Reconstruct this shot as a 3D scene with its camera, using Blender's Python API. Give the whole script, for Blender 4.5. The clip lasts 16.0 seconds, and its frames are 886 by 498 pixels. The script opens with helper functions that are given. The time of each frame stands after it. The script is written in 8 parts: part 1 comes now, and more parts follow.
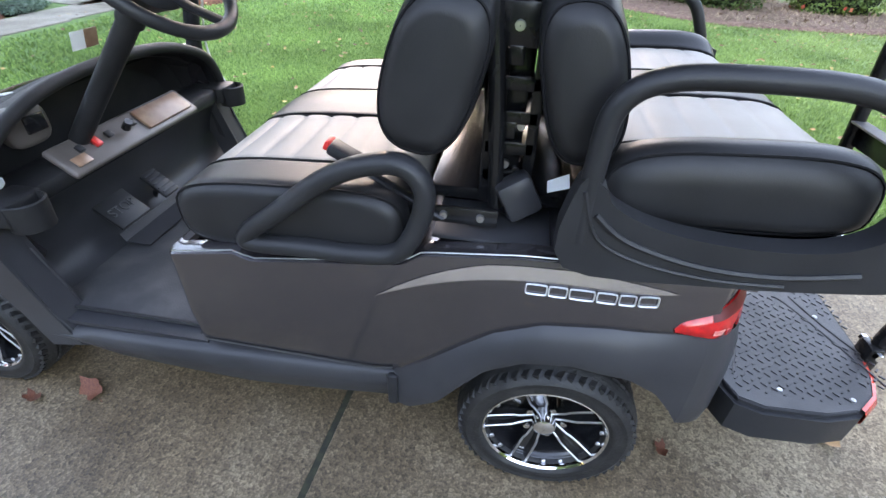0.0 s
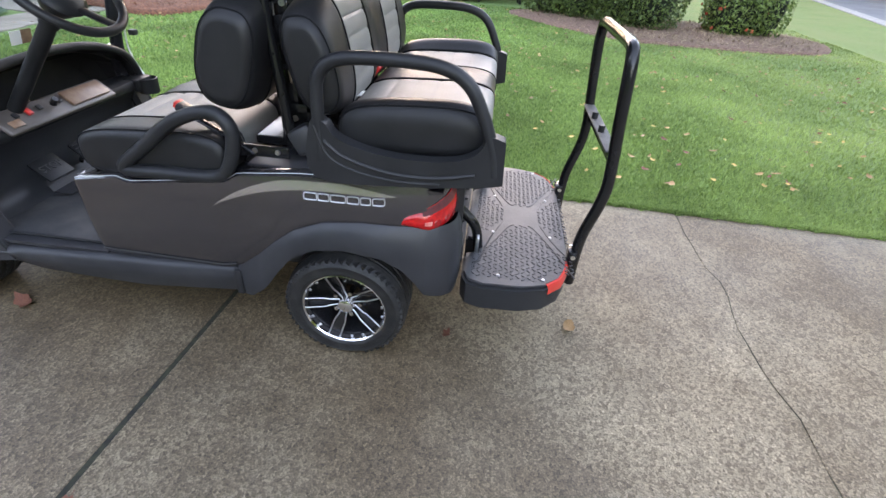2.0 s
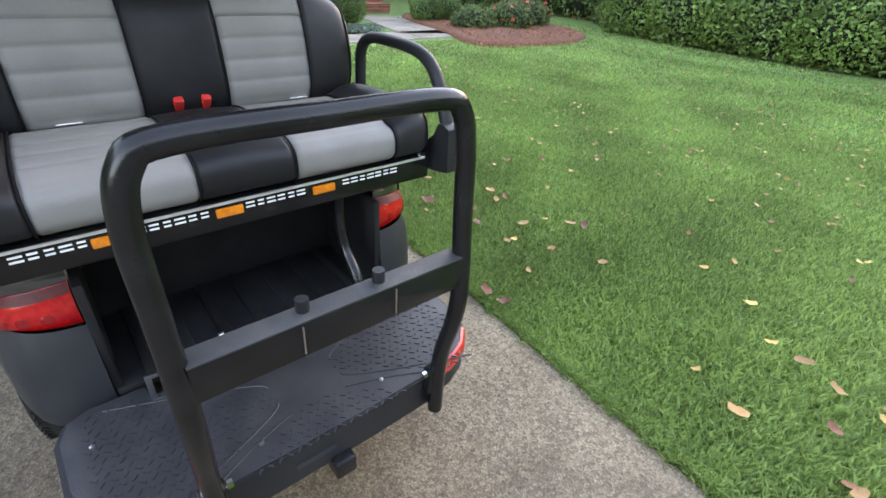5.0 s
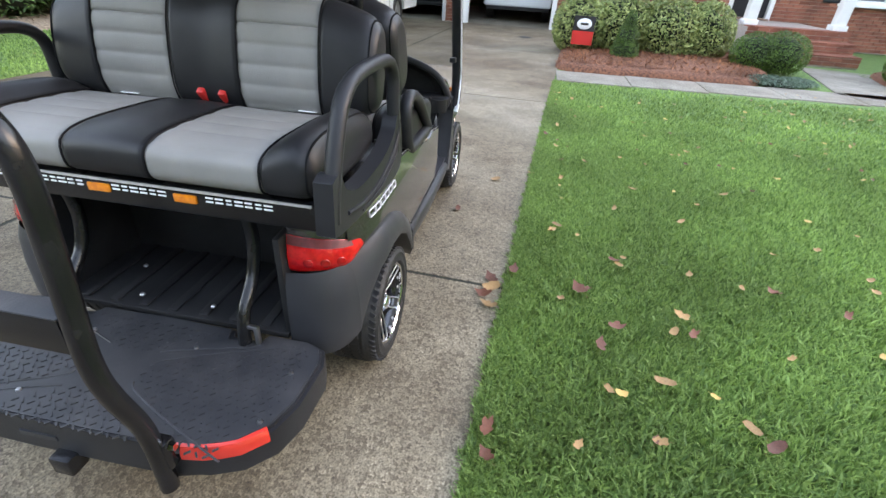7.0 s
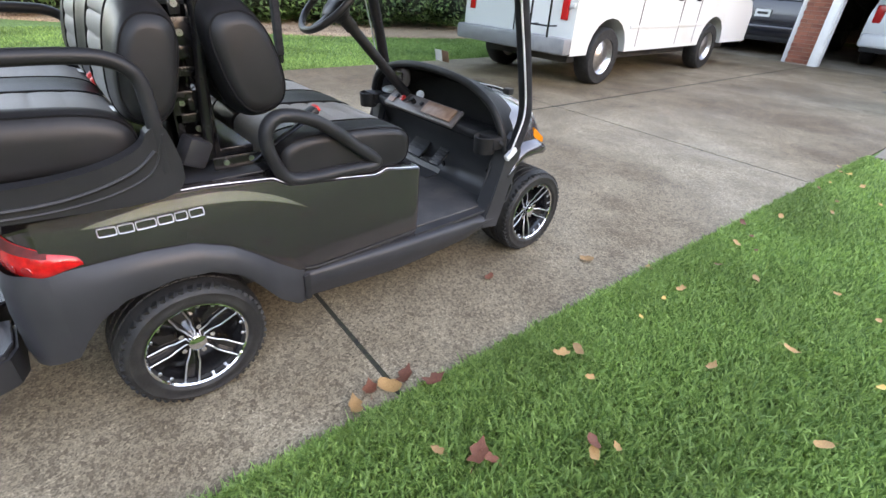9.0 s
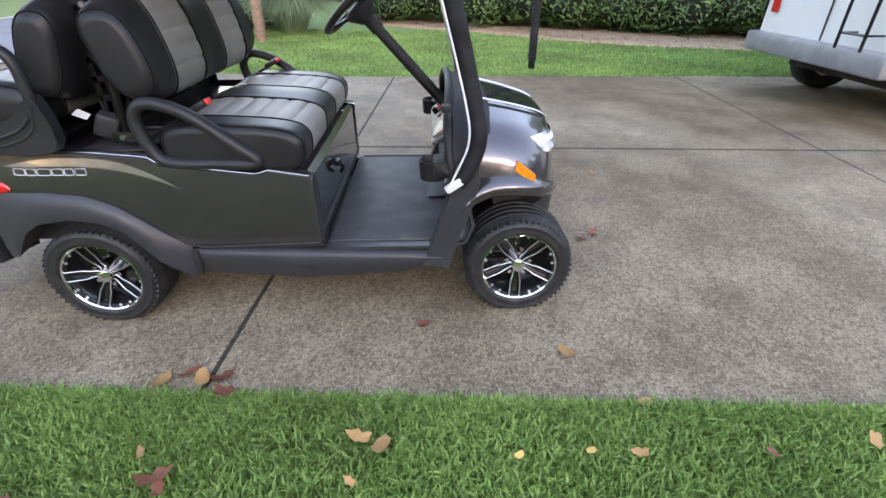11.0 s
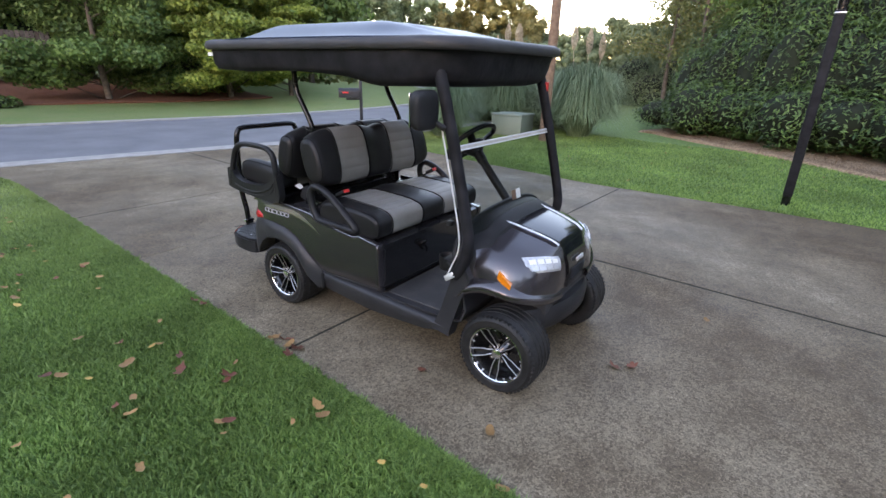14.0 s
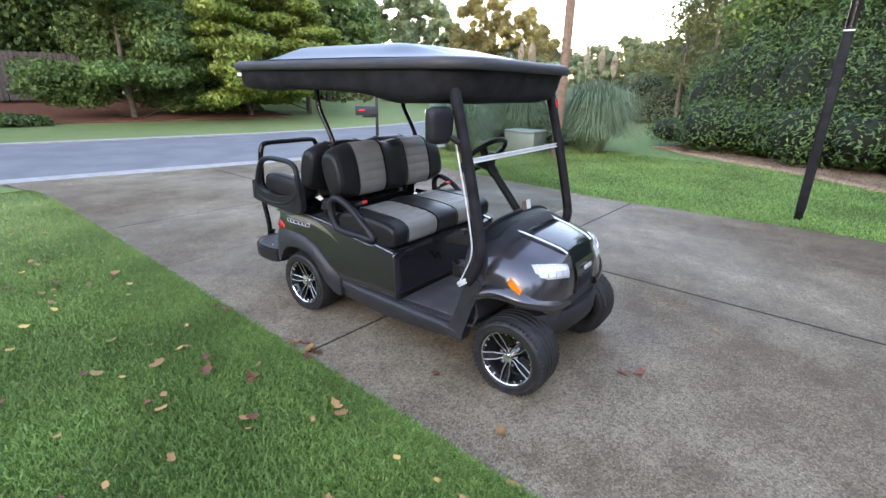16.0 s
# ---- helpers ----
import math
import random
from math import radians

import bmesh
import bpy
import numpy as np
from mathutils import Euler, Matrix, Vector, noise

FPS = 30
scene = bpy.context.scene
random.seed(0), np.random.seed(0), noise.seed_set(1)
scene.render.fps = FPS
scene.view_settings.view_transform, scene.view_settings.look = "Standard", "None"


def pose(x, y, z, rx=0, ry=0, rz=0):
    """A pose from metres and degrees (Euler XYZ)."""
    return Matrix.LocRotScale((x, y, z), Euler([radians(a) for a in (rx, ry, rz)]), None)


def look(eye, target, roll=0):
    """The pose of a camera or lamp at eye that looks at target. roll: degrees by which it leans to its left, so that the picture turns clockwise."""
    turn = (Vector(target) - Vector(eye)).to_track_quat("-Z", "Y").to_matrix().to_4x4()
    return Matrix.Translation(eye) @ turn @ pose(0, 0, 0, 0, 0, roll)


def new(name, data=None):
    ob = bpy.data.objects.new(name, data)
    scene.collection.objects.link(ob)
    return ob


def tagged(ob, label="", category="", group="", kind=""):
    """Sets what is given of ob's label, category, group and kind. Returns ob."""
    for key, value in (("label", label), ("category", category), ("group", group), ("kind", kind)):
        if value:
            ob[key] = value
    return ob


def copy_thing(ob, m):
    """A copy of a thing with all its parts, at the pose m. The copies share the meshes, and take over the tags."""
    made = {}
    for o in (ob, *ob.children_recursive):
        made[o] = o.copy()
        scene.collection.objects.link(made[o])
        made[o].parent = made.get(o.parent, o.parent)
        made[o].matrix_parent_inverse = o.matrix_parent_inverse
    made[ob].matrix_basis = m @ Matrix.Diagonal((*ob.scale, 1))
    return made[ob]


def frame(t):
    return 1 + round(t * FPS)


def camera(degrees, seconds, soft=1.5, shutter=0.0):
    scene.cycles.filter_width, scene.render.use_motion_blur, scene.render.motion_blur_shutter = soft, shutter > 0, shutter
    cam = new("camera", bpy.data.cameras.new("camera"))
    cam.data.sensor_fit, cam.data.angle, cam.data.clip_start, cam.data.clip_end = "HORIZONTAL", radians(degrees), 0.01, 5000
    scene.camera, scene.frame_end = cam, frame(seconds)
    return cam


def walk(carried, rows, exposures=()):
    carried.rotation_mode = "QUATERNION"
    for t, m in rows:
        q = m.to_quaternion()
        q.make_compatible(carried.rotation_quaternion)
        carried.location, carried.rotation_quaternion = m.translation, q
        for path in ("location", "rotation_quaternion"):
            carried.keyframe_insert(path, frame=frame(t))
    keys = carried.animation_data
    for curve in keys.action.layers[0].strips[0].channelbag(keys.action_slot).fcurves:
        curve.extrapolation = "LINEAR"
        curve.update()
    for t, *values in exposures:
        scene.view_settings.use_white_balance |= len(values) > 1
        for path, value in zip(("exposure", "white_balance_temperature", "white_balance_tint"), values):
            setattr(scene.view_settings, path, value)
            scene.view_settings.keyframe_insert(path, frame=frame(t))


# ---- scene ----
cam = camera(86.4, 16.0)

PATH = [
    (0, (0.183, 1.256, 1.245), (0.411, -0.356, 0.084), 2.2),
    (0.5, (0.094, 1.436, 1.295), (0.288, -0.209, 0.175), 2.7),
    (1, (0.038, 1.668, 1.319), (0.175, 0.015, 0.202), 3.3),
    (1.5, (-0.17, 1.772, 1.356), (-0.042, 0.123, 0.232), 4.2),
    (2, (-0.42, 1.776, 1.349), (-0.291, 0.119, 0.235), 3.9),
    (2.5, (-0.616, 1.584, 1.325), (-0.456, -0.086, 0.235), 3.5),
    (3, (-0.792, 1.373, 1.318), (-0.44, -0.278, 0.245), 3.9),
    (3.5, (-1.013, 1.16, 1.327), (-0.443, -0.418, 0.238), 4.5),
    (4, (-1.18, 0.869, 1.307), (-0.437, -0.634, 0.217), 4.7),
    (4.5, (-1.391, 0.555, 1.296), (-0.363, -0.801, 0.245), 4.7),
    (4.7, (-1.458, 0.45, 1.31), (-0.331, -0.826, 0.26), 4.7),
    (6.8, (-1.403, -0.88, 1.315), (0.301, -0.769, 0.274), 3.4),
    (7, (-1.334, -1.003, 1.298), (0.357, -0.738, 0.265), 3.5),
    (7.5, (-1.14, -1.283, 1.31), (0.472, -0.703, 0.278), 4.1),
    (8, (-0.826, -1.509, 1.297), (0.706, -0.719, 0.283), 4.3),
    (8.5, (-0.529, -1.77, 1.282), (0.837, -0.728, 0.258), 3.8),
    (9, (-0.172, -1.933, 1.269), (0.985, -0.653, 0.256), 3.6),
    (9.2, (-0.013, -1.959, 1.269), (1.017, -0.583, 0.247), 3.2),
    (11.3, (1.526, -2.188, 1.248), (1.386, -0.473, 0.228), 1.1),
    (11.5, (1.654, -2.126, 1.234), (1.383, -0.43, 0.209), 2.1),
    (12, (1.909, -2.053, 1.296), (1.319, -0.423, 0.299), 1.4),
    (12.5, (2.139, -2.103, 1.373), (1.365, -0.541, 0.393), 1.3),
    (13, (2.272, -2.264, 1.44), (1.398, -0.699, 0.553), 1.8),
    (13.5, (2.471, -2.364, 1.513), (1.445, -0.832, 0.737), 2.2),
    (14, (2.624, -2.404, 1.564), (1.547, -0.878, 0.849), 1.4),
    (14.5, (2.656, -2.492, 1.59), (1.584, -0.939, 0.927), 1.2),
    (15, (2.653, -2.6, 1.575), (1.586, -1.05, 0.896), 0.6),
    (15.5, (2.658, -2.624, 1.573), (1.587, -1.075, 0.9), 0.4),
    (16, (2.699, -2.51, 1.564), (1.562, -0.999, 0.912), 1.1),
]
walk(cam, [(t, look(eye, target, roll)) for t, eye, target, roll in PATH], exposures=[(0.0, 4.35, 7900, 28), (1.5, 4.05, 8300, 30), (4.7, 3.95, 8500, 28), (7.0, 3.95, 8500, 26), (9.2, 3.9, 8300, 28), (11.5, 3.70, 7900, 30), (13.0, 3.60, 7900, 30), (14.0, 3.05, 7700, 30), (15.0, 3.40, 7500, 28), (16.0, 3.52, 7500, 28)])

# ---- world, sun ----
world = bpy.data.worlds.new("sky")
scene.world = world
world.use_nodes = True
wn = world.node_tree
wn.nodes.clear()
sky = wn.nodes.new("ShaderNodeTexSky")
sky.sky_type, sky.sun_disc = "NISHITA", False
SUN_EL, SUN_AZ = 10.0, -78.0   # degrees; azimuth counted from +x towards +y
sky.sun_elevation = radians(SUN_EL)
sky.sun_rotation = radians(90 - SUN_AZ)
sky.air_density, sky.dust_density, sky.ozone_density = 1.0, 0.3, 1.0
bg = wn.nodes.new("ShaderNodeBackground")
bg.inputs["Strength"].default_value = 0.15
wo = wn.nodes.new("ShaderNodeOutputWorld")
wn.links.new(sky.outputs[0], bg.inputs["Color"])
wn.links.new(bg.outputs[0], wo.inputs["Surface"])

sun_data = bpy.data.lights.new("sun", "SUN")
sun_data.energy, sun_data.angle, sun_data.color = 0.2, radians(40), (1.0, 0.88, 0.74)
sun = new("sun", sun_data)
_e, _a = radians(SUN_EL), radians(SUN_AZ)
sun.matrix_world = look((10 * math.cos(_e) * math.cos(_a), 10 * math.cos(_e) * math.sin(_a), 10 * math.sin(_e)), (0, 0, 0))


# ---- materials ----
def mat(name, base, rough=0.6, metal=0.0, second=None, scale=8.0, detail=5.0, contrast=(0.35, 0.65), bump=0.0, bump_scale=60.0,
        coat=0.0, per_object=0.0, rough2=None, spec=0.5, emit=None, transmission=0.0):
    """A principled material: base mixed with second by noise, fine bump, and a shift by object."""
    m = bpy.data.materials.new(name)
    m.use_nodes = True
    nt = m.node_tree
    b = nt.nodes["Principled BSDF"]
    b.inputs["Roughness"].default_value, b.inputs["Metallic"].default_value = rough, metal
    b.inputs["Coat Weight"].default_value = coat
    b.inputs["Coat Roughness"].default_value = 0.08
    b.inputs["Specular IOR Level"].default_value = spec
    b.inputs["Transmission Weight"].default_value = transmission
    co = nt.nodes.new("ShaderNodeTexCoord").outputs["Object"]
    col = None
    if second is not None:
        n = nt.nodes.new("ShaderNodeTexNoise")
        n.inputs["Scale"].default_value, n.inputs["Detail"].default_value = scale, detail
        nt.links.new(co, n.inputs["Vector"])
        r = nt.nodes.new("ShaderNodeValToRGB")
        r.color_ramp.elements[0].position, r.color_ramp.elements[1].position = contrast
        r.color_ramp.elements[0].color, r.color_ramp.elements[1].color = (*base, 1), (*second, 1)
        nt.links.new(n.outputs["Fac"], r.inputs["Fac"])
        col = r.outputs["Color"]
        if rough2 is not None:
            mr = nt.nodes.new("ShaderNodeMapRange")
            mr.inputs["From Min"].default_value, mr.inputs["From Max"].default_value = contrast
            mr.inputs["To Min"].default_value, mr.inputs["To Max"].default_value = rough, rough2
            nt.links.new(n.outputs["Fac"], mr.inputs["Value"])
            nt.links.new(mr.outputs["Result"], b.inputs["Roughness"])
    if per_object:
        hs = nt.nodes.new("ShaderNodeHueSaturation")
        info = nt.nodes.new("ShaderNodeObjectInfo")
        mr = nt.nodes.new("ShaderNodeMapRange")
        mr.inputs["To Min"].default_value, mr.inputs["To Max"].default_value = 1 - per_object, 1 + per_object
        nt.links.new(info.outputs["Random"], mr.inputs["Value"])
        nt.links.new(mr.outputs["Result"], hs.inputs["Value"])
        if col is not None:
            nt.links.new(col, hs.inputs["Color"])
        else:
            hs.inputs["Color"].default_value = (*base, 1)
        col = hs.outputs["Color"]
    if col is not None:
        nt.links.new(col, b.inputs["Base Color"])
    else:
        b.inputs["Base Color"].default_value = (*base, 1)
    if bump:
        n2 = nt.nodes.new("ShaderNodeTexNoise")
        n2.inputs["Scale"].default_value, n2.inputs["Detail"].default_value = bump_scale, 4
        nt.links.new(co, n2.inputs["Vector"])
        bp = nt.nodes.new("ShaderNodeBump")
        bp.inputs["Strength"].default_value, bp.inputs["Distance"].default_value = bump, 0.01
        nt.links.new(n2.outputs["Fac"], bp.inputs["Height"])
        nt.links.new(bp.outputs["Normal"], b.inputs["Normal"])
    if emit:
        b.inputs["Emission Color"].default_value, b.inputs["Emission Strength"].default_value = (*emit[:3], 1), emit[3]
    return m


def street_yellow(nt, col, yellowish):
    """Lawn colour turning yellow-green towards the street, in patches."""
    pos = nt.nodes.new("ShaderNodeNewGeometry").outputs["Position"]
    sep = nt.nodes.new("ShaderNodeSeparateXYZ")
    nt.links.new(pos, sep.inputs[0])
    n = nt.nodes.new("ShaderNodeTexNoise")
    n.inputs["Scale"].default_value, n.inputs["Detail"].default_value = 0.9, 6
    nt.links.new(pos, n.inputs["Vector"])
    m1 = nt.nodes.new("ShaderNodeMapRange")
    m1.interpolation_type = "SMOOTHSTEP"
    m1.inputs["From Min"].default_value, m1.inputs["From Max"].default_value = 0.0, -5.0
    nt.links.new(sep.outputs["X"], m1.inputs["Value"])
    m2 = nt.nodes.new("ShaderNodeMapRange")
    m2.inputs["From Min"].default_value, m2.inputs["From Max"].default_value = 0.3, 0.65
    m2.inputs["To Min"].default_value, m2.inputs["To Max"].default_value = 0.35, 1.0
    nt.links.new(n.outputs["Fac"], m2.inputs["Value"])
    mul = nt.nodes.new("ShaderNodeMath")
    mul.operation = "MULTIPLY"
    nt.links.new(m1.outputs["Result"], mul.inputs[0])
    nt.links.new(m2.outputs["Result"], mul.inputs[1])
    mx = nt.nodes.new("ShaderNodeMix")
    mx.data_type = "RGBA"
    nt.links.new(mul.outputs[0], mx.inputs["Factor"])
    nt.links.new(col, mx.inputs["A"])
    mx.inputs["B"].default_value = (*yellowish, 1)
    return mx.outputs["Result"]


def island_mat(name, dark, light, rough=0.55, transl=0.25, low=None, yellowish=None):
    """Leaves and blades: colour by island, a little light passing through."""
    m = bpy.data.materials.new(name)
    m.use_nodes = True
    nt = m.node_tree
    b = nt.nodes["Principled BSDF"]
    b.inputs["Roughness"].default_value = rough
    b.inputs["Specular IOR Level"].default_value = 0.35
    g = nt.nodes.new("ShaderNodeNewGeometry")
    r = nt.nodes.new("ShaderNodeValToRGB")
    r.color_ramp.elements[0].color, r.color_ramp.elements[1].color = (*dark, 1), (*light, 1)
    nt.links.new(g.outputs["Random Per Island"], r.inputs["Fac"])
    co = nt.nodes.new("ShaderNodeTexCoord").outputs["Object"]
    n = nt.nodes.new("ShaderNodeTexNoise")
    n.inputs["Scale"].default_value = low or 0.7
    nt.links.new(co, n.inputs["Vector"])
    mr = nt.nodes.new("ShaderNodeMapRange")
    mr.inputs["From Min"].default_value, mr.inputs["From Max"].default_value = 0.3, 0.7
    mr.inputs["To Min"].default_value, mr.inputs["To Max"].default_value = 0.7, 1.25
    nt.links.new(n.outputs["Fac"], mr.inputs["Value"])
    hs = nt.nodes.new("ShaderNodeHueSaturation")
    nt.links.new(mr.outputs["Result"], hs.inputs["Value"])
    tint = r.outputs["Color"]
    if yellowish:
        tint = street_yellow(nt, tint, yellowish)
    nt.links.new(tint, hs.inputs["Color"])
    nt.links.new(hs.outputs["Color"], b.inputs["Base Color"])
    if transl:
        t = nt.nodes.new("ShaderNodeBsdfTranslucent")
        nt.links.new(hs.outputs["Color"], t.inputs["Color"])
        mx = nt.nodes.new("ShaderNodeMixShader")
        mx.inputs["Fac"].default_value = transl
        nt.links.new(b.outputs[0], mx.inputs[1])
        nt.links.new(t.outputs[0], mx.inputs[2])
        nt.links.new(mx.outputs[0], nt.nodes["Material Output"].inputs["Surface"])
    return m


def concrete_mat(name, lo, hi, stain, speck=0.9, rough=0.75):
    """Exposed-aggregate concrete: pebbles, large stains and damp patches."""
    m = bpy.data.materials.new(name)
    m.use_nodes = True
    nt = m.node_tree
    b = nt.nodes["Principled BSDF"]
    pos = nt.nodes.new("ShaderNodeNewGeometry").outputs["Position"]

    def noise_node(scale, detail, rough_=0.55):
        n = nt.nodes.new("ShaderNodeTexNoise")
        n.inputs["Scale"].default_value, n.inputs["Detail"].default_value, n.inputs["Roughness"].default_value = scale, detail, rough_
        nt.links.new(pos, n.inputs["Vector"])
        return n.outputs["Fac"]

    def ramp(fac, p0, c0, p1, c1):
        r = nt.nodes.new("ShaderNodeValToRGB")
        r.color_ramp.elements[0].position, r.color_ramp.elements[0].color = p0, (*c0, 1)
        r.color_ramp.elements[1].position, r.color_ramp.elements[1].color = p1, (*c1, 1)
        nt.links.new(fac, r.inputs["Fac"])
        return r.outputs["Color"]

    def mix(kind, fac, a, c):
        x = nt.nodes.new("ShaderNodeMix")
        x.data_type, x.blend_type = "RGBA", kind
        x.inputs["Factor"].default_value = fac
        nt.links.new(a, x.inputs["A"])
        nt.links.new(c, x.inputs["B"])
        return x.outputs["Result"]

    big = ramp(noise_node(0.36, 9, 0.62), 0.40, stain, 0.60, (1.08, 1.08, 1.08))
    mid = ramp(noise_node(2.3, 8, 0.7), 0.32, (0.62, 0.57, 0.50), 0.70, (1.28, 1.28, 1.27))
    v = nt.nodes.new("ShaderNodeTexVoronoi")
    v.inputs["Scale"].default_value = 95
    nt.links.new(pos, v.inputs["Vector"])
    bw = nt.nodes.new("ShaderNodeRGBToBW")
    nt.links.new(v.outputs["Color"], bw.inputs["Color"])
    peb = ramp(bw.outputs["Val"], 0.0, lo, 1.0, hi)
    fine = ramp(noise_node(150, 4, 0.7), 0.36, (0.42, 0.405, 0.38), 0.64, (1.58, 1.58, 1.56))
    c = mix("MULTIPLY", speck, peb, fine)
    c = mix("MULTIPLY", 1.0, c, mid)
    c = mix("MULTIPLY", 0.85, c, big)
    nt.links.new(c, b.inputs["Base Color"])
    rr = nt.nodes.new("ShaderNodeMapRange")
    rr.inputs["From Min"].default_value, rr.inputs["From Max"].default_value = 0.35, 0.6
    rr.inputs["To Min"].default_value, rr.inputs["To Max"].default_value = rough - 0.22, rough + 0.1
    nt.links.new(noise_node(0.55, 6), rr.inputs["Value"])
    nt.links.new(rr.outputs["Result"], b.inputs["Roughness"])
    bp = nt.nodes.new("ShaderNodeBump")
    bp.inputs["Strength"].default_value, bp.inputs["Distance"].default_value = 0.35, 0.004
    nt.links.new(v.outputs["Distance"], bp.inputs["Height"])
    nt.links.new(bp.outputs["Normal"], b.inputs["Normal"])
    return m


M = {}
M["concrete"] = concrete_mat("concrete", (0.086, 0.066, 0.043), (0.280, 0.233, 0.166), (0.50, 0.41, 0.31))
M["walkway"] = concrete_mat("walk_concrete", (0.17, 0.15, 0.125), (0.30, 0.27, 0.225), (0.75, 0.72, 0.68), 0.3)
M["joint"] = mat("joint", (0.014, 0.013, 0.010), 0.95, second=(0.030, 0.031, 0.016), scale=30)
M["street"] = mat("street", (0.120, 0.126, 0.138), 0.85, second=(0.158, 0.163, 0.176), scale=1.2, bump=0.25, bump_scale=120)
M["gutter"] = mat("gutter", (0.26, 0.25, 0.235), 0.85, second=(0.34, 0.33, 0.31), scale=5, bump=0.2)
M["soil"] = mat("lawn_ground", (0.056, 0.116, 0.026), 0.95, second=(0.136, 0.240, 0.060), scale=34, detail=12, contrast=(0.38, 0.62), bump=0.8, bump_scale=120)
_nt = M["soil"].node_tree
_b = _nt.nodes["Principled BSDF"]
_nt.links.new(street_yellow(_nt, _b.inputs["Base Color"].links[0].from_socket, (0.15, 0.19, 0.065)), _b.inputs["Base Color"])
M["blade"] = island_mat("grass_blade", (0.070, 0.150, 0.035), (0.31, 0.465, 0.135), 0.5, 0.4, 0.9, yellowish=(0.27, 0.34, 0.12))
M["mulch"] = mat("mulch", (0.075, 0.027, 0.015), 0.95, second=(0.24, 0.090, 0.046), scale=28, bump=0.9, bump_scale=55)
M["mulch_red_brown"] = mat("mulch_red_brown", (0.10, 0.052, 0.036), 0.95, second=(0.24, 0.14, 0.10), scale=28, bump=0.9, bump_scale=55)
M["mulch_brown"] = mat("mulch_brown", (0.16, 0.105, 0.066), 0.95, second=(0.40, 0.28, 0.18), scale=28, bump=0.9, bump_scale=55)
M["straw"] = island_mat("pine_straw", (0.085, 0.028, 0.013), (0.36, 0.135, 0.062), 0.8, 0.0)
M["chip"] = island_mat("leaf_litter", (0.12, 0.075, 0.045), (0.38, 0.27, 0.17), 0.8, 0.0)
M["brick"] = island_mat("brick", (0.19, 0.06, 0.038), (0.33, 0.12, 0.075), 0.85, 0.0, 3.0)
M["mortar"] = mat("mortar", (0.33, 0.27, 0.23), 0.95, second=(0.42, 0.35, 0.30), scale=20)
M["white"] = mat("white_paint", (0.72, 0.72, 0.70), 0.45, second=(0.80, 0.80, 0.78), scale=4)
# Near-black for insides and undersides; their shade is put into the colour.
M["dark_in"] = mat("interior_shade", (0.03, 0.03, 0.032), 0.9, second=(0.05, 0.048, 0.045), scale=3)
M["roofing"] = mat("roofing", (0.07, 0.065, 0.06), 0.9, second=(0.12, 0.11, 0.10), scale=14, bump=0.4)
M["glass"] = mat("glass", (0.66, 0.70, 0.70), 0.02, transmission=1.0, second=None)
M["glass"].node_tree.nodes["Principled BSDF"].inputs["IOR"].default_value = 1.05
M["window"] = mat("window_pane", (0.12, 0.14, 0.16), 0.05, spec=0.9)
M["curtain"] = mat("curtain", (0.62, 0.65, 0.68), 0.8, second=(0.78, 0.8, 0.82), scale=9)
M["shutter"] = mat("shutter", (0.012, 0.012, 0.014), 0.45, second=(0.02, 0.02, 0.022), scale=12)
M["van"] = mat("van_white", (0.60, 0.60, 0.57), 0.3, coat=0.5, second=(0.52, 0.50, 0.44), scale=1.6, contrast=(0.5, 0.8))
M["bumper_grey"] = mat("bumper_grey", (0.16, 0.16, 0.165), 0.4, second=(0.22, 0.22, 0.22), scale=6)
M["suv_white"] = mat("suv_white", (0.62, 0.65, 0.67), 0.22, coat=0.7)
M["suv_dark"] = mat("suv_dark", (0.012, 0.013, 0.018), 0.2, coat=0.8)
M["rubber"] = mat("tyre_rubber", (0.006, 0.006, 0.0065), 0.62, second=(0.022, 0.021, 0.020), scale=22, contrast=(0.45, 0.75), bump=0.25, bump_scale=140)
M["chrome"] = mat("chrome", (0.82, 0.82, 0.83), 0.09, 1.0)
M["steel"] = mat("steel", (0.55, 0.55, 0.56), 0.3, 1.0, second=(0.42, 0.42, 0.42), scale=30)
M["rim_black"] = mat("rim_black", (0.010, 0.010, 0.011), 0.16, coat=0.7)
M["paint"] = mat("metallic_graphite_paint", (0.066, 0.061, 0.067), 0.26, 0.75, second=(0.095, 0.087, 0.095), scale=900, coat=1.0)
M["hood_black"] = mat("black_gloss", (0.006, 0.007, 0.010), 0.09, spec=0.55, second=(0.010, 0.011, 0.014), scale=20)
M["plastic"] = mat("textured_black_plastic", (0.015, 0.0153, 0.017), 0.42, second=(0.022, 0.0225, 0.0245), scale=7, bump=0.08, bump_scale=420, spec=0.26)
M["plastic_grey"] = mat("grey_plastic", (0.024, 0.0246, 0.028), 0.40, second=(0.033, 0.0337, 0.0375), scale=6, bump=0.06, bump_scale=420, spec=0.34)
M["dark_plastic"] = mat("dark_moulded_plastic", (0.009, 0.009, 0.010), 0.55, spec=0.25, second=(0.018, 0.018, 0.019), scale=8, bump=0.12, bump_scale=300)
M["black_metal"] = mat("black_powder_coat", (0.006, 0.006, 0.0065), 0.22, second=(0.011, 0.011, 0.012), scale=14, bump=0.03, bump_scale=300, coat=0.0, spec=0.36)
M["vinyl"] = mat("black_vinyl", (0.012, 0.012, 0.013), 0.42, second=(0.018, 0.018, 0.0195), scale=9, bump=0.06, bump_scale=380, spec=0.27)
M["piping"] = mat("black_piping", (0.006, 0.006, 0.007), 0.7, spec=0.12)
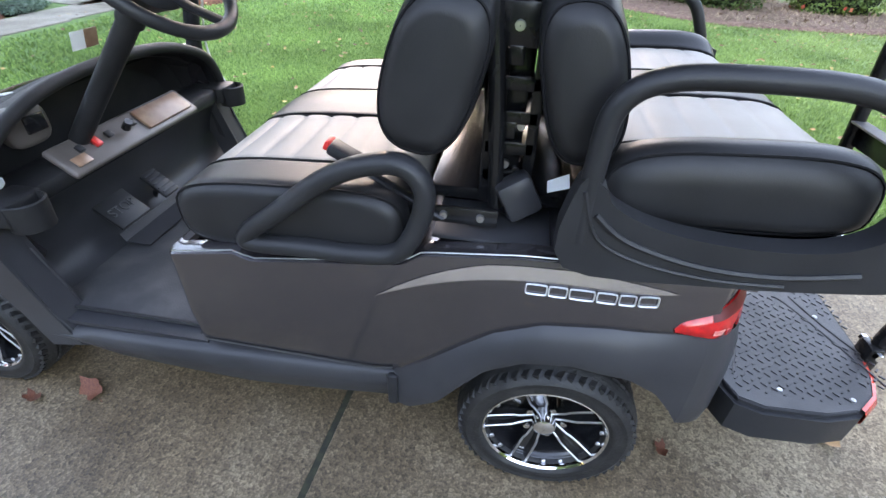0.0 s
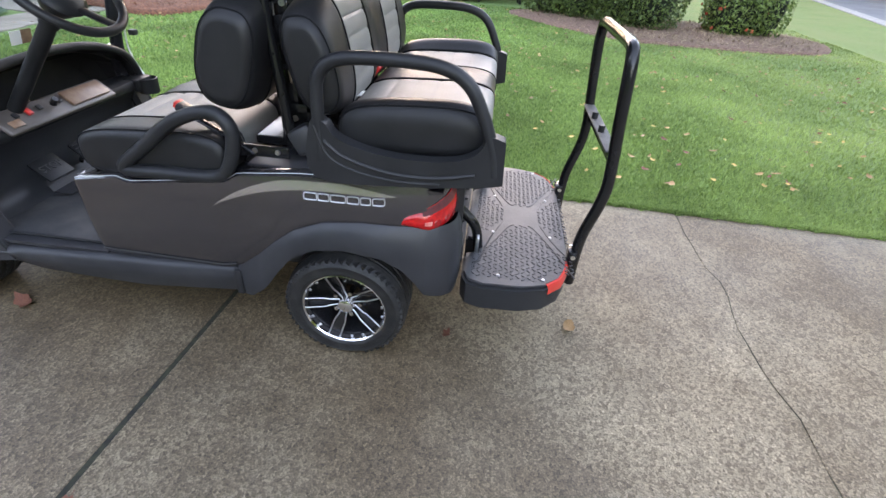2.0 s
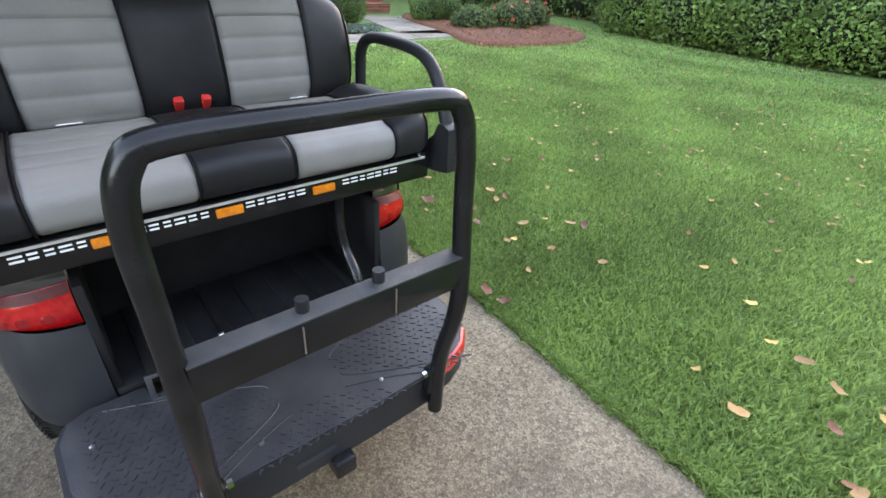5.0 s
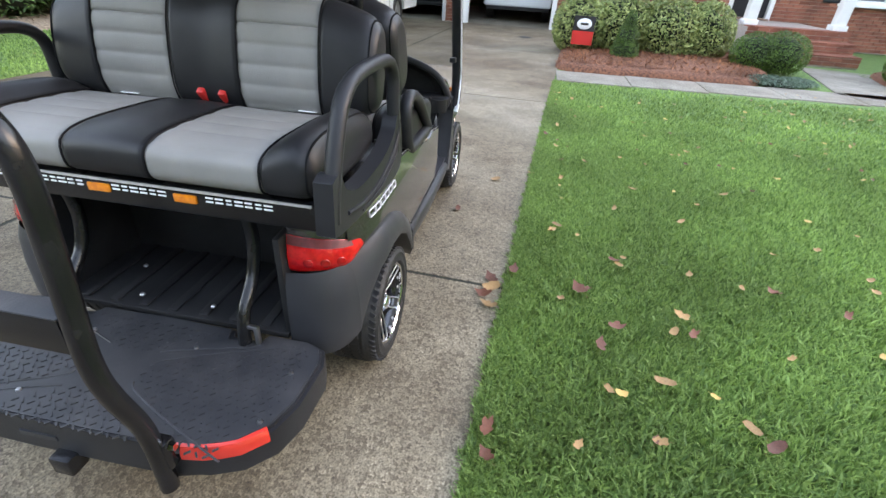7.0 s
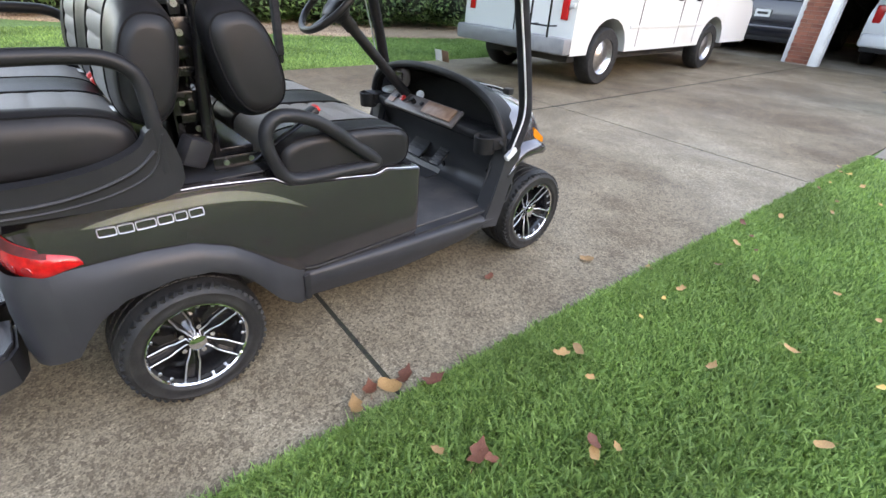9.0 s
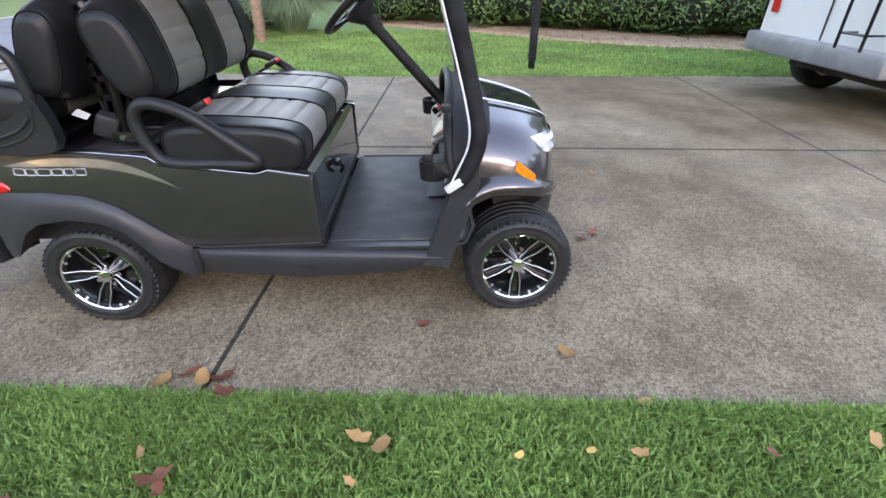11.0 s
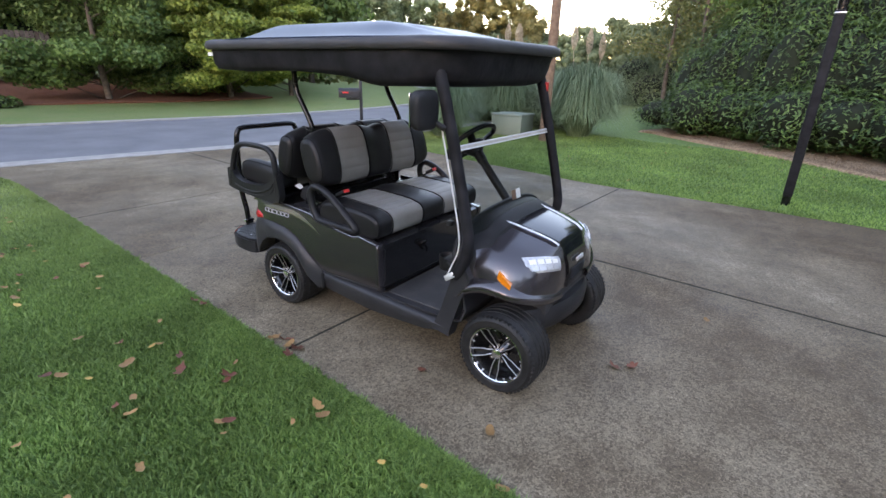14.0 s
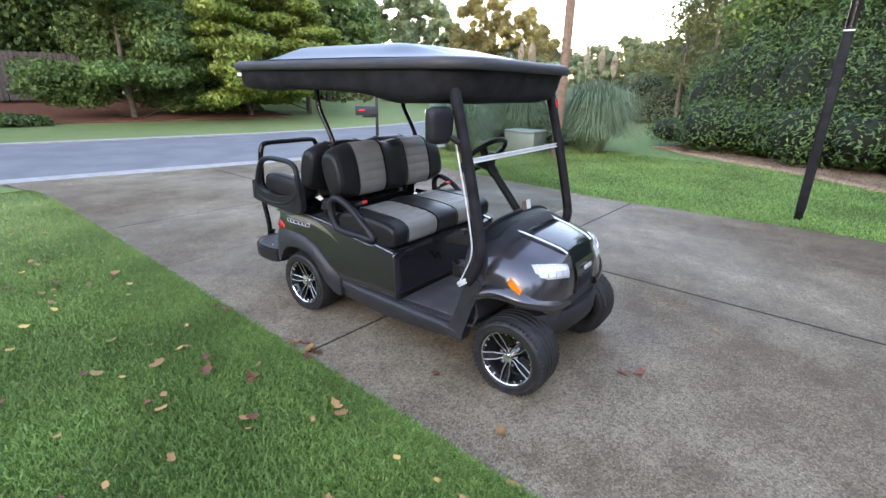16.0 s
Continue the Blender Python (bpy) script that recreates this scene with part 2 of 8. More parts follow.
M["vinyl_grey"] = mat("grey_vinyl", (0.190, 0.183, 0.172), 0.5, second=(0.225, 0.216, 0.203), scale=6, bump=0.10, bump_scale=300, spec=0.3)
M["mat"] = mat("rubber_mat", (0.034, 0.035, 0.038), 0.6, second=(0.078, 0.076, 0.074), scale=9, contrast=(0.45, 0.8), bump=0.2, bump_scale=200)
M["tread"] = mat("step_plate", (0.021, 0.022, 0.025), 0.46, second=(0.042, 0.042, 0.044), scale=11, contrast=(0.4, 0.75), bump=0.12, bump_scale=260)
M["red_lens"] = mat("red_lens", (0.62, 0.012, 0.012), 0.22, coat=0.25, second=(0.42, 0.006, 0.008), scale=60)
M["red_lens_deep"] = mat("red_lens_deep", (0.36, 0.006, 0.008), 0.25, coat=0.3, second=(0.24, 0.004, 0.006), scale=60)
M["lamp_dark"] = mat("smoked_red_lens", (0.13, 0.016, 0.014), 0.4, coat=0.0, second=(0.09, 0.012, 0.010), scale=60, spec=0.25)
M["led_strip"] = mat("led_strip", (0.55, 0.57, 0.60), 0.2, 0.3, coat=1.0)
# Pale pink that paints a highlight onto the tail lamp.
M["glint_lens"] = mat("lamp_glint_paint", (0.72, 0.16, 0.14), 0.2, coat=0.6, second=(0.80, 0.34, 0.30), scale=80)
M["clear_lens"] = mat("clear_lens", (0.66, 0.68, 0.71), 0.12, 0.25, second=(0.42, 0.44, 0.47), scale=70, coat=1.0)
M["amber"] = mat("amber_lens", (0.85, 0.24, 0.012), 0.2, coat=0.8, second=(0.7, 0.17, 0.01), scale=80)
M["reflect_red"] = mat("red_reflector", (0.55, 0.03, 0.02), 0.25, coat=0.5)
M["red"] = mat("red_plastic", (0.62, 0.03, 0.025), 0.4)
M["decal"] = mat("silver_decal", (0.62, 0.61, 0.60), 0.3, 0.6, second=(0.74, 0.73, 0.72), scale=40)
M["swoosh"] = mat("swoosh_decal", (0.42, 0.39, 0.38), 0.24, 0.8, second=(0.52, 0.48, 0.47), scale=6, coat=1.0)
M["bar_gold"] = mat("worn_bar", (0.50, 0.45, 0.38), 0.4, 0.3, second=(0.66, 0.63, 0.58), scale=30)
M["alu"] = mat("brushed_aluminium", (0.70, 0.70, 0.71), 0.35, 0.35, second=(0.78, 0.78, 0.78), scale=25)
M["sticker"] = mat("white_sticker", (0.78, 0.78, 0.76), 0.5)
M["ink"] = mat("black_ink", (0.02, 0.02, 0.02), 0.6)
M["roof_edge"] = mat("roof_edge_plastic", (0.040, 0.040, 0.044), 0.5, second=(0.055, 0.054, 0.057), scale=6, spec=0.3, bump=0.05, bump_scale=300)
# Canopy plastic; the blue of the reflected sky is put into its base.
M["roof"] = mat("roof_sky_blue", (0.016, 0.030, 0.060), 0.34, second=(0.025, 0.041, 0.078), scale=5, spec=0.28, bump=0.03, bump_scale=90)
M["canvas"] = mat("rolled_canvas", (0.007, 0.007, 0.0085), 0.7, spec=0.2, second=(0.018, 0.018, 0.021), scale=10, bump=0.5, bump_scale=16)
M["wood_trim"] = mat("wood_trim", (0.19, 0.10, 0.060), 0.35, second=(0.28, 0.17, 0.11), scale=25)
M["dash_grey"] = mat("dash_grey", (0.085, 0.070, 0.062), 0.42, second=(0.12, 0.10, 0.09), scale=10)
M["pole_wood"] = mat("pole_wood", (0.15, 0.092, 0.062), 0.85, second=(0.23, 0.150, 0.105), scale=14, bump=0.5, bump_scale=40)
M["fence"] = mat("fence_wood", (0.10, 0.075, 0.065), 0.9, second=(0.17, 0.13, 0.11), scale=12, per_object=0.2)
M["util"] = mat("utility_green", (0.22, 0.27, 0.22), 0.5, second=(0.27, 0.31, 0.26), scale=7)
M["blue"] = mat("blue_net", (0.05, 0.16, 0.55), 0.6)
M["bark"] = mat("bark", (0.075, 0.055, 0.042), 0.9, second=(0.15, 0.115, 0.09), scale=9, bump=0.9, bump_scale=22)
M["laurel"] = island_mat("laurel_leaf", (0.022, 0.060, 0.018), (0.115, 0.195, 0.052), 0.42, 0.15, 1.3)
M["hedge"] = island_mat("hedge_leaf", (0.028, 0.060, 0.014), (0.105, 0.165, 0.042), 0.42, 0.15, 1.5)
M["azalea"] = island_mat("azalea_leaf", (0.045, 0.085, 0.018), (0.15, 0.22, 0.055), 0.45, 0.2, 2.0)
M["border"] = island_mat("border_leaf", (0.050, 0.105, 0.022), (0.175, 0.29, 0.07), 0.45, 0.2, 0.8)
M["dogwood"] = island_mat("dogwood_leaf", (0.085, 0.15, 0.026), (0.34, 0.39, 0.085), 0.5, 0.3, 0.6)
M["tree_leaf"] = island_mat("tree_leaf", (0.042, 0.100, 0.026), (0.175, 0.255, 0.070), 0.5, 0.25, 0.35)
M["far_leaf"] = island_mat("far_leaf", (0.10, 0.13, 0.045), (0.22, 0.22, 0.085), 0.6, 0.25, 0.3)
# Greyed green; on the far trees it carries the haze of distance.
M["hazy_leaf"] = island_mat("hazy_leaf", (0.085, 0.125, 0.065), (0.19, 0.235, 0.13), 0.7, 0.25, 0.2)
# Golden leaf colour that carries the low light on these trees.
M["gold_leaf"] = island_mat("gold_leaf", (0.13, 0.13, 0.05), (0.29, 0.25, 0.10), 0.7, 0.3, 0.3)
M["variegated"] = island_mat("variegated_leaf", (0.08, 0.14, 0.035), (0.42, 0.46, 0.17), 0.45, 0.2, 2.5)
M["boxwood"] = island_mat("boxwood_leaf", (0.03, 0.075, 0.014), (0.11, 0.20, 0.035), 0.45, 0.15, 2.5)
M["juniper"] = island_mat("ground_juniper", (0.07, 0.12, 0.085), (0.17, 0.24, 0.17), 0.6, 0.1)
M["pampas"] = island_mat("pampas_blade", (0.10, 0.165, 0.08), (0.29, 0.37, 0.22), 0.6, 0.3)
M["plume"] = island_mat("pampas_plume", (0.42, 0.35, 0.26), (0.66, 0.58, 0.45), 0.8, 0.3)
M["flower"] = island_mat("blossom", (0.45, 0.05, 0.03), (0.75, 0.20, 0.10), 0.6, 0.2)
# Near-black for the filler blobs; the shade between leaves is in the colour.
M["core"] = mat("shrub_inner_shade", (0.010, 0.016, 0.007), 0.95)
M["dry1"] = mat("dry_leaf_tan", (0.25, 0.125, 0.042), 0.65, second=(0.38, 0.215, 0.080), scale=30, per_object=0.3)
M["dry2"] = mat("dry_leaf_red", (0.115, 0.030, 0.017), 0.65, second=(0.20, 0.068, 0.032), scale=30, per_object=0.3)
M["dry3"] = mat("dry_leaf_yellow", (0.50, 0.33, 0.08), 0.6, second=(0.42, 0.24, 0.07), scale=30, per_object=0.25)


# ---- mesh helpers ----
def finish(me, material, sharp=40):
    me.materials.append(material)
    me.shade_smooth()
    if sharp < 180:
        me.set_sharp_from_angle(angle=radians(sharp))
    return me


def part(name, bm, material, parent, label="", sharp=40):
    me = bpy.data.meshes.new(name)
    bmesh.ops.recalc_face_normals(bm, faces=bm.faces)
    bm.to_mesh(me)
    bm.free()
    ob = new(name, finish(me, material, sharp))
    ob.parent = parent
    return tagged(ob, label)


def thing(name, x, y, z, label, category, group="", kind="", rz=0.0):
    ob = new(name)
    ob.matrix_world = pose(x, y, z, 0, 0, rz)
    ob.empty_display_size = 0.2
    return tagged(ob, label, category, group, kind)


def raw(name, verts, faces, material, parent=None, sharp=180):
    """A mesh straight from arrays; faces of one size."""
    verts, faces = np.asarray(verts, np.float32), np.asarray(faces, np.int32)
    me = bpy.data.meshes.new(name)
    k = faces.shape[1]
    me.vertices.add(len(verts))
    me.vertices.foreach_set("co", verts.ravel())
    me.loops.add(faces.size)
    me.loops.foreach_set("vertex_index", faces.ravel())
    me.polygons.add(len(faces))
    me.polygons.foreach_set("loop_start", np.arange(0, faces.size, k, dtype=np.int32))
    me.update(calc_edges=True)
    me.validate()
    me.materials.append(material)
    if sharp < 180:
        me.shade_smooth()
        me.set_sharp_from_angle(angle=radians(sharp))
    ob = new(name, me)
    ob.parent = parent
    return ob


def box(cx, cy, cz, sx, sy, sz, bevel=0.004, seg=2, bm=None, turn=None):
    out = bm or bmesh.new()
    got = bmesh.ops.create_cube(out, size=1.0)
    vs = got["verts"]
    for v in vs:
        v.co = Vector((v.co.x * sx, v.co.y * sy, v.co.z * sz))
    if bevel:
        edges = list({e for v in vs for e in v.link_edges})
        b = bmesh.ops.bevel(out, geom=edges, offset=min(bevel, 0.45 * min(sx, sy, sz)), segments=seg, affect="EDGES", profile=0.5)
        vs = list({v for f in b["faces"] for v in f.verts} | {v for v in vs if v.is_valid})
    t = Matrix.Translation((cx, cy, cz)) @ (turn or Matrix())
    for v in vs:
        v.co = t @ v.co
    return out


def many_boxes(name, spots, material, parent):
    """Plain small blocks at (pose, sizes), joined into one mesh."""
    unit = [Vector(((k & 1) - 0.5, (k >> 1 & 1) - 0.5, (k >> 2) - 0.5)) for k in range(8)]
    sides = [(0, 2, 3, 1), (4, 5, 7, 6), (0, 1, 5, 4), (2, 6, 7, 3), (0, 4, 6, 2), (1, 3, 7, 5)]
    vs, fs = [], []
    for m, (a, b, c) in spots:
        n = len(vs)
        vs += [m @ Vector((u.x * a, u.y * b, u.z * c)) for u in unit]
        fs += [tuple(n + k for k in f) for f in sides]
    return raw(name, vs, fs, material, parent, 30)


def smooth_path(pts, closed=False, step=6):
    """Catmull-Rom through the points."""
    p = [Vector(q) for q in pts]
    n = len(p)
    out = []
    for i in range(n if closed else n - 1):
        a, b, c, d = (p[(i + k) % n] if closed else p[min(max(i + k, 0), n - 1)] for k in (-1, 0, 1, 2))
        for s in range(step):
            t = s / step
            out.append(0.5 * (2 * b + (c - a) * t + (2 * a - 5 * b + 4 * c - d) * t * t + (3 * b - a - 3 * c + d) * t ** 3))
    if not closed:
        out.append(p[-1])
    return out


def tube(pts, r, n=10, closed=False, step=5, bm=None, ry=None, up=(0, 0, 1), smooth=True):
    """A tube of radius r (ry: second radius) along a path."""
    out = bm or bmesh.new()
    path = smooth_path(pts, closed, step) if smooth else [Vector(q) for q in pts]
    m = len(path)
    rings = []
    side = None
    for i, p in enumerate(path):
        a, b = (path[(i - 1) % m], path[(i + 1) % m]) if closed else (path[max(i - 1, 0)], path[min(i + 1, m - 1)])
        d = (b - a).normalized()
        if side is None:
            ref = Vector(up) if abs(d.dot(Vector(up))) < 0.95 else Vector((1, 0.2, 0))
            side = d.cross(ref).normalized()
        side = (side - d * side.dot(d)).normalized()
        u = side.cross(d)
        rings.append([out.verts.new(p + side * (math.cos(k * math.tau / n) * r) + u * (math.sin(k * math.tau / n) * (ry or r))) for k in range(n)])
    for i in range(m if closed else m - 1):
        q, w = rings[i], rings[(i + 1) % m]
        for k in range(n):
            out.faces.new((q[k], q[(k + 1) % n], w[(k + 1) % n], w[k]))
    if not closed:
        out.faces.new(rings[0])
        out.faces.new(rings[-1])
    return out


def loft(sections, closed=False, caps=False, bm=None, thick=0.0):
    out = bm or bmesh.new()
    rows = [[out.verts.new(p) for p in s] for s in sections]
    faces = []
    for a, b in zip(rows, rows[1:]):
        n = len(a)
        for k in range(n if closed else n - 1):
            faces.append(out.faces.new((a[k], a[(k + 1) % n], b[(k + 1) % n], b[k])))
    if caps:
        faces.append(out.faces.new(rows[0]))
        faces.append(out.faces.new(rows[-1]))
    if thick:
        bmesh.ops.recalc_face_normals(out, faces=faces)
        bmesh.ops.solidify(out, geom=faces, thickness=thick)
    return out


def prism(outline, depth, to, bm=None, bevel=0.0):
    """An outline of (a, b) drawn out by depth; to(a, b, d) gives the place."""
    out = bm or bmesh.new()
    lo = [out.verts.new(to(a, b, 0.0)) for a, b in outline]
    hi = [out.verts.new(to(a, b, depth)) for a, b in outline]
    n = len(lo)
    caps = [out.faces.new(lo), out.faces.new(hi)]
    for k in range(n):
        out.faces.new((lo[k], lo[(k + 1) % n], hi[(k + 1) % n], hi[k]))
    if bevel:
        edges = list({e for f in caps for e in f.edges})
        bmesh.ops.bevel(out, geom=edges, offset=bevel, segments=2, affect="EDGES")
    return out


def lathe(profile, n, to, bm=None, closed=True):
    """profile of (radius, along) turned round; to(c, s, along) places it."""
    out = bm or bmesh.new()
    rows = [[out.verts.new(to(r * math.cos(k * math.tau / n), r * math.sin(k * math.tau / n), a)) for k in range(n)] for r, a in profile]
    pairs = list(zip(rows, rows[1:])) + ([(rows[-1], rows[0])] if closed else [])
    for a, b in pairs:
        for k in range(n):
            out.faces.new((a[k], a[(k + 1) % n], b[(k + 1) % n], b[k]))
    return out


def pillow(cx, cy, cz, sx, sy, sz, p=4.0, cuts=7, bm=None):
    """A rounded block of the full sizes sx, sy, sz."""
    out = bm or bmesh.new()
    tmp = bmesh.new()
    bmesh.ops.create_cube(tmp, size=2.0)
    bmesh.ops.subdivide_edges(tmp, edges=tmp.edges, cuts=cuts, use_grid_fill=True)
    back = {}
    for v in tmp.verts:
        x, y, z = (math.tan(c * math.pi / 4) for c in v.co)
        q = (abs(x) ** p + abs(y) ** p + abs(z) ** p) ** (1 / p)
        back[v] = out.verts.new((cx + x / q * sx / 2, cy + y / q * sy / 2, cz + z / q * sz / 2))
    for f in tmp.faces:
        out.faces.new([back[v] for v in f.verts])
    tmp.free()
    return out


rng = np.random.default_rng(7)


def leaf_cloud(name, pos, nor, size, material, parent=None, jitter=0.7, aspect=0.5, droop=0.0, spread=0.35):
    """Many small folded leaves at pos, facing nor with some scatter."""
    n = len(pos)
    nor = nor + rng.normal(0, jitter, (n, 3))
    nor[:, 2] += 0.25
    nor /= np.linalg.norm(nor, axis=1)[:, None] + 1e-9
    t = rng.normal(0, 1, (n, 3))
    t[:, 2] -= droop
    t -= nor * (t * nor).sum(1)[:, None]
    t /= np.linalg.norm(t, axis=1)[:, None] + 1e-9
    b = np.cross(nor, t)
    s = size * (1 + spread * rng.uniform(-1, 1, n))[:, None]
    v = np.stack([pos - t * s * 0.5, pos + b * s * aspect * 0.5 + nor * s * 0.12, pos + t * s * 0.5, pos - b * s * aspect * 0.5 + nor * s * 0.12], 1).reshape(-1, 3)
    i = np.arange(n)[:, None] * 4
    f = np.concatenate([i + [0, 1, 2], i + [0, 2, 3]], 0)
    return raw(name, v, f, material, parent)


def blob_points(n, lumps, thick=0.18, floor=0.02):
    """Points in the outer shell of several ellipsoids (x, y, z, rx, ry, rz), with outward directions."""
    lumps = np.asarray(lumps, float)
    w = (lumps[:, 3] * lumps[:, 4] + lumps[:, 3] * lumps[:, 5] + lumps[:, 4] * lumps[:, 5])
    pick = rng.choice(len(lumps), n, p=w / w.sum())
    d = rng.normal(0, 1, (n, 3))
    d /= np.linalg.norm(d, axis=1)[:, None]
    L = lumps[pick]
    k = 1 - thick * rng.random(n) ** 1.5
    pos = L[:, :3] + d * L[:, 3:] * k[:, None]
    nor = d / L[:, 3:]
    nor /= np.linalg.norm(nor, axis=1)[:, None]
    keep = pos[:, 2] > floor
    e = np.zeros(len(pos), bool)
    order = np.argsort(pos[:, 0])
    sx = pos[order, 0]
    for j, l in enumerate(lumps):
        reach = l[3:] * (1 - thick - 0.12)
        near = order[np.searchsorted(sx, l[0] - reach[0]):np.searchsorted(sx, l[0] + reach[0])]
        inside = (((pos[near] - l[:3]) / reach) ** 2).sum(1) < 1
        e[near[inside & (pick[near] != j)]] = True
    keep &= ~e
    return pos[keep], nor[keep]


_ball = bmesh.new()
bmesh.ops.create_icosphere(_ball, subdivisions=2, radius=1.0)
BALL_V = np.array([tuple(v.co) for v in _ball.verts])
BALL_F = np.array([[v.index for v in f.verts] for f in _ball.faces])
_ball.free()


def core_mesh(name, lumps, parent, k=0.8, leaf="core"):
    """Opaque filler that stops light falling through; near-black default paints the inner shade."""
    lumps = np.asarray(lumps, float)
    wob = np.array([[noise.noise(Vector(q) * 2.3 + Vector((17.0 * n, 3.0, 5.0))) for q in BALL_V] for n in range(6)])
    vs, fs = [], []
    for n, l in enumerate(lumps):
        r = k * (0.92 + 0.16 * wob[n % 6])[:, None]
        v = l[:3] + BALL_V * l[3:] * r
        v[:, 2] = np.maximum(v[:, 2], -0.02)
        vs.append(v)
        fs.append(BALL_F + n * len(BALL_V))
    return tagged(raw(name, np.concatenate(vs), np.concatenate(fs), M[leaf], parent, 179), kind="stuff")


# ---- ground, driveway, street ----
DT = radians(-3.15)
DU, DV = Vector((math.cos(DT), math.sin(DT), 0)), Vector((-math.sin(DT), math.cos(DT), 0))


def drive(u, v, z=0.0):
    """A place on the driveway: u along it towards the garage, v across it."""
    return DU * u + DV * v + Vector((0, 0, z))


def ease(k):
    k = min(1.0, max(0.0, k))
    return k * k * (3 - 2 * k)


def edge_right(u):
    return -0.985 - 0.012 * max(u - 4.0, 0) - (0.10 * (-5.2 - u) ** 2 if u < -5.2 else 0)


def edge_left(u):
    return 4.585 + 0.105 * ease(u / 2.4) + (0.10 * max(-u, 0) ** 1.1) + (0.25 * (-4.5 - u) ** 2 if u < -4.5 else 0)


def bank_z(x, y):
    """Height of the ground: level, but for the low bank across the street."""
    across = -0.966 * (x + 6.86) + 0.256 * y
    along = 0.256 * (x + 6.86) + 0.966 * y
    return 0.72 * ease((across - 8.5) / 13.0) * (1 - ease((along - 11.0) / 9.0)) * ease((across + 0.8 * along + 40) / 20)


bm = bmesh.new()
bmesh.ops.create_grid(bm, x_segments=260, y_segments=260, size=260)
for v in bm.verts:
    v.co.z = -0.012 + bank_z(v.co.x, v.co.y)
ground = part("ground", bm, M["soil"], None, sharp=180)
tagged(ground, "green lawn running out to the trees", "ground", kind="structure")

base_out = [drive(u, edge_right(u) + 0.01) for u in np.linspace(-7.0, 12.3, 30)] + [drive(u, edge_left(u) - 0.01) for u in np.linspace(12.3, -7.0, 30)]
bm = bmesh.new()
bm.faces.new([bm.verts.new((p.x, p.y, -0.0025)) for p in base_out])
driveway = part("driveway", bm, M["joint"], None, sharp=180)
tagged(driveway, "weathered exposed-aggregate concrete driveway with joints and a crack", "driveway", kind="structure")

CUTS = [-7.0, -3.23, 0.57, 4.37, 8.17, 12.3]
crack_rng = random.Random(5)
_cr = [(-1.58 - 0.02 * i * 0.25 + crack_rng.uniform(-0.035, 0.035)) for i in range(45)]


def crack_u(v):
    i = min(max((v + 1.2) * 6.5, 0), 43.9)
    k = int(i)
    return _cr[k] + (_cr[k + 1] - _cr[k]) * (i - k)


def street_u(v):
    """Where the driveway meets the gutter."""
    s_ = (v + 6.86 * DV.x) / SDR.dot(DV)
    return -6.86 * DU.x + s_ * SDR.dot(DU)


SDR = Vector((0.265, 1.0, 0)).normalized()


def slab(u0, u1, v0, v1, gap=0.0065):
    """One slab; u or v bounds may be functions, for a worn edge or a crack."""
    f = lambda b, t: b(t) if callable(b) else b
    out = []
    ve = lambda b, u: f(b, u)
    n = 14
    ua = (u0(0) if callable(u0) else u0, u1(0) if callable(u1) else u1)
    for i in range(n + 1):
        u = ua[0] + gap + (ua[1] - ua[0] - 2 * gap) * i / n
        out.append((u, ve(v0, u) + (0.016 if not callable(v0) else 0)))
    lo, hi = out[0], out[-1]
    top = [(ua[0] + gap + (ua[1] - ua[0] - 2 * gap) * i / n, 0) for i in range(n + 1)]
    top = [(u, ve(v1, u) - (0.016 if not callable(v1) else 0)) for u, _ in top]
    m = 24
    right = [(f(u1, lo_v) - gap * 0.5, lo_v) for lo_v in np.linspace(hi[1], top[-1][1], m)[1:-1]] if callable(u1) else []
    left = [(f(u0, lo_v) + gap * 0.5, lo_v) for lo_v in np.linspace(top[0][1], lo[1], m)[1:-1]] if callable(u0) else []
    if callable(u1):
        out[-1] = (f(u1, hi[1]) - gap * 0.5, hi[1])
        top[-1] = (f(u1, top[-1][1]) - gap * 0.5, top[-1][1])
    if callable(u0):
        out[0] = (f(u0, lo[1]) + gap * 0.5, lo[1])
        top[0] = (f(u0, top[0][1]) + gap * 0.5, top[0][1])
    ring = out + right + top[::-1] + left
    b = bmesh.new()
    lo_v = [b.verts.new(drive(u, v, -0.10)) for u, v in ring]
    hi_v = [b.verts.new(drive(u, v, 0.0)) for u, v in ring]
    cap = b.faces.new(hi_v)
    for k in range(len(ring)):
        b.faces.new((lo_v[k], lo_v[(k + 1) % len(ring)], hi_v[(k + 1) % len(ring)], hi_v[k]))
    bmesh.ops.bevel(b, geom=list(cap.edges), offset=0.006, segments=1, affect="EDGES")
    return b


for i in range(5):
    for v0, v1 in ((edge_right, 1.65), (1.65, edge_left)):
        if i == 1:
            part("slab", slab(CUTS[i], crack_u, v0, v1), M["concrete"], driveway, sharp=30)
            part("slab", slab(crack_u, CUTS[i + 1], v0, v1), M["concrete"], driveway, sharp=30)
        else:
            part("slab", slab(street_u if i == 0 else CUTS[i], CUTS[i + 1], v0, v1), M["concrete"], driveway, sharp=30)

# street, running along (0.27, 1)
SD = Vector((0.265, 1.0, 0)).normalized()
SN = Vector((-SD.y, SD.x, 0))
S0 = Vector((-6.86, 0, 0))


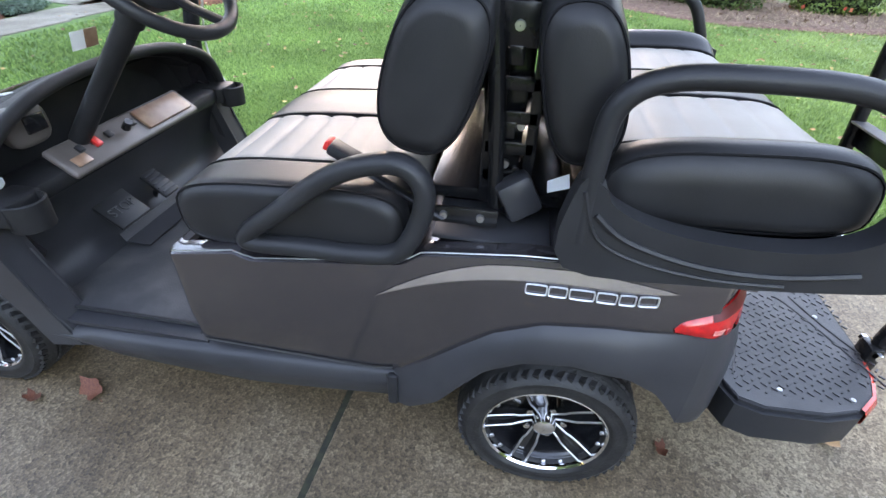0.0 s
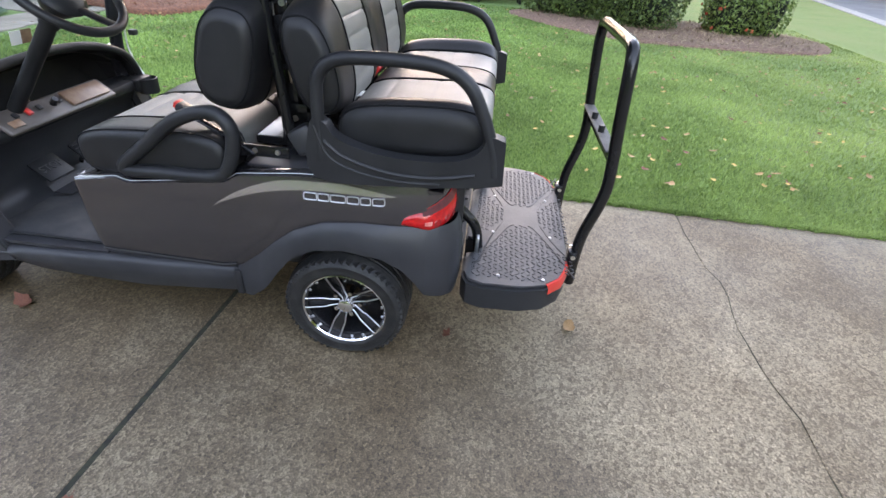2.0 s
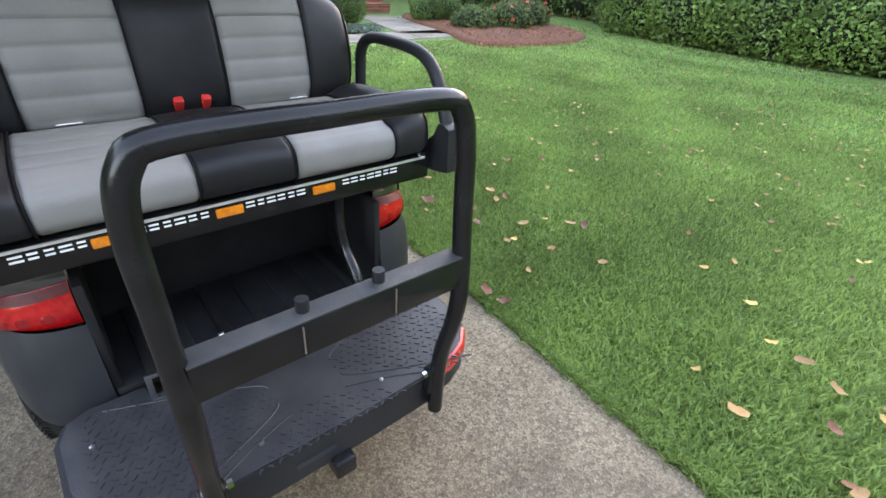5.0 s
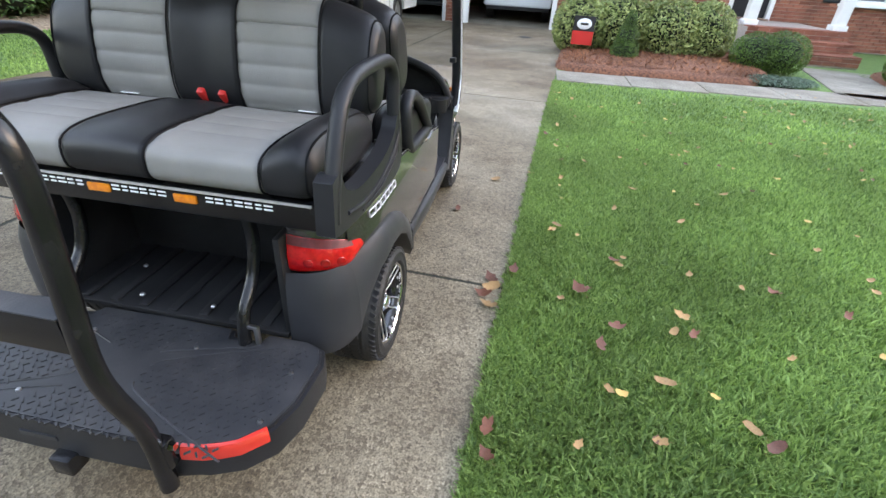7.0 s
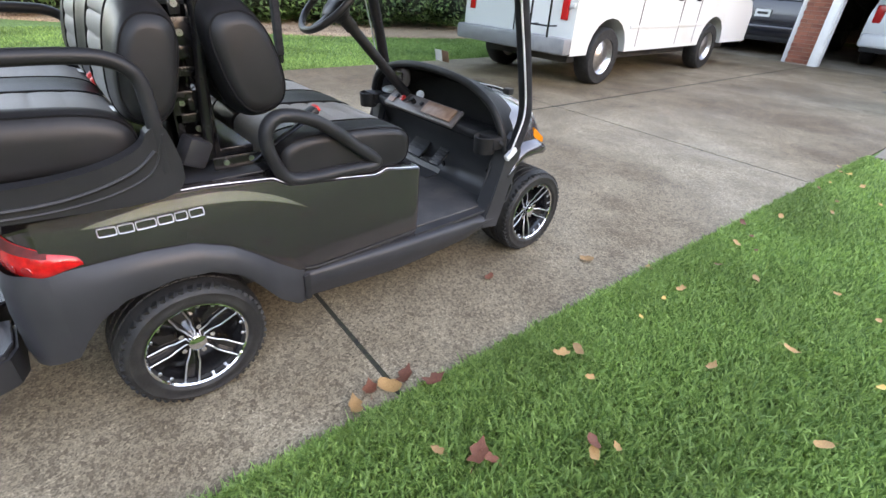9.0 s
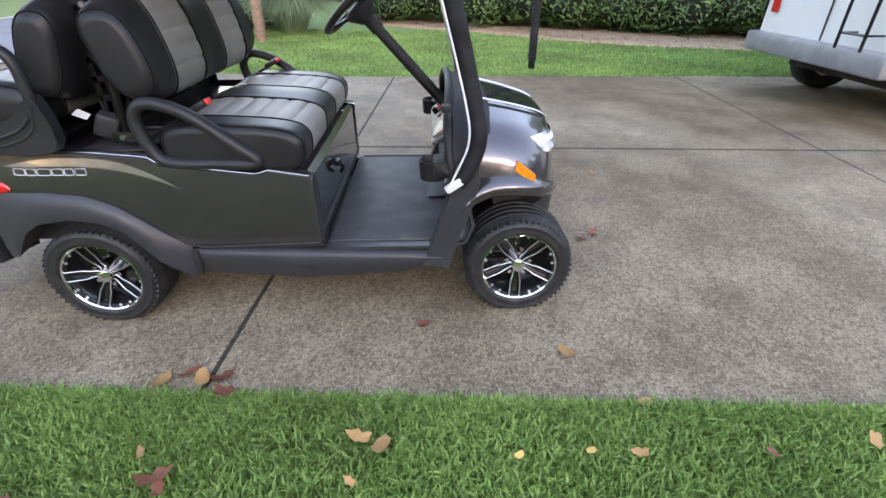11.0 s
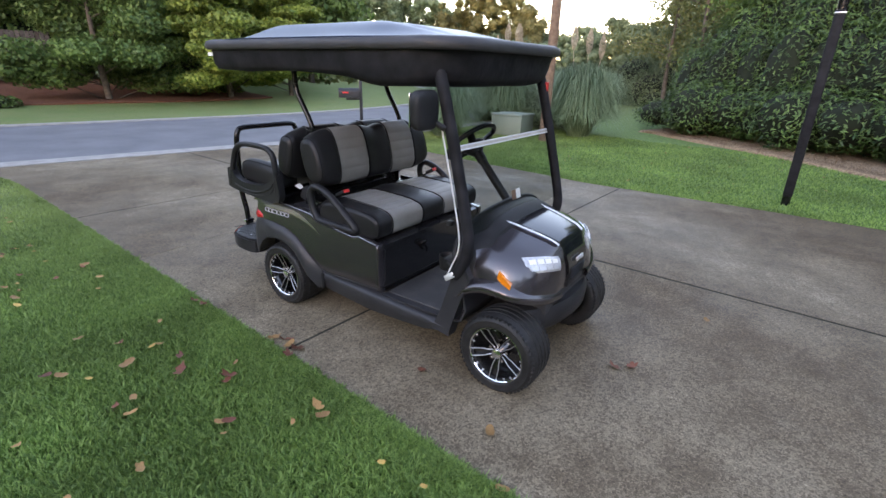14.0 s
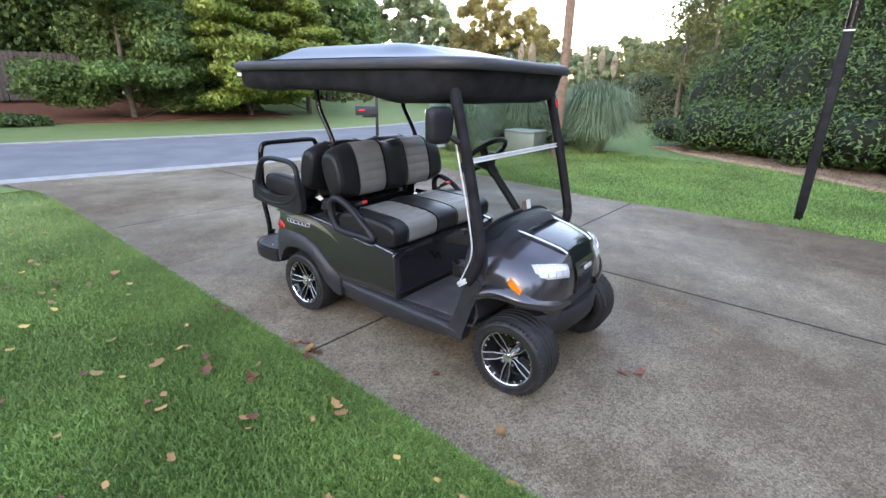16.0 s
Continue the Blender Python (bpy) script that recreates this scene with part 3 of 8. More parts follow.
def street_line(t):
    """Place and left normal of the near edge; past the driveway it bends away."""
    if t <= 4.0:
        return S0 + SD * t, SN
    turn = min((t - 4.0) / 26.0, radians(62))
    n = Matrix.Rotation(turn, 3, "Z") @ SN
    p = S0 + SD * 4.0 + SN * 26.0 - n * 26.0
    rest = t - 4.0 - turn * 26.0
    return p + Vector((n.y, -n.x, 0)) * rest, n


def strip(name, a0, a1, z, material, label, category, lo=-90, hi=70, rise=False):
    b = bmesh.new()
    rows = []
    for t in np.linspace(lo, hi, 60):
        p, n = street_line(float(t))
        row = [p + n * a0 + Vector((0, 0, z - 0.06))] + [p + n * (a0 + (a1 - a0) * k) + Vector((0, 0, z)) for k in np.linspace(0, 1, 9)] + [p + n * a1 + Vector((0, 0, z - 0.06))]
        if rise:
            row = [q + Vector((0, 0, bank_z(q.x, q.y) + 0.03 * noise.noise(q * 0.9))) for q in row]
        rows.append(row)
    loft(rows, bm=b)
    return tagged(part(name, b, material, None, sharp=30), label, category, kind="structure")


strip("road", 0.42, 5.95, 0.0, M["street"], "pale grey asphalt street", "road")
strip("gutter", 0.0, 0.42, 0.012, M["gutter"], "concrete gutter along the street", "kerb")
strip("gutter", 5.95, 6.28, 0.03, M["gutter"], "low concrete kerb across the street", "kerb")
strip("verge_bed", 11.6, 19.0, 0.05, M["mulch"], "red mulch bed under the trees across the street", "mulch bed", -30, 12, True)

# front walk and mulch bed
walk_path = thing("front_walk", 0, 0, 0, "pale concrete garden path in square flags", "path", kind="structure")
for k in range(5):
    y0 = -1.36 - k * 1.02
    part("flag", box(6.05 + 0.06 * k, y0 - 0.5, -0.045, 0.74, 1.005, 0.1, 0.008), M["walkway"], walk_path)
part("flag", box(7.6, -6.15, -0.045, 2.6, 1.15, 0.1, 0.01, turn=Matrix.Rotation(radians(-12), 4, "Z")), M["walkway"], walk_path)


def bed(name, outline, label, seed, h=0.07, count=4000, cover="mulch", loose="straw"):
    """A heaped mulch bed with loose straw on it."""
    n = len(outline)
    c = Vector((sum(p[0] for p in outline) / n, sum(p[1] for p in outline) / n, 0))
    rim = smooth_path([(x, y, 0) for x, y in outline], True, 8)
    rows = []
    for k, z in ((1.0, -0.012), (0.985, 0.6 * h), (0.93, h), (0.7, h * 1.2), (0.4, h * 1.35), (0.12, h * 1.4)):
        rows.append([c + (p - c) * k + Vector((0, 0, z + (0.02 * noise.noise(p * 2.1 + Vector((k * 4, seed, 0))) if k < 0.98 else 0))) for p in rim])
    b = loft(rows, closed=True)
    b.faces.new(b.verts[-len(rim):])
    ob = tagged(part(name, b, M[cover], None, sharp=180), label, "mulch bed", kind="structure")
    g = np.random.default_rng(seed)
    k = np.sqrt(g.random(count)) * 0.98
    j = g.integers(0, len(rim), count)
    ra = np.array([[p.x, p.y, 0] for p in rim])
    rp = ra[j] + (ra[(j + 1) % len(rim)] - ra[j]) * g.random(count)[:, None]
    ce = np.array([c.x, c.y, 0])
    pos = ce + (rp - ce) * k[:, None]
    pos[:, 2] = np.where(k > 0.9, h * (1 - (k - 0.9) * 8), h * (1 + 0.4 * (1 - k))) + g.uniform(0, 0.02, count)
    d = g.normal(0, 1, (count, 3)); d[:, 2] *= 0.25
    d /= np.linalg.norm(d, axis=1)[:, None]
    l = g.uniform(0.05, 0.14, count)[:, None]
    side = np.cross(d, [0, 0, 1.0]); side /= np.linalg.norm(side, axis=1)[:, None]
    wv = side * 0.006
    v = np.stack([pos - d * l / 2 - wv, pos - d * l / 2 + wv, pos + d * l / 2 + wv, pos + d * l / 2 - wv], 1).reshape(-1, 3)
    f = np.arange(count)[:, None] * 4 + np.array([0, 1, 2, 3])
    straw = raw("loose_litter", v, f, M[loose], ob)
    tagged(straw, kind="stuff")
    return ob


bed("mulch_bed", [(6.55, -1.45), (6.5, -2.6), (6.6, -4.2), (7.5, -4.75), (9.2, -4.9), (12.0, -4.6), (12.1, -3.0), (12.1, -1.55), (9.0, -1.5), (7.4, -1.4)], "heaped red pine-straw bed beside the driveway", 3, 0.09, 14000)
bed("mulch_bed", [(5.0, -5.9), (4.6, -7.2), (4.75, -8.6), (5.6, -9.6), (8, -9.8), (9.0, -8.5), (8.7, -6.9), (6.4, -6.3)], "red pine-straw bed with flowers", 4, 0.08, 4500)
bed("mulch_bed", [(-0.6, -9.8), (-2.2, -7.3), (-4.2, -6.95), (-5.9, -7.3), (-6.4, -8.6), (-5.2, -9.6), (-3.4, -10.2)], "brown leaf mulch under the clipped hedge", 5, 0.05, 6500, "mulch_red_brown", "chip")
bed("mulch_bed", [(-0.85, 12.5), (-0.4, 11.9), (0.3, 11.25), (2.3, 9.75), (3.44, 8.7), (4.3, 7.95), (6.0, 7.1), (8.2, 6.6), (9, 9), (6, 13), (1, 15)], "tan leaf mulch under the laurel bank", 6, 0.05, 5000, "mulch_brown", "chip")


# ---- grass blades ----
def blades(name, n, sample, h0, h1, seed, width=0.0045):
    g = np.random.default_rng(seed)
    xy = sample(g, n)
    n = len(xy)
    a = g.uniform(0, math.tau, n)
    lean = g.normal(0, 0.42, (n, 2))
    h = g.uniform(h0, h1, n)
    s = np.stack([np.cos(a), np.sin(a)], 1) * width * g.uniform(0.7, 1.3, n)[:, None]
    z0 = np.full(n, -0.012)
    def lay(q, z):
        return np.concatenate([q, z[:, None]], 1)
    v = np.stack([lay(xy - s, z0), lay(xy + s, z0), lay(xy + s * 0.8 + lean * h[:, None] * 0.45, z0 + h * 0.6),
                  lay(xy - s * 0.8 + lean * h[:, None] * 0.45, z0 + h * 0.6), lay(xy + lean * h[:, None] * 1.25, z0 + h)], 1).reshape(-1, 3)
    i = np.arange(n)[:, None] * 5
    f = np.concatenate([i + [0, 1, 2], i + [0, 2, 3], i + [3, 2, 4]], 0)
    ob = raw(name, v, f, M["blade"], None)
    return tagged(ob, "short green lawn grass", "grass", kind="stuff")


def right_of_drive(g, n, x0, x1, d0, d1, power=1.0):
    u = g.uniform(x0, x1, n)
    er = np.array([edge_right(t) for t in np.linspace(-8, 14, 400)])
    e = np.interp(u, np.linspace(-8, 14, 400), er)
    v = e - d0 - (d1 - d0) * g.random(n) ** power + np.where(g.random(n) < 0.5, 0.012 * np.sin(u * 31) + 0.01 * np.sin(u * 87), 0)
    p = np.stack([u * DU.x + v * DV.x, u * DU.y + v * DV.y], 1)
    k = ~((p[:, 0] > 5.62) & (p[:, 1] > -6.6))
    return p[k]


def left_of_drive(g, n, x0, x1, d0, d1):
    u = g.uniform(x0, x1, n)
    el = np.interp(u, np.linspace(-8, 14, 400), np.array([edge_left(t) for t in np.linspace(-8, 14, 400)]))
    v = el + d0 + (d1 - d0) * g.random(n) ** 1.3
    return np.stack([u * DU.x + v * DV.x, u * DU.y + v * DV.y], 1)


def near_lawn(g, n, mid, wide, deep, power):
    u = np.clip(g.normal(mid, wide, n), -6.2, 9.0)
    e = np.interp(u, np.linspace(-8, 14, 400), np.array([edge_right(t) for t in np.linspace(-8, 14, 400)]))
    v = e - 0.02 - deep * g.random(n) ** power
    p = np.stack([u * DU.x + v * DV.x, u * DU.y + v * DV.y], 1)
    return p[~((p[:, 0] > 5.62) & (p[:, 1] > -6.6))]


blades("grass", 250000, lambda g, n: near_lawn(g, n, 0.7, 1.7, 5.0, 1.9), 0.020, 0.042, 11, 0.0034)
blades("grass", 160000, lambda g, n: near_lawn(g, n, 0.5, 3.2, 8.0, 1.5), 0.020, 0.040, 12, 0.0055)
blades("grass", 70000, lambda g, n: right_of_drive(g, n, -6.2, 9.0, 0.02, 9.5, 0.9), 0.018, 0.038, 13, 0.008)
blades("grass", 30000, lambda g, n: right_of_drive(g, n, -6.2, 5.7, 0.0, 0.035, 1.0), 0.018, 0.036, 14, 0.0035)
blades("grass", 110000, lambda g, n: left_of_drive(g, n, -6.3, 9.0, 0.0, 5.5), 0.018, 0.038, 15, 0.007)


# ---- house and garage ----
WX = 12.3


def brick_field(x, y0, y1, z0, z1, holes=(), axis="x", depth=0.012):
    """Brick faces proud of the mortar, on a wall at x facing -x (or at y, facing -y, with axis 'y')."""
    vs, fs = [], []
    g = random.Random(int(abs(x * 100) + abs(y0 * 10)))
    row, z = 0, z0
    while z < z1 - 0.03:
        y = y0 - (0.105 if row % 2 else 0)
        while y < y1:
            a, b = max(y + 0.005, y0), min(y + 0.205, y1)
            c, d = z + 0.005, min(z + 0.070, z1)
            for h in holes:
                if d > h[2] + 0.01 and c < h[3] - 0.01:
                    if a < h[0] < b:
                        b = h[0]
                    elif a < h[1] < b:
                        a = h[1]
            if b - a > 0.02 and not any(b > h[0] + 0.001 and a < h[1] - 0.001 and d > h[2] and c < h[3] for h in holes):
                o = x - depth - g.uniform(0, 0.004)
                i = len(vs)
                q = [(o, a, c), (o, b, c), (o, b, d), (o, a, d), (x + 0.002, a, c), (x + 0.002, b, c), (x + 0.002, b, d), (x + 0.002, a, d)]
                if axis == "y":
                    q = [(t[1], t[0], t[2]) for t in q]
                vs += q
                fs += [(i, i + 1, i + 2, i + 3), (i, i + 4, i + 5, i + 1), (i + 1, i + 5, i + 6, i + 2), (i + 2, i + 6, i + 7, i + 3), (i + 3, i + 7, i + 4, i)]
            y += 0.21
        z += 0.075
        row += 1
    return vs, fs


def wall(name, boxes, label):
    b = bmesh.new()
    for q in boxes:
        box(*q, bevel=0, bm=b)
    return tagged(part(name, b, M["mortar"], None), label, "wall", kind="structure")


GH = 2.15
# openings on the wall: y0, y1, z0, z1
G1, G2 = (-1.38, 0.90, 0.0, GH), (1.45, 3.66, 0.0, GH)
W1 = (-4.15, -2.05, 0.95, 2.2)
D1 = (-6.35, -5.35, 0.55, 2.65)
W2 = (-9.6, -7.7, 1.0, 2.25)
HOLES = (G1, G2, W1, D1, W2)
cols = [(-14.0, -9.6), (-7.7, -6.35), (-5.35, -4.15), (-2.05, -1.38), (0.90, 1.45), (3.66, 4.6)]
q = [(WX + 0.12, (a + b) / 2, 1.4, 0.24, b - a, 2.8) for a, b in cols]
for h in HOLES:
    q.append((WX + 0.12, (h[0] + h[1]) / 2, (h[3] + 2.8) / 2, 0.24, h[1] - h[0], 2.8 - h[3]))
    if h[2] > 0.05:
        q.append((WX + 0.12, (h[0] + h[1]) / 2, h[2] / 2, 0.24, h[1] - h[0], h[2]))
wall_front = wall("wall_front", q, "red brick front wall of the house and garage")
vs, fs = brick_field(WX, -14.0, 4.6, 0.02, 2.78, HOLES)
tagged(raw("bricks", vs, fs, M["brick"], wall_front, 30), kind="stuff")
wall("wall_side", [(16.5, 4.5, 1.4, 8.2, 0.2, 2.8), (16.5, -14.0, 1.4, 8.2, 0.2, 2.8), (20.5, -4.7, 1.4, 0.2, 18.4, 2.8), (16.0, -1.6, 1.4, 7.2, 0.15, 2.8)], "plain closing walls of house and garage")
tagged(part("garage_floor", box(15.6, 1.5, -0.035, 6.6, 6.0, 0.05, 0), M["walkway"], None), "bare concrete garage floor", "floor", kind="structure")
# Closing ceiling out of view; its near-black holds the garage's shade.
tagged(part("ceiling", box(16.4, -4.7, 2.86, 8.4, 18.8, 0.1, 0), M["dark_in"], None), "unseen garage ceiling with the indoor shade in its colour", "ceiling", kind="structure")
# Roof added out of view, to close the house in reflections.
bm = bmesh.new()
loft([[(11.7, -14.5, 2.85), (11.7, 5.1, 2.85)], [(16.4, -14.5, 5.0), (16.4, 5.1, 5.0)], [(21.1, -14.5, 2.85), (21.1, 5.1, 2.85)]], bm=bm, thick=0.12)
tagged(part("roof", bm, M["roofing"], None), "plain grey roof added out of view over the house", "roof", kind="structure")

for h, far_side in ((G1, True), (G2, False)):
    t = thing("garage_trim", 0, 0, 0, "white painted timber frame of the garage opening", "door frame", kind="structure")
    part("jamb", box(WX + (0.03 if far_side else 0.17), h[0] + 0.055, h[3] / 2, 0.32 if far_side else 0.13, 0.11, h[3], 0.006), M["white"], t)
    if far_side:      # a flat casing board over the brick pier
        part("jamb", box(WX + 0.10, h[1] - 0.02, h[3] / 2, 0.20, 0.04, h[3], 0.004), M["white"], t)
        part("casing", box(WX - 0.030, h[1] + 0.055, h[3] / 2, 0.026, 0.15, h[3], 0.005), M["white"], t)
    else:
        part("jamb", box(WX + 0.16, h[1] - 0.055, h[3] / 2, 0.14, 0.11, h[3], 0.006), M["white"], t)
    part("head", box(WX + 0.03, (h[0] + h[1]) / 2, h[3] - 0.06, 0.30, h[1] - h[0] - 0.22, 0.12, 0.006), M["white"], t)

for k, h in (("window_1", W1), ("window_2", W2)):
    t = thing(k, 0, 0, 0, "white framed sash window with pale curtains", "window", kind="structure")
    yc, w, hh = (h[0] + h[1]) / 2, h[1] - h[0], h[3] - h[2]
    fr = bmesh.new()
    for a, b_, c, d in ((yc, h[2] + 0.04, w, 0.08), (yc, h[3] - 0.04, w, 0.08), (yc, (h[2] + h[3]) / 2, w - 0.1, 0.05)):
        box(WX + 0.04, a, b_, 0.1, c, d, 0.005, bm=fr)
    for a in (h[0] + 0.04, yc, h[1] - 0.04):
        box(WX + 0.045, a, (h[2] + h[3]) / 2, 0.09, 0.08, hh - 0.16, 0.005, bm=fr)
    part("window_frame", fr, M["white"], t)
    part("window_sill", box(WX - 0.03, yc, h[2] - 0.03, 0.16, w + 0.1, 0.06, 0.008), M["white"], t)
    for s in (-1, 1):
        part("pane", box(WX + 0.06, yc + s * w / 4, (h[2] + h[3]) / 2, 0.008, w / 2 - 0.09, hh - 0.1, 0), M["window"], t)
    part("curtain", loft([[(WX + 0.14 + 0.015 * math.sin(j * 2.1), h[0] + 0.05 + (w - 0.1) * j / 40, h[2] + z) for j in range(41)] for z in (0.05, hh - 0.05)]), M["curtain"], t)
    for s in (-1, 1):
        sh = thing("shutter", WX - 0.03, yc + s * (w / 2 + 0.2), (h[2] + h[3]) / 2, "black louvred window shutter on brick", "shutter", "window shutters")
        fb = bmesh.new()
        for a in (-0.15, 0.15):
            box(0, a, 0, 0.035, 0.05, hh, 0.004, bm=fb)
        for z in (-hh / 2 + 0.03, 0, hh / 2 - 0.03):
            box(0, 0, z, 0.034, 0.26, 0.06, 0.004, bm=fb)
        part("shutter_frame", fb, M["shutter"], sh)
        lv = bmesh.new()
        for j in range(22):
            z = -hh / 2 + 0.09 + j * (hh - 0.18) / 21
            if abs(z) > 0.04:
                box(0.004, 0, z, 0.03, 0.25, 0.012, 0, bm=lv, turn=Matrix.Rotation(radians(35), 4, "Y"))
        tagged(part("louvre_field", lv, M["shutter"], sh), kind="stuff")

dr = thing("door_1", 0, 0, 0, "white framed front door in a recess", "door", kind="structure")
part("door_leaf", box(WX + 0.14, -5.85, 1.6, 0.05, 0.86, 2.06, 0.01), M["shutter"], dr)
for a in (-6.30, -5.40):
    part("door_jamb", box(WX + 0.04, a, 1.6, 0.12, 0.1, 2.1, 0.006), M["white"], dr)
part("threshold", box(WX + 0.02, -5.85, 0.565, 0.2, 0.9, 0.03, 0.005), M["wood_trim"], dr)

porch = thing("porch", 0, 0, 0, "red brick porch with three brick steps", "porch", kind="structure")
for j, (xa, xb, zz) in enumerate(((10.0, 12.29, 0.55), (9.66, 10.0, 0.37), (9.32, 9.66, 0.19))):
    part("step" if j else "platform", box((xa + xb) / 2, -6.05, zz / 2 - 0.01, xb - xa, 1.9, zz, 0.01), M["mortar"], porch)
    v1, f1 = brick_field(xa, -7.0, -5.1, 0.02 if j else 0.02, zz - 0.01)
    tagged(raw("bricks", v1, f1, M["brick"], porch, 30), kind="stuff")
    # brick treads laid on edge
    v2, f2 = [], []
    for n_ in range(int(1.9 / 0.075)):
        y = -7.0 + n_ * 0.075
        i = len(v2)
        a0, a1 = xa - 0.02, min(xb, xa + 0.32)
        v2 += [(a0, y + 0.004, zz - 0.012), (a1, y + 0.004, zz - 0.012), (a1, y + 0.07, zz - 0.012), (a0, y + 0.07, zz - 0.012),
               (a0, y + 0.004, zz + 0.012), (a1, y + 0.004, zz + 0.012), (a1, y + 0.07, zz + 0.012), (a0, y + 0.07, zz + 0.012)]
        f2 += [(i + 4, i + 5, i + 6, i + 7), (i, i + 1, i + 5, i + 4), (i + 2, i + 3, i + 7, i + 6), (i + 3, i, i + 4, i + 7)]
    tagged(raw("brick_treads", v2, f2, M["brick"], porch, 30), kind="stuff")
for y in (-5.22, -6.88):
    c = thing("porch_column", 10.35, y, 0.56, "white square porch column", "column", "porch columns")
    part("shaft", box(0, 0, 1.1, 0.2, 0.2, 2.0, 0.008), M["white"], c)
    part("base", box(0, 0, 0.05, 0.27, 0.27, 0.1, 0.01), M["white"], c)
    part("cap", box(0, 0, 2.14, 0.27, 0.27, 0.1, 0.01), M["white"], c)


# ---- vehicles by the house ----
def road_wheel(parent, x, y, r, w, material_rim, out):
    wh = new("wheel")
    wh.parent = parent
    wh.location = (x, y, r)
    s = out
    to = lambda c, d, a: (c, a * s, d)
    part("tyre", lathe([(r * 0.62, -w / 2), (r * 0.93, -w / 2), (r, -w * 0.36), (r, w * 0.36), (r * 0.93, w / 2), (r * 0.62, w / 2)], 36, to), M["rubber"], wh)
    rim = lathe([(r * 0.63, w * 0.44), (r * 0.58, w * 0.40), (r * 0.52, w * 0.22), (r * 0.30, w * 0.34), (r * 0.2, w * 0.42), (0.002, w * 0.42), (0.002, -w * 0.3), (r * 0.63, -w * 0.3)], 36, to)
    part("rim", rim, material_rim, wh)
    return wh


van = thing("van", 5.25, 2.9, 0, "white cargo van with a rear door ladder, parked on concrete", "van")
prof = [(0.0, 0.52), (0.02, 1.25), (0.12, 1.95), (0.35, 2.06), (3.4, 2.08), (3.9, 1.98), (4.55, 1.32), (5.45, 1.10), (5.62, 0.90), (5.62, 0.50)]
# body with wheel arches cut as real bays
def van_side(y, inset):
    pts = []
    for x, z in prof:
        t = max(0, z - 1.1)
        yy = math.copysign(abs(y) - 0.10 * t, y)
        pts.append(Vector((x, yy, z)))
    return pts
def arch(x0, r, y, n=10):
    return [Vector((x0 - r * math.cos(math.pi * i / n), y, 0.42 + r * 0.95 * math.sin(math.pi * i / n))) for i in range(n + 1)]
b = bmesh.new()
lower = lambda y: [Vector((5.62, y, 0.42))] + arch(4.05, 0.46, y)[::-1] + arch(0.82, 0.46, y)[::-1] + [Vector((0.0, y, 0.42))]
L_, R_ = van_side(1.0, 0) + lower(1.0), van_side(-1.0, 0) + lower(-1.0)
for ring in (L_, R_):
    b.faces.new([b.verts.new(p) for p in ring])
top = [(p, q_) for p, q_ in zip(van_side(1.0, 0), van_side(-1.0, 0))]
loft([[p, p + (q_ - p) * 0.05 + Vector((0, 0, 0.02 if p.z > 1.9 else 0)), p + (q_ - p) * 0.95 + Vector((0, 0, 0.02 if p.z > 1.9 else 0)), q_] for p, q_ in top], bm=b)
loft([[p, q_] for p, q_ in zip(lower(1.0), lower(-1.0))], bm=b)
bmesh.ops.remove_doubles(b, verts=b.verts, dist=0.001)
part("body", b, M["van"], van, sharp=35)
part("rear_bumper", box(-0.07, 0, 0.53, 0.16, 2.0, 0.20, 0.03), M["bumper_grey"], van, "grey painted rear bumper")
part("underbody", box(2.8, 0, 0.36, 5.0, 1.5, 0.16, 0.02), M["dark_in"], van)
for y in (-1, 1):
    part("tail_lamp", box(-0.008, y * 0.83, 0.98, 0.03, 0.10, 0.30, 0.01), M["red_lens"], van)
    part("rear_window", box(0.03, y * 0.42, 1.50, 0.02, 0.62, 0.42, 0.02, turn=Matrix.Rotation(radians(6), 4, "Y")), M["window"], van)
    part("door_handle", box(-0.015, y * 0.07, 1.12, 0.03, 0.05, 0.12, 0.008), M["black_metal"], van)
    for k in (0.6, 1.0, 1.5):
        part("hinge", box(0.0, y * 0.93, k, 0.03, 0.07, 0.05, 0.006), M["van"], van)
part("door_gap", box(-0.001, 0, 1.2, 0.012, 0.012, 1.3, 0), M["ink"], van)
for x in (1.55, 2.75, 3.35):
    part("panel_seam", box(x, -1.0, 0.92, 0.012, 0.006, 0.9, 0), M["ink"], van)
part("side_moulding", box(2.45, -1.004, 0.74, 2.3, 0.012, 0.05, 0.004), M["van"], van)
for x in (2.6, 3.2):
    part("side_handle", box(x, -1.01, 1.10, 0.12, 0.03, 0.04, 0.008), M["black_metal"], van)
lad = bmesh.new()
for y in (-0.72, -0.42):
    tube([(-0.16, y, 0.62), (-0.15, y, 1.3), (-0.08, y, 2.0), (0.1, y, 2.2)], 0.014, 8, bm=lad)
for z in (0.75, 1.05, 1.35, 1.65, 1.95):
    tube([(-0.15 + 0.05 * max(0, z - 1.3), -0.72, z), (-0.15 + 0.05 * max(0, z - 1.3), -0.42, z)], 0.011, 8, bm=lad, smooth=False)
for z in (0.75, 1.75):
    for y in (-0.72, -0.42):
        tube([(-0.14, y, z), (0.05, y, z)], 0.010, 6, bm=lad, smooth=False)
part("rear_ladder", lad, M["black_metal"], van, "thin black ladder")
for x in (0.82, 4.05):
    for s in (-1, 1):
        road_wheel(van, x, s * 0.86, 0.37, 0.24, M["steel"], s)


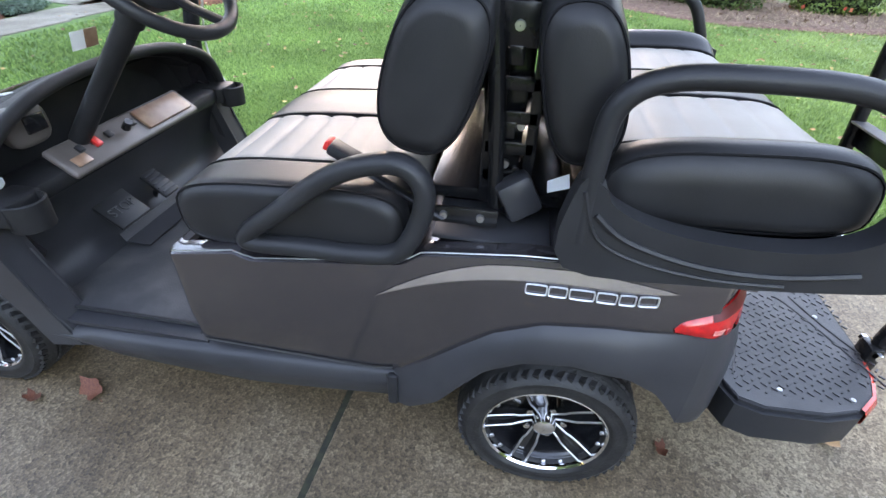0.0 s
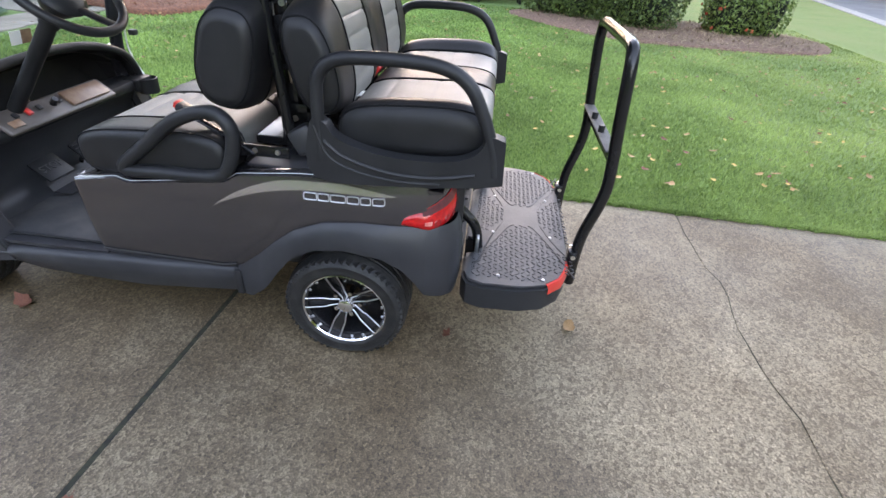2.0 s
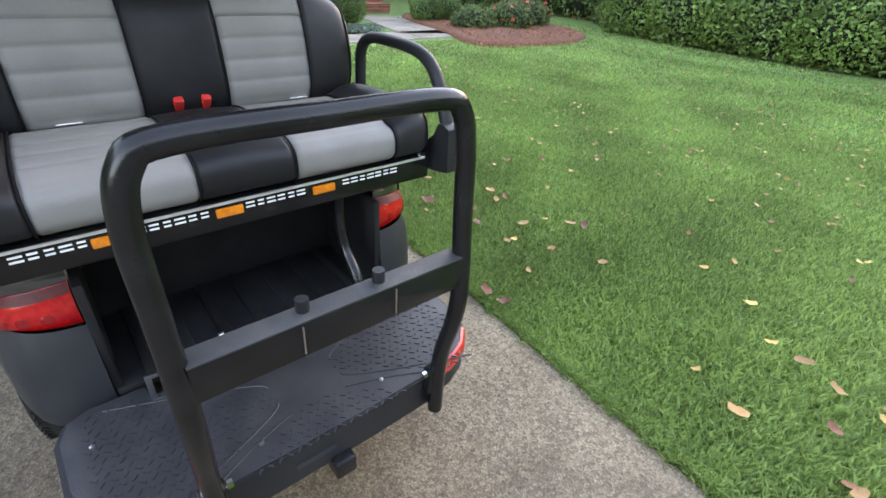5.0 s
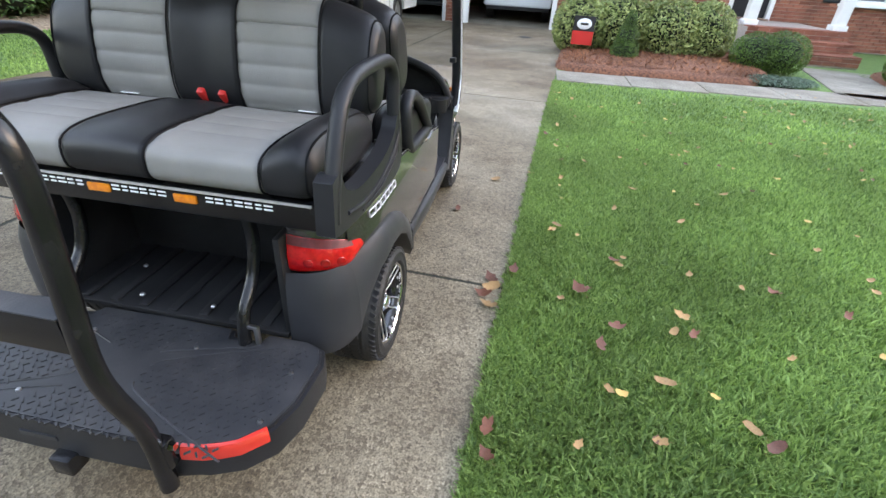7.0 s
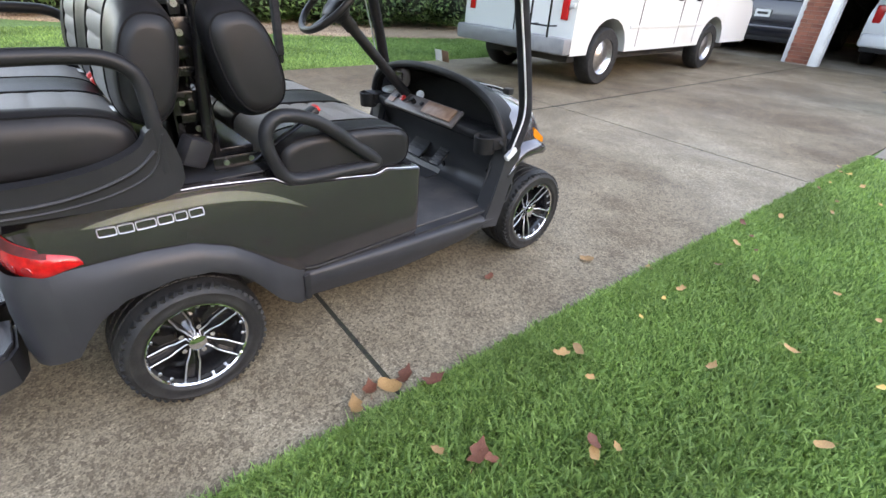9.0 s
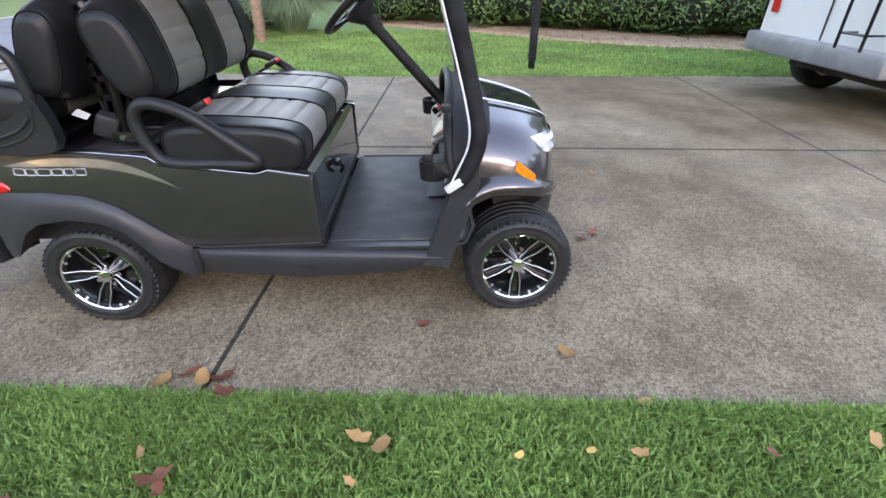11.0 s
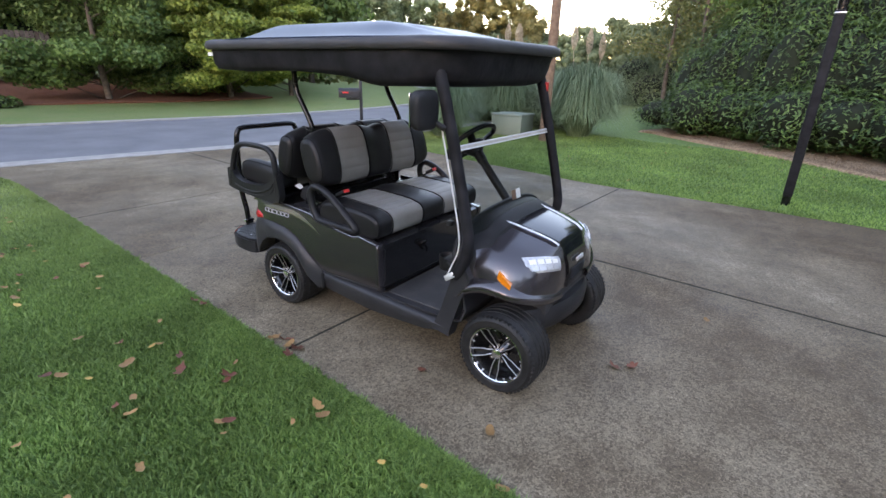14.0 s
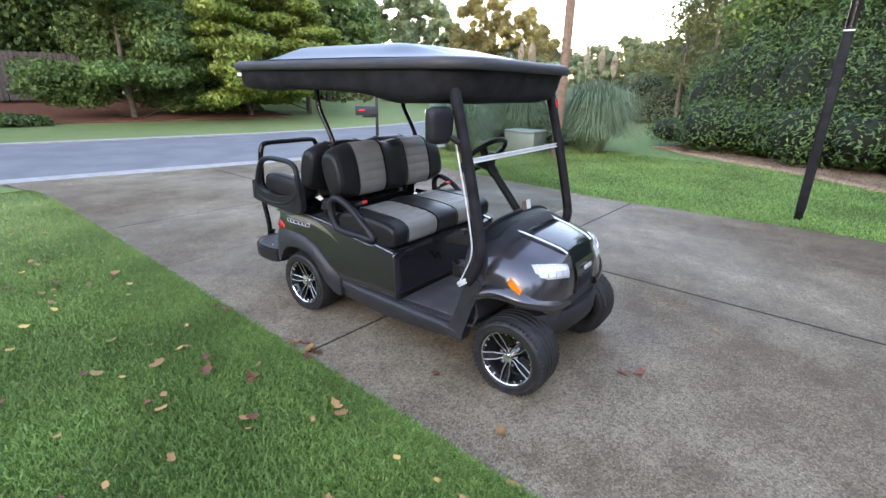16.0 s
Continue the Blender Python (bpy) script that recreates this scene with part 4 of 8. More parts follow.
def suv(x, y, material, label):
    c = thing("suv", x, y, 0, label, "car")
    pr = [(0.0, 0.42), (-0.03, 0.62), (0.02, 1.02), (0.28, 1.62), (0.6, 1.76), (2.6, 1.76), (3.2, 1.2), (4.6, 1.0), (4.75, 0.5)]
    rows = []
    for s, k in ((-0.92, 0), (-0.93, 1), (-0.7, 2), (0.7, 2), (0.93, 1), (0.92, 0)):
        rows.append([Vector((px + (0.05 if k == 0 else 0), math.copysign(abs(s) - 0.16 * max(0, pz - 1.0), s), pz)) for px, pz in pr])
    body = loft(rows)
    for r_ in (rows[0], rows[-1]):
        body.faces.new([body.verts.new(p) for p in r_])
    bmesh.ops.remove_doubles(body, verts=body.verts, dist=0.001)
    part("body", body, material, c, sharp=50)
    part("bumper", box(-0.02, 0, 0.52, 0.18, 1.84, 0.26, 0.06, 3), material, c)
    part("bumper_trim", box(0.03, 0, 0.36, 0.2, 1.7, 0.12, 0.03), M["plastic"], c)
    part("plate", box(-0.035, 0, 0.86, 0.02, 0.32, 0.15, 0.006), M["sticker"], c)
    part("plate_bar", box(-0.049, 0, 0.86, 0.006, 0.22, 0.05, 0), M["ink"], c)
    part("rear_window", box(0.13, 0, 1.34, 0.02, 1.3, 0.44, 0.03, turn=Matrix.Rotation(radians(24), 4, "Y")), M["window"], c)
    for s in (-1, 1):
        part("tail_lamp", box(0.03, s * 0.78, 1.0, 0.08, 0.16, 0.34, 0.03), M["red_lens"], c)
        for wx in (0.95, 3.75):
            road_wheel(c, wx, s * 0.8, 0.36, 0.23, M["steel"], s)
    return c


suv(13.35, -0.35, M["suv_white"], "white sport utility car parked in the dark garage")
suv(13.1, 2.45, M["suv_dark"], "black sport utility car parked in the dark garage")


# ---- shrubs and trees ----
def shrub(name, x, y, lumps, n, size, material, label, category="shrub", jitter=0.7, droop=0.0, aspect=0.5, group="", core=0.8, thick=0.2):
    t = thing(name, x, y, bank_z(x, y), label, category, group)
    p, d = blob_points(n, lumps, thick)
    tagged(leaf_cloud("foliage", p, d, size, material, t, jitter, aspect, droop), kind="stuff")
    core_mesh("foliage_filler", lumps, t, core)
    return t


def lumpy(length, n, h, w, seed, direction=(1, 0), taper=0.5):
    g = random.Random(seed)
    out = []
    for k in range(n):
        f = (k + 0.5) / n
        hh = h * (1 - taper * abs(f - 0.5) * g.uniform(0.5, 1.1)) * g.uniform(0.88, 1.08)
        out.append((direction[0] * length * f + g.uniform(-0.2, 0.2) * w, direction[1] * length * f + g.uniform(-0.2, 0.2) * w, hh * 0.42, w * g.uniform(0.85, 1.15), w * g.uniform(0.85, 1.15), hh * 0.62))
    return out


# tall laurel bank beyond the left lawn: a dense slope of drooping, tiered leaves
g = random.Random(21)
bank = []
for k in range(26):
    f = k / 25
    cx, cy = -0.4 + 9.2 * f, 12.85 - 7.1 * f + 2.0 * f * f
    for dpt, hz in ((0.0, 1.2), (0.8, 2.3), (1.7, 3.3), (2.6, 4.0)):
        nx, ny = 0.42, 0.91
        grow = min(1, 0.66 + f * 3.6)
        bank.append((cx + nx * dpt + g.uniform(-0.25, 0.25), cy + ny * dpt + g.uniform(-0.25, 0.25), hz * grow * 0.62, g.uniform(0.6, 0.85), g.uniform(0.6, 0.85), hz * grow * g.uniform(0.5, 0.68)))
t = thing("laurel_bank", 0, 0, 0, "tall dense bank of dark green laurel leaves", "hedge")
p, d = blob_points(165000, bank, 0.25)
d[:, 2] = np.abs(d[:, 2]) * 0.6 + 0.5
tagged(leaf_cloud("foliage", p, d, 0.112, M["laurel"], t, 0.42, 0.36, 1.1), kind="stuff")
core_mesh("foliage_filler", bank, t, 0.82)

# clipped hedge and shrubs of the right lawn
def hedge_at(name, x0, y0, x1, y1, n, h, w, seed, leaves, size, material, label):
    ln = math.hypot(x1 - x0, y1 - y0)
    return shrub(name, x0, y0, lumpy(ln, n, h, w, seed, ((x1 - x0) / ln, (y1 - y0) / ln), 0.1), leaves, size, material, label, "hedge", 0.8, 0, 0.55)


hedge_at("hedge", -1.3, -10.1, -3.55, -8.85, 6, 2.3, 0.85, 31, 48000, 0.06, M["hedge"], "dense clipped evergreen hedge with brown mulch at its foot")
shrub("azalea", -4.55, -8.75, lumpy(1.1, 4, 1.35, 0.52, 32, (-0.95, 0.1)), 10000, 0.06, M["azalea"], "low green shrub with a few orange blossoms")
p, d = blob_points(50, lumpy(1.1, 4, 1.38, 0.54, 32, (-0.95, 0.1)), 0.08)
ob = thing("blossom", -4.55, -8.75, 0, "orange blossoms on the low shrub", "flowers")
tagged(leaf_cloud("petals", p, d, 0.07, M["flower"], ob, 0.5, 0.9), kind="stuff")
hedge_at("hedge", 0.4, -11.6, 5.6, -11.2, 11, 1.9, 1.0, 33, 52000, 0.085, M["border"], "loose green border shrubs at the back of the lawn")
hedge_at("hedge", 5.4, -12.6, 12.0, -13.5, 7, 2.8, 1.2, 34, 22000, 0.11, M["laurel"], "dark shrubs beside the house")
hedge_at("hedge", -1.6, -13.2, 1.2, -13.6, 4, 3.0, 1.2, 35, 20000, 0.10, M["laurel"], "dark evergreen shrubs behind a garden seat")
bench_t = thing("garden_bench", -0.35, -11.3, 0, "low backless dark garden bench with a pale front slat", "bench", rz=8)
for k in range(4):
    part("seat_slat", box(0, -0.17 + k * 0.11, 0.41, 1.15, 0.085, 0.03, 0.005), M["shutter"] if k < 3 else M["fence"], bench_t)
for x in (-0.50, 0.50):
    for y in (-0.15, 0.15):
        part("leg", box(x, y, 0.20, 0.06, 0.06, 0.41, 0.006), M["shutter"], bench_t)

# shrubs along the house
shrub("variegated_shrub", 8.6, -2.0, [(0, 0.25, 0.45, 0.55, 0.5, 0.55), (0.1, -0.5, 0.5, 0.55, 0.55, 0.58), (0.05, -1.3, 0.48, 0.55, 0.6, 0.58), (0.2, -2.0, 0.45, 0.5, 0.5, 0.55)], 22000, 0.06, M["variegated"], "broad shrub with yellow-edged green leaves")
shrub("dwarf_conifer", 7.75, -2.5, [(0, 0, 0.18, 0.24, 0.24, 0.25), (0, 0, 0.4, 0.18, 0.18, 0.26), (0, 0, 0.6, 0.10, 0.10, 0.22)], 7000, 0.035, M["boxwood"], "small cone-shaped conifer in the bed", aspect=0.3)
shrub("round_shrub", 8.0, -4.9, [(0, -0.15, 0.3, 0.42, 0.42, 0.36), (0.05, 0.25, 0.28, 0.4, 0.38, 0.34)], 12000, 0.032, M["boxwood"], "rounded clipped boxwood by the path", group="clipped boxwoods")
shrub("round_shrub", 7.6, -7.1, [(0, -0.15, 0.3, 0.45, 0.42, 0.38), (0.05, 0.25, 0.28, 0.4, 0.38, 0.34)], 12000, 0.032, M["boxwood"], "rounded clipped boxwood by the path", group="clipped boxwoods")
shrub("dark_shrub", 8.6, -7.7, [(0, 0, 0.45, 0.6, 0.55, 0.55), (0.3, -0.9, 0.5, 0.6, 0.6, 0.6), (0.6, -1.9, 0.5, 0.6, 0.6, 0.6)], 15000, 0.06, M["laurel"], "dark green shrub beside the steps")
shrub("flower_clump", 6.2, -8.0, [(0, 0, 0.25, 0.5, 0.5, 0.35), (0.3, -0.8, 0.25, 0.55, 0.55, 0.4), (0.2, 0.9, 0.2, 0.45, 0.5, 0.3)], 8000, 0.06, M["hedge"], "flowering plants in the pine-straw bed", "plants")
p, d = blob_points(110, [(0, 0, 0.3, 0.5, 0.5, 0.38), (0.3, -0.8, 0.3, 0.55, 0.55, 0.42)], 0.1)
ob = thing("blossom", 6.2, -8.0, 0, "pink and red blossoms in the bed", "flowers")
tagged(leaf_cloud("petals", p, d, 0.08, M["flower"], ob, 0.5, 0.9), kind="stuff")
shrub("creeping_juniper", 6.85, -4.55, [(0, 0, 0.0, 0.32, 0.5, 0.12), (0.15, -0.4, 0.0, 0.28, 0.35, 0.1)], 4000, 0.06, M["juniper"], "grey-green creeping juniper at the path edge", aspect=0.25)

# garden flag and round sign: plain shapes
fl = thing("garden_flag", 8.0, -1.78, 0, "small red and black garden flag on a wire stand", "flag")
part("flag_wire", tube([(0, -0.2, 0.02), (0, -0.2, 0.68), (0, 0.2, 0.68)], 0.006, 6, smooth=False), M["black_metal"], fl)
part("upper_field", loft([[(0.0 + 0.012 * math.sin(y * 14), y, z) for y in np.linspace(-0.18, 0.18, 9)] for z in (0.42, 0.66)], thick=0.004), M["shutter"], fl)
part("lower_field", loft([[(0.0 + 0.012 * math.sin(y * 14), y, z) for y in np.linspace(-0.18, 0.18, 9)] for z in (0.20, 0.42)], thick=0.004), M["red"], fl)
part("flag_oval", lathe([(0.001, -0.012), (0.10, -0.012), (0.11, -0.008)], 24, lambda c, d_, a: (a - 0.006, c * 1.15, 0.535 + d_ * 0.80), closed=False), M["sticker"], fl)
part("oval_bar", box(-0.022, 0.0, 0.535, 0.003, 0.13, 0.035, 0.001), M["ink"], fl)
rs = thing("round_sign", 9.3, -4.25, 0, "round white and blue sign on a stake", "sign")
part("stake", box(0, 0, 0.2, 0.02, 0.02, 0.42, 0.003), M["white"], rs)
part("disc", lathe([(0.001, 0.006), (0.16, 0.006), (0.165, -0.006), (0.001, -0.006)], 28, lambda c, d_, a: (a, c, 0.48 + d_), closed=False), M["sticker"], rs)
part("disc_band", box(-0.012, 0, 0.50, 0.006, 0.26, 0.07, 0.002), M["blue"], rs)
part("disc_bar", box(-0.012, 0, 0.41, 0.006, 0.20, 0.03, 0.002), M["red"], rs)
dr2 = thing("drain_cover", 10.2, -0.75, 0.0, "dark round drain cover in the driveway", "drain")
part("cover", lathe([(0.001, 0.008), (0.13, 0.008), (0.15, 0.002)], 28, lambda c, d_, a: (c, d_, a), closed=False), M["ink"], dr2)


def tree(x, y, h, trunk_r, crown, n, size, material, label, seed, bare=0.35, limbs=9, lean=0.0, flat=1.0, lump=1.0):
    """Tapered trunk, limbs, and a crown of leaf clumps hung on the limbs."""
    g = random.Random(seed)
    t = thing("tree", x, y, bank_z(x, y), label, "tree")
    b = bmesh.new()
    top = Vector((lean, 0, h * 0.93))
    pts = [Vector((0, 0, -0.1)), Vector((lean * 0.2 + g.uniform(-.1, .1), g.uniform(-.1, .1), h * 0.3)), Vector((lean * 0.6, g.uniform(-.2, .2), h * 0.62)), top]
    path = smooth_path(pts, False, 5)
    rows = []
    for i, q in enumerate(path):
        r = trunk_r * (1 - 0.9 * i / (len(path) - 1)) + 0.012
        rows.append([q + Vector((math.cos(a) * r, math.sin(a) * r, 0)) for a in np.linspace(0, math.tau, 9)[:-1]])
    loft(rows, closed=True, bm=b)
    lumps = []
    for k in range(limbs):
        f = bare + (1 - bare) * (k + g.random() * 0.5) / limbs
        o = path[min(int(f * (len(path) - 1)), len(path) - 1)]
        a = g.uniform(0, math.tau)
        reach = crown * (1.15 - 0.75 * (f - bare) / (1 - bare)) * g.uniform(0.75, 1.1)
        tip = o + Vector((math.cos(a) * reach, math.sin(a) * reach, reach * g.uniform(0.05, 0.45) * (0.3 if flat < 0.6 else 1)))
        mid = (o + tip) / 2 + Vector((0, 0, reach * 0.08))
        tube([o, mid, tip], trunk_r * 0.16, 5, step=2, bm=b)
        for q, w in ((tip, 0.50), (mid, 0.48), (mid.lerp(tip, 0.5) + Vector((g.uniform(-.3, .3), g.uniform(-.3, .3), 0.1)), 0.5)):
            rr = crown * w * lump * g.uniform(0.7, 1.15)
            lumps.append((q.x, q.y, q.z, rr, rr, rr * 0.62 * flat))
    lumps.append((top.x, top.y, top.z, crown * 0.4, crown * 0.4, crown * 0.5 * max(flat, 0.6)))
    part("trunk", b, M["bark"], t, sharp=180)
    p, d = blob_points(n, lumps, 0.6, 0.2)
    tagged(leaf_cloud("crown", p, d, size, material, t, 0.8, 0.6, 0.3), kind="stuff")
    return t


# across the street: dogwoods with tiered yellow-green branches, darker trees behind
tree(-17.2, 9.6, 6.2, 0.13, 2.7, 60000, 0.16, M["dogwood"], "dogwood tree with tiered yellow-green branches", 41, 0.02, 32, 0, 0.62, 0.62)
tree(-18.4, 5.4, 5.6, 0.12, 2.6, 50000, 0.15, M["tree_leaf"], "leafy green tree over the mulch bed", 42, 0.02, 28, 0, 0.8, 0.7)
tree(-17.0, 12.6, 5.0, 0.12, 2.1, 34000, 0.15, M["dogwood"], "dogwood tree with tiered yellow-green branches", 43, 0.10, 22, 0, 0.62, 0.66)
tree(-27.8, 3.2, 8.0, 0.15, 2.9, 40000, 0.17, M["tree_leaf"], "dark green tree behind the mulch bed", 44, 0.03, 26, 0, 0.8, 0.75)
tree(-22.5, 14.8, 9.5, 0.2, 3.0, 22000, 0.2, M["tree_leaf"], "tall dark tree across the street", 45, 0.15, 14)
tree(-23.0, 8.0, 11.0, 0.22, 3.4, 26000, 0.2, M["tree_leaf"], "tall dark tree across the street", 46, 0.15, 15)
tree(-24.5, 2.8, 12.0, 0.24, 3.6, 24000, 0.22, M["tree_leaf"], "tall dark tree across the street", 47, 0.12, 15)
tree(-25.0, -3.5, 11.0, 0.22, 3.6, 20000, 0.22, M["tree_leaf"], "tall dark tree across the street", 48, 0.12, 15)
for k in range(5):
    shrub("ground_shrub", -19.4 + 0.3 * k, -3.6 + 1.3 * k, [(0, 0, 0.12, 0.7, 0.6, 0.28), (0.2, 0.5, 0.1, 0.5, 0.6, 0.25)], 1500, 0.11, M["hedge"], "low green ground cover in the mulch bed", group="low ground cover")
# behind the laurel bank
tree(7.5, 13.0, 9.0, 0.2, 3.0, 26000, 0.17, M["tree_leaf"], "broad tree behind the laurel bank", 51, 0.2, 15)
tree(3.2, 15.0, 8.0, 0.18, 2.6, 16000, 0.16, M["tree_leaf"], "loose tree behind the laurel bank", 52, 0.3, 12)
tree(11.5, 11.5, 8.5, 0.2, 3.0, 20000, 0.17, M["tree_leaf"], "broad tree behind the laurel bank", 53, 0.15, 14)
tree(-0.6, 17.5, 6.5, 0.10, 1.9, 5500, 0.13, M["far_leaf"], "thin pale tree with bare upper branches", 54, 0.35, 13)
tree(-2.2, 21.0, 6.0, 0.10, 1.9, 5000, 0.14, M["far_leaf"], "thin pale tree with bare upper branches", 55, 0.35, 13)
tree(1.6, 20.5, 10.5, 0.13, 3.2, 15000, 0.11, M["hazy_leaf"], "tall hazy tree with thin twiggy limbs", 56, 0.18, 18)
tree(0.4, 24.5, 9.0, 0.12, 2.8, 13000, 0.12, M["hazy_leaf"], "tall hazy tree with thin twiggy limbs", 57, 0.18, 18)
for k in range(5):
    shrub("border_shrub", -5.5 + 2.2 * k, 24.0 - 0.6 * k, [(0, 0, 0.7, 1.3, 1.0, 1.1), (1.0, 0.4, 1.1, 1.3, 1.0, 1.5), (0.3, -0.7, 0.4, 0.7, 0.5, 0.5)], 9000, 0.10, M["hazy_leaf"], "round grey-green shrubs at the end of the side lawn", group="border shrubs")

# wooded edge behind the dogwoods
g = random.Random(91)
mass = []
for k in range(20):
    y = -14 + 1.9 * k
    for dx, hz in ((0.0, 3.2), (1.8, 5.6), (3.6, 8.0)):
        hh = hz * g.uniform(0.8, 1.15)
        mass.append((-dx + g.uniform(-0.5, 0.5), y + g.uniform(-0.5, 0.5), hh * 0.55, g.uniform(1.5, 2.1), g.uniform(1.5, 2.1), hh * 0.5))
t = thing("woodland_edge", -26.4, 0, 0.5, "dense green woodland edge behind the street trees", "trees")
p, d = blob_points(90000, mass, 0.3)
tagged(leaf_cloud("foliage", p, d, 0.24, M["tree_leaf"], t, 0.6, 0.55, 0.4), kind="stuff")
core_mesh("foliage_filler", mass, t, 0.8)


def skyline(name, stops, y0, leaf, n, size, label, seed):
    """A far row of trees whose tops follow the stops of (x, height)."""
    g = random.Random(seed)
    rows = []
    x = stops[0][0]
    while x < stops[-1][0]:
        hh = float(np.interp(x, [q[0] for q in stops], [q[1] for q in stops])) * g.uniform(0.8, 1.06)
        w = g.uniform(1.3, 2.1)
        yy = g.uniform(-2.0, 2.0)
        for k in range(int(24 + 4.5 * hh)):      # clumps filling one crown
            a, r, z = g.uniform(0, math.tau), math.sqrt(g.random()), g.uniform(-1, 1)
            reach = math.sqrt(max(0.05, 1 - z * z)) * r
            rr = w * g.uniform(0.18, 0.40)
            rows.append((x + w * reach * math.cos(a), yy + w * reach * math.sin(a), hh * (0.52 + 0.46 * z), rr, rr, rr * g.uniform(0.7, 1.0)))
        x += w * 0.95
    t = thing(name, 0, y0, 0, label, "trees")
    p, d = blob_points(n, rows, 0.5)
    tagged(leaf_cloud("foliage", p, d, size, M[leaf], t, 0.8, 0.6, 0.2), kind="stuff")
    core_mesh("foliage_filler", rows, t, 0.72, leaf)


# The far rows get their haze from the greyed leaf colour alone.
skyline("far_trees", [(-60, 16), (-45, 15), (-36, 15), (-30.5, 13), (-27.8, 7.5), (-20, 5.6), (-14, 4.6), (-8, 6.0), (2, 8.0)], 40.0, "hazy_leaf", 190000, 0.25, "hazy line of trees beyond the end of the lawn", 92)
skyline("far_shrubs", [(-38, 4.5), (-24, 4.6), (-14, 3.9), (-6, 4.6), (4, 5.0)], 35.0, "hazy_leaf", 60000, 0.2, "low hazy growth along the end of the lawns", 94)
skyline("far_trees", [(-26.0, 6.0), (-24.0, 10.0), (-21.5, 11.0), (-19.6, 8.2), (-16.5, 5.4)], 38.0, "gold_leaf", 60000, 0.19, "golden trees with the low light put into their leaf colour", 93)

# far woods all round, thin where the sky shows
kinds = []
for sd, m in ((61, "tree_leaf"), (62, "far_leaf"), (63, "tree_leaf")):
    w = tree(0, 0, 11.0, 0.2, 3.6, 6000, 0.42, M[m], "distant woodland tree with a full crown", sd, 0.12, 12)
    tagged(w, group="distant trees")
    kinds.append(w)
g = random.Random(9)
spots = []
for k in range(64):
    a = math.tau * k / 64
    r = g.uniform(31, 40)
    spots.append((r * math.cos(a), r * math.sin(a), a))
first = set()
for x, y, a in spots:
    deg = math.degrees(a) % 360
    if 95 < deg < 139:
        continue
    else:
        sc = g.uniform(0.8, 1.25)
    w = kinds[g.randrange(3)]
    m = pose(x, y, 0, 0, 0, g.uniform(0, 360))
    if w not in first:
        first.add(w)
        w.matrix_world = m
    else:
        c = copy_thing(w, m)
        c.scale = (sc, sc, sc * g.uniform(0.85, 1.15))

# ---- things by the street and on the lawns ----
up = thing("utility_pole", -2.12, 8.36, 0, "tall weathered wooden utility pole on the lawn", "pole")
part("shaft", tube([(0, 0, -0.1), (0.02, 0, 3), (0.02, 0.01, 9)], 0.105, 14), M["pole_wood"], up)
ub = thing("utility_box", -3.25, 8.9, 0, "green metal utility box on the lawn", "utility box")
part("cabinet", box(0, 0, 0.24, 0.85, 0.7, 0.48, 0.02), M["util"], ub)
part("lid", box(0, 0, 0.50, 0.89, 0.74, 0.06, 0.015), M["util"], ub)
mb = thing("mailbox", -5.45, 5.65, 0, "black mailbox with a small red flag on a post", "mailbox", rz=47)
part("post", box(0, 0, 0.62, 0.07, 0.07, 1.28, 0.008), M["shutter"], mb)
part("finial", pillow(0, 0, 1.29, 0.06, 0.06, 0.07, 2.2, 4), M["shutter"], mb)
part("bracket", box(-0.16, 0, 0.87, 0.34, 0.05, 0.045, 0.006), M["shutter"], mb)
part("box_shell", prism([(-0.085, 0.0)] + [(-0.085 * math.cos(a), 0.12 + 0.085 * math.sin(a)) for a in np.linspace(0, math.pi, 12)] + [(0.085, 0.0)], 0.46, lambda a, b_, d_: (-0.03 - d_, a, 0.90 + b_), bevel=0.006), M["shutter"], mb)
part("flag", box(-0.34, -0.095, 1.01, 0.13, 0.008, 0.035, 0.002), M["red"], mb, "small red signal flag")


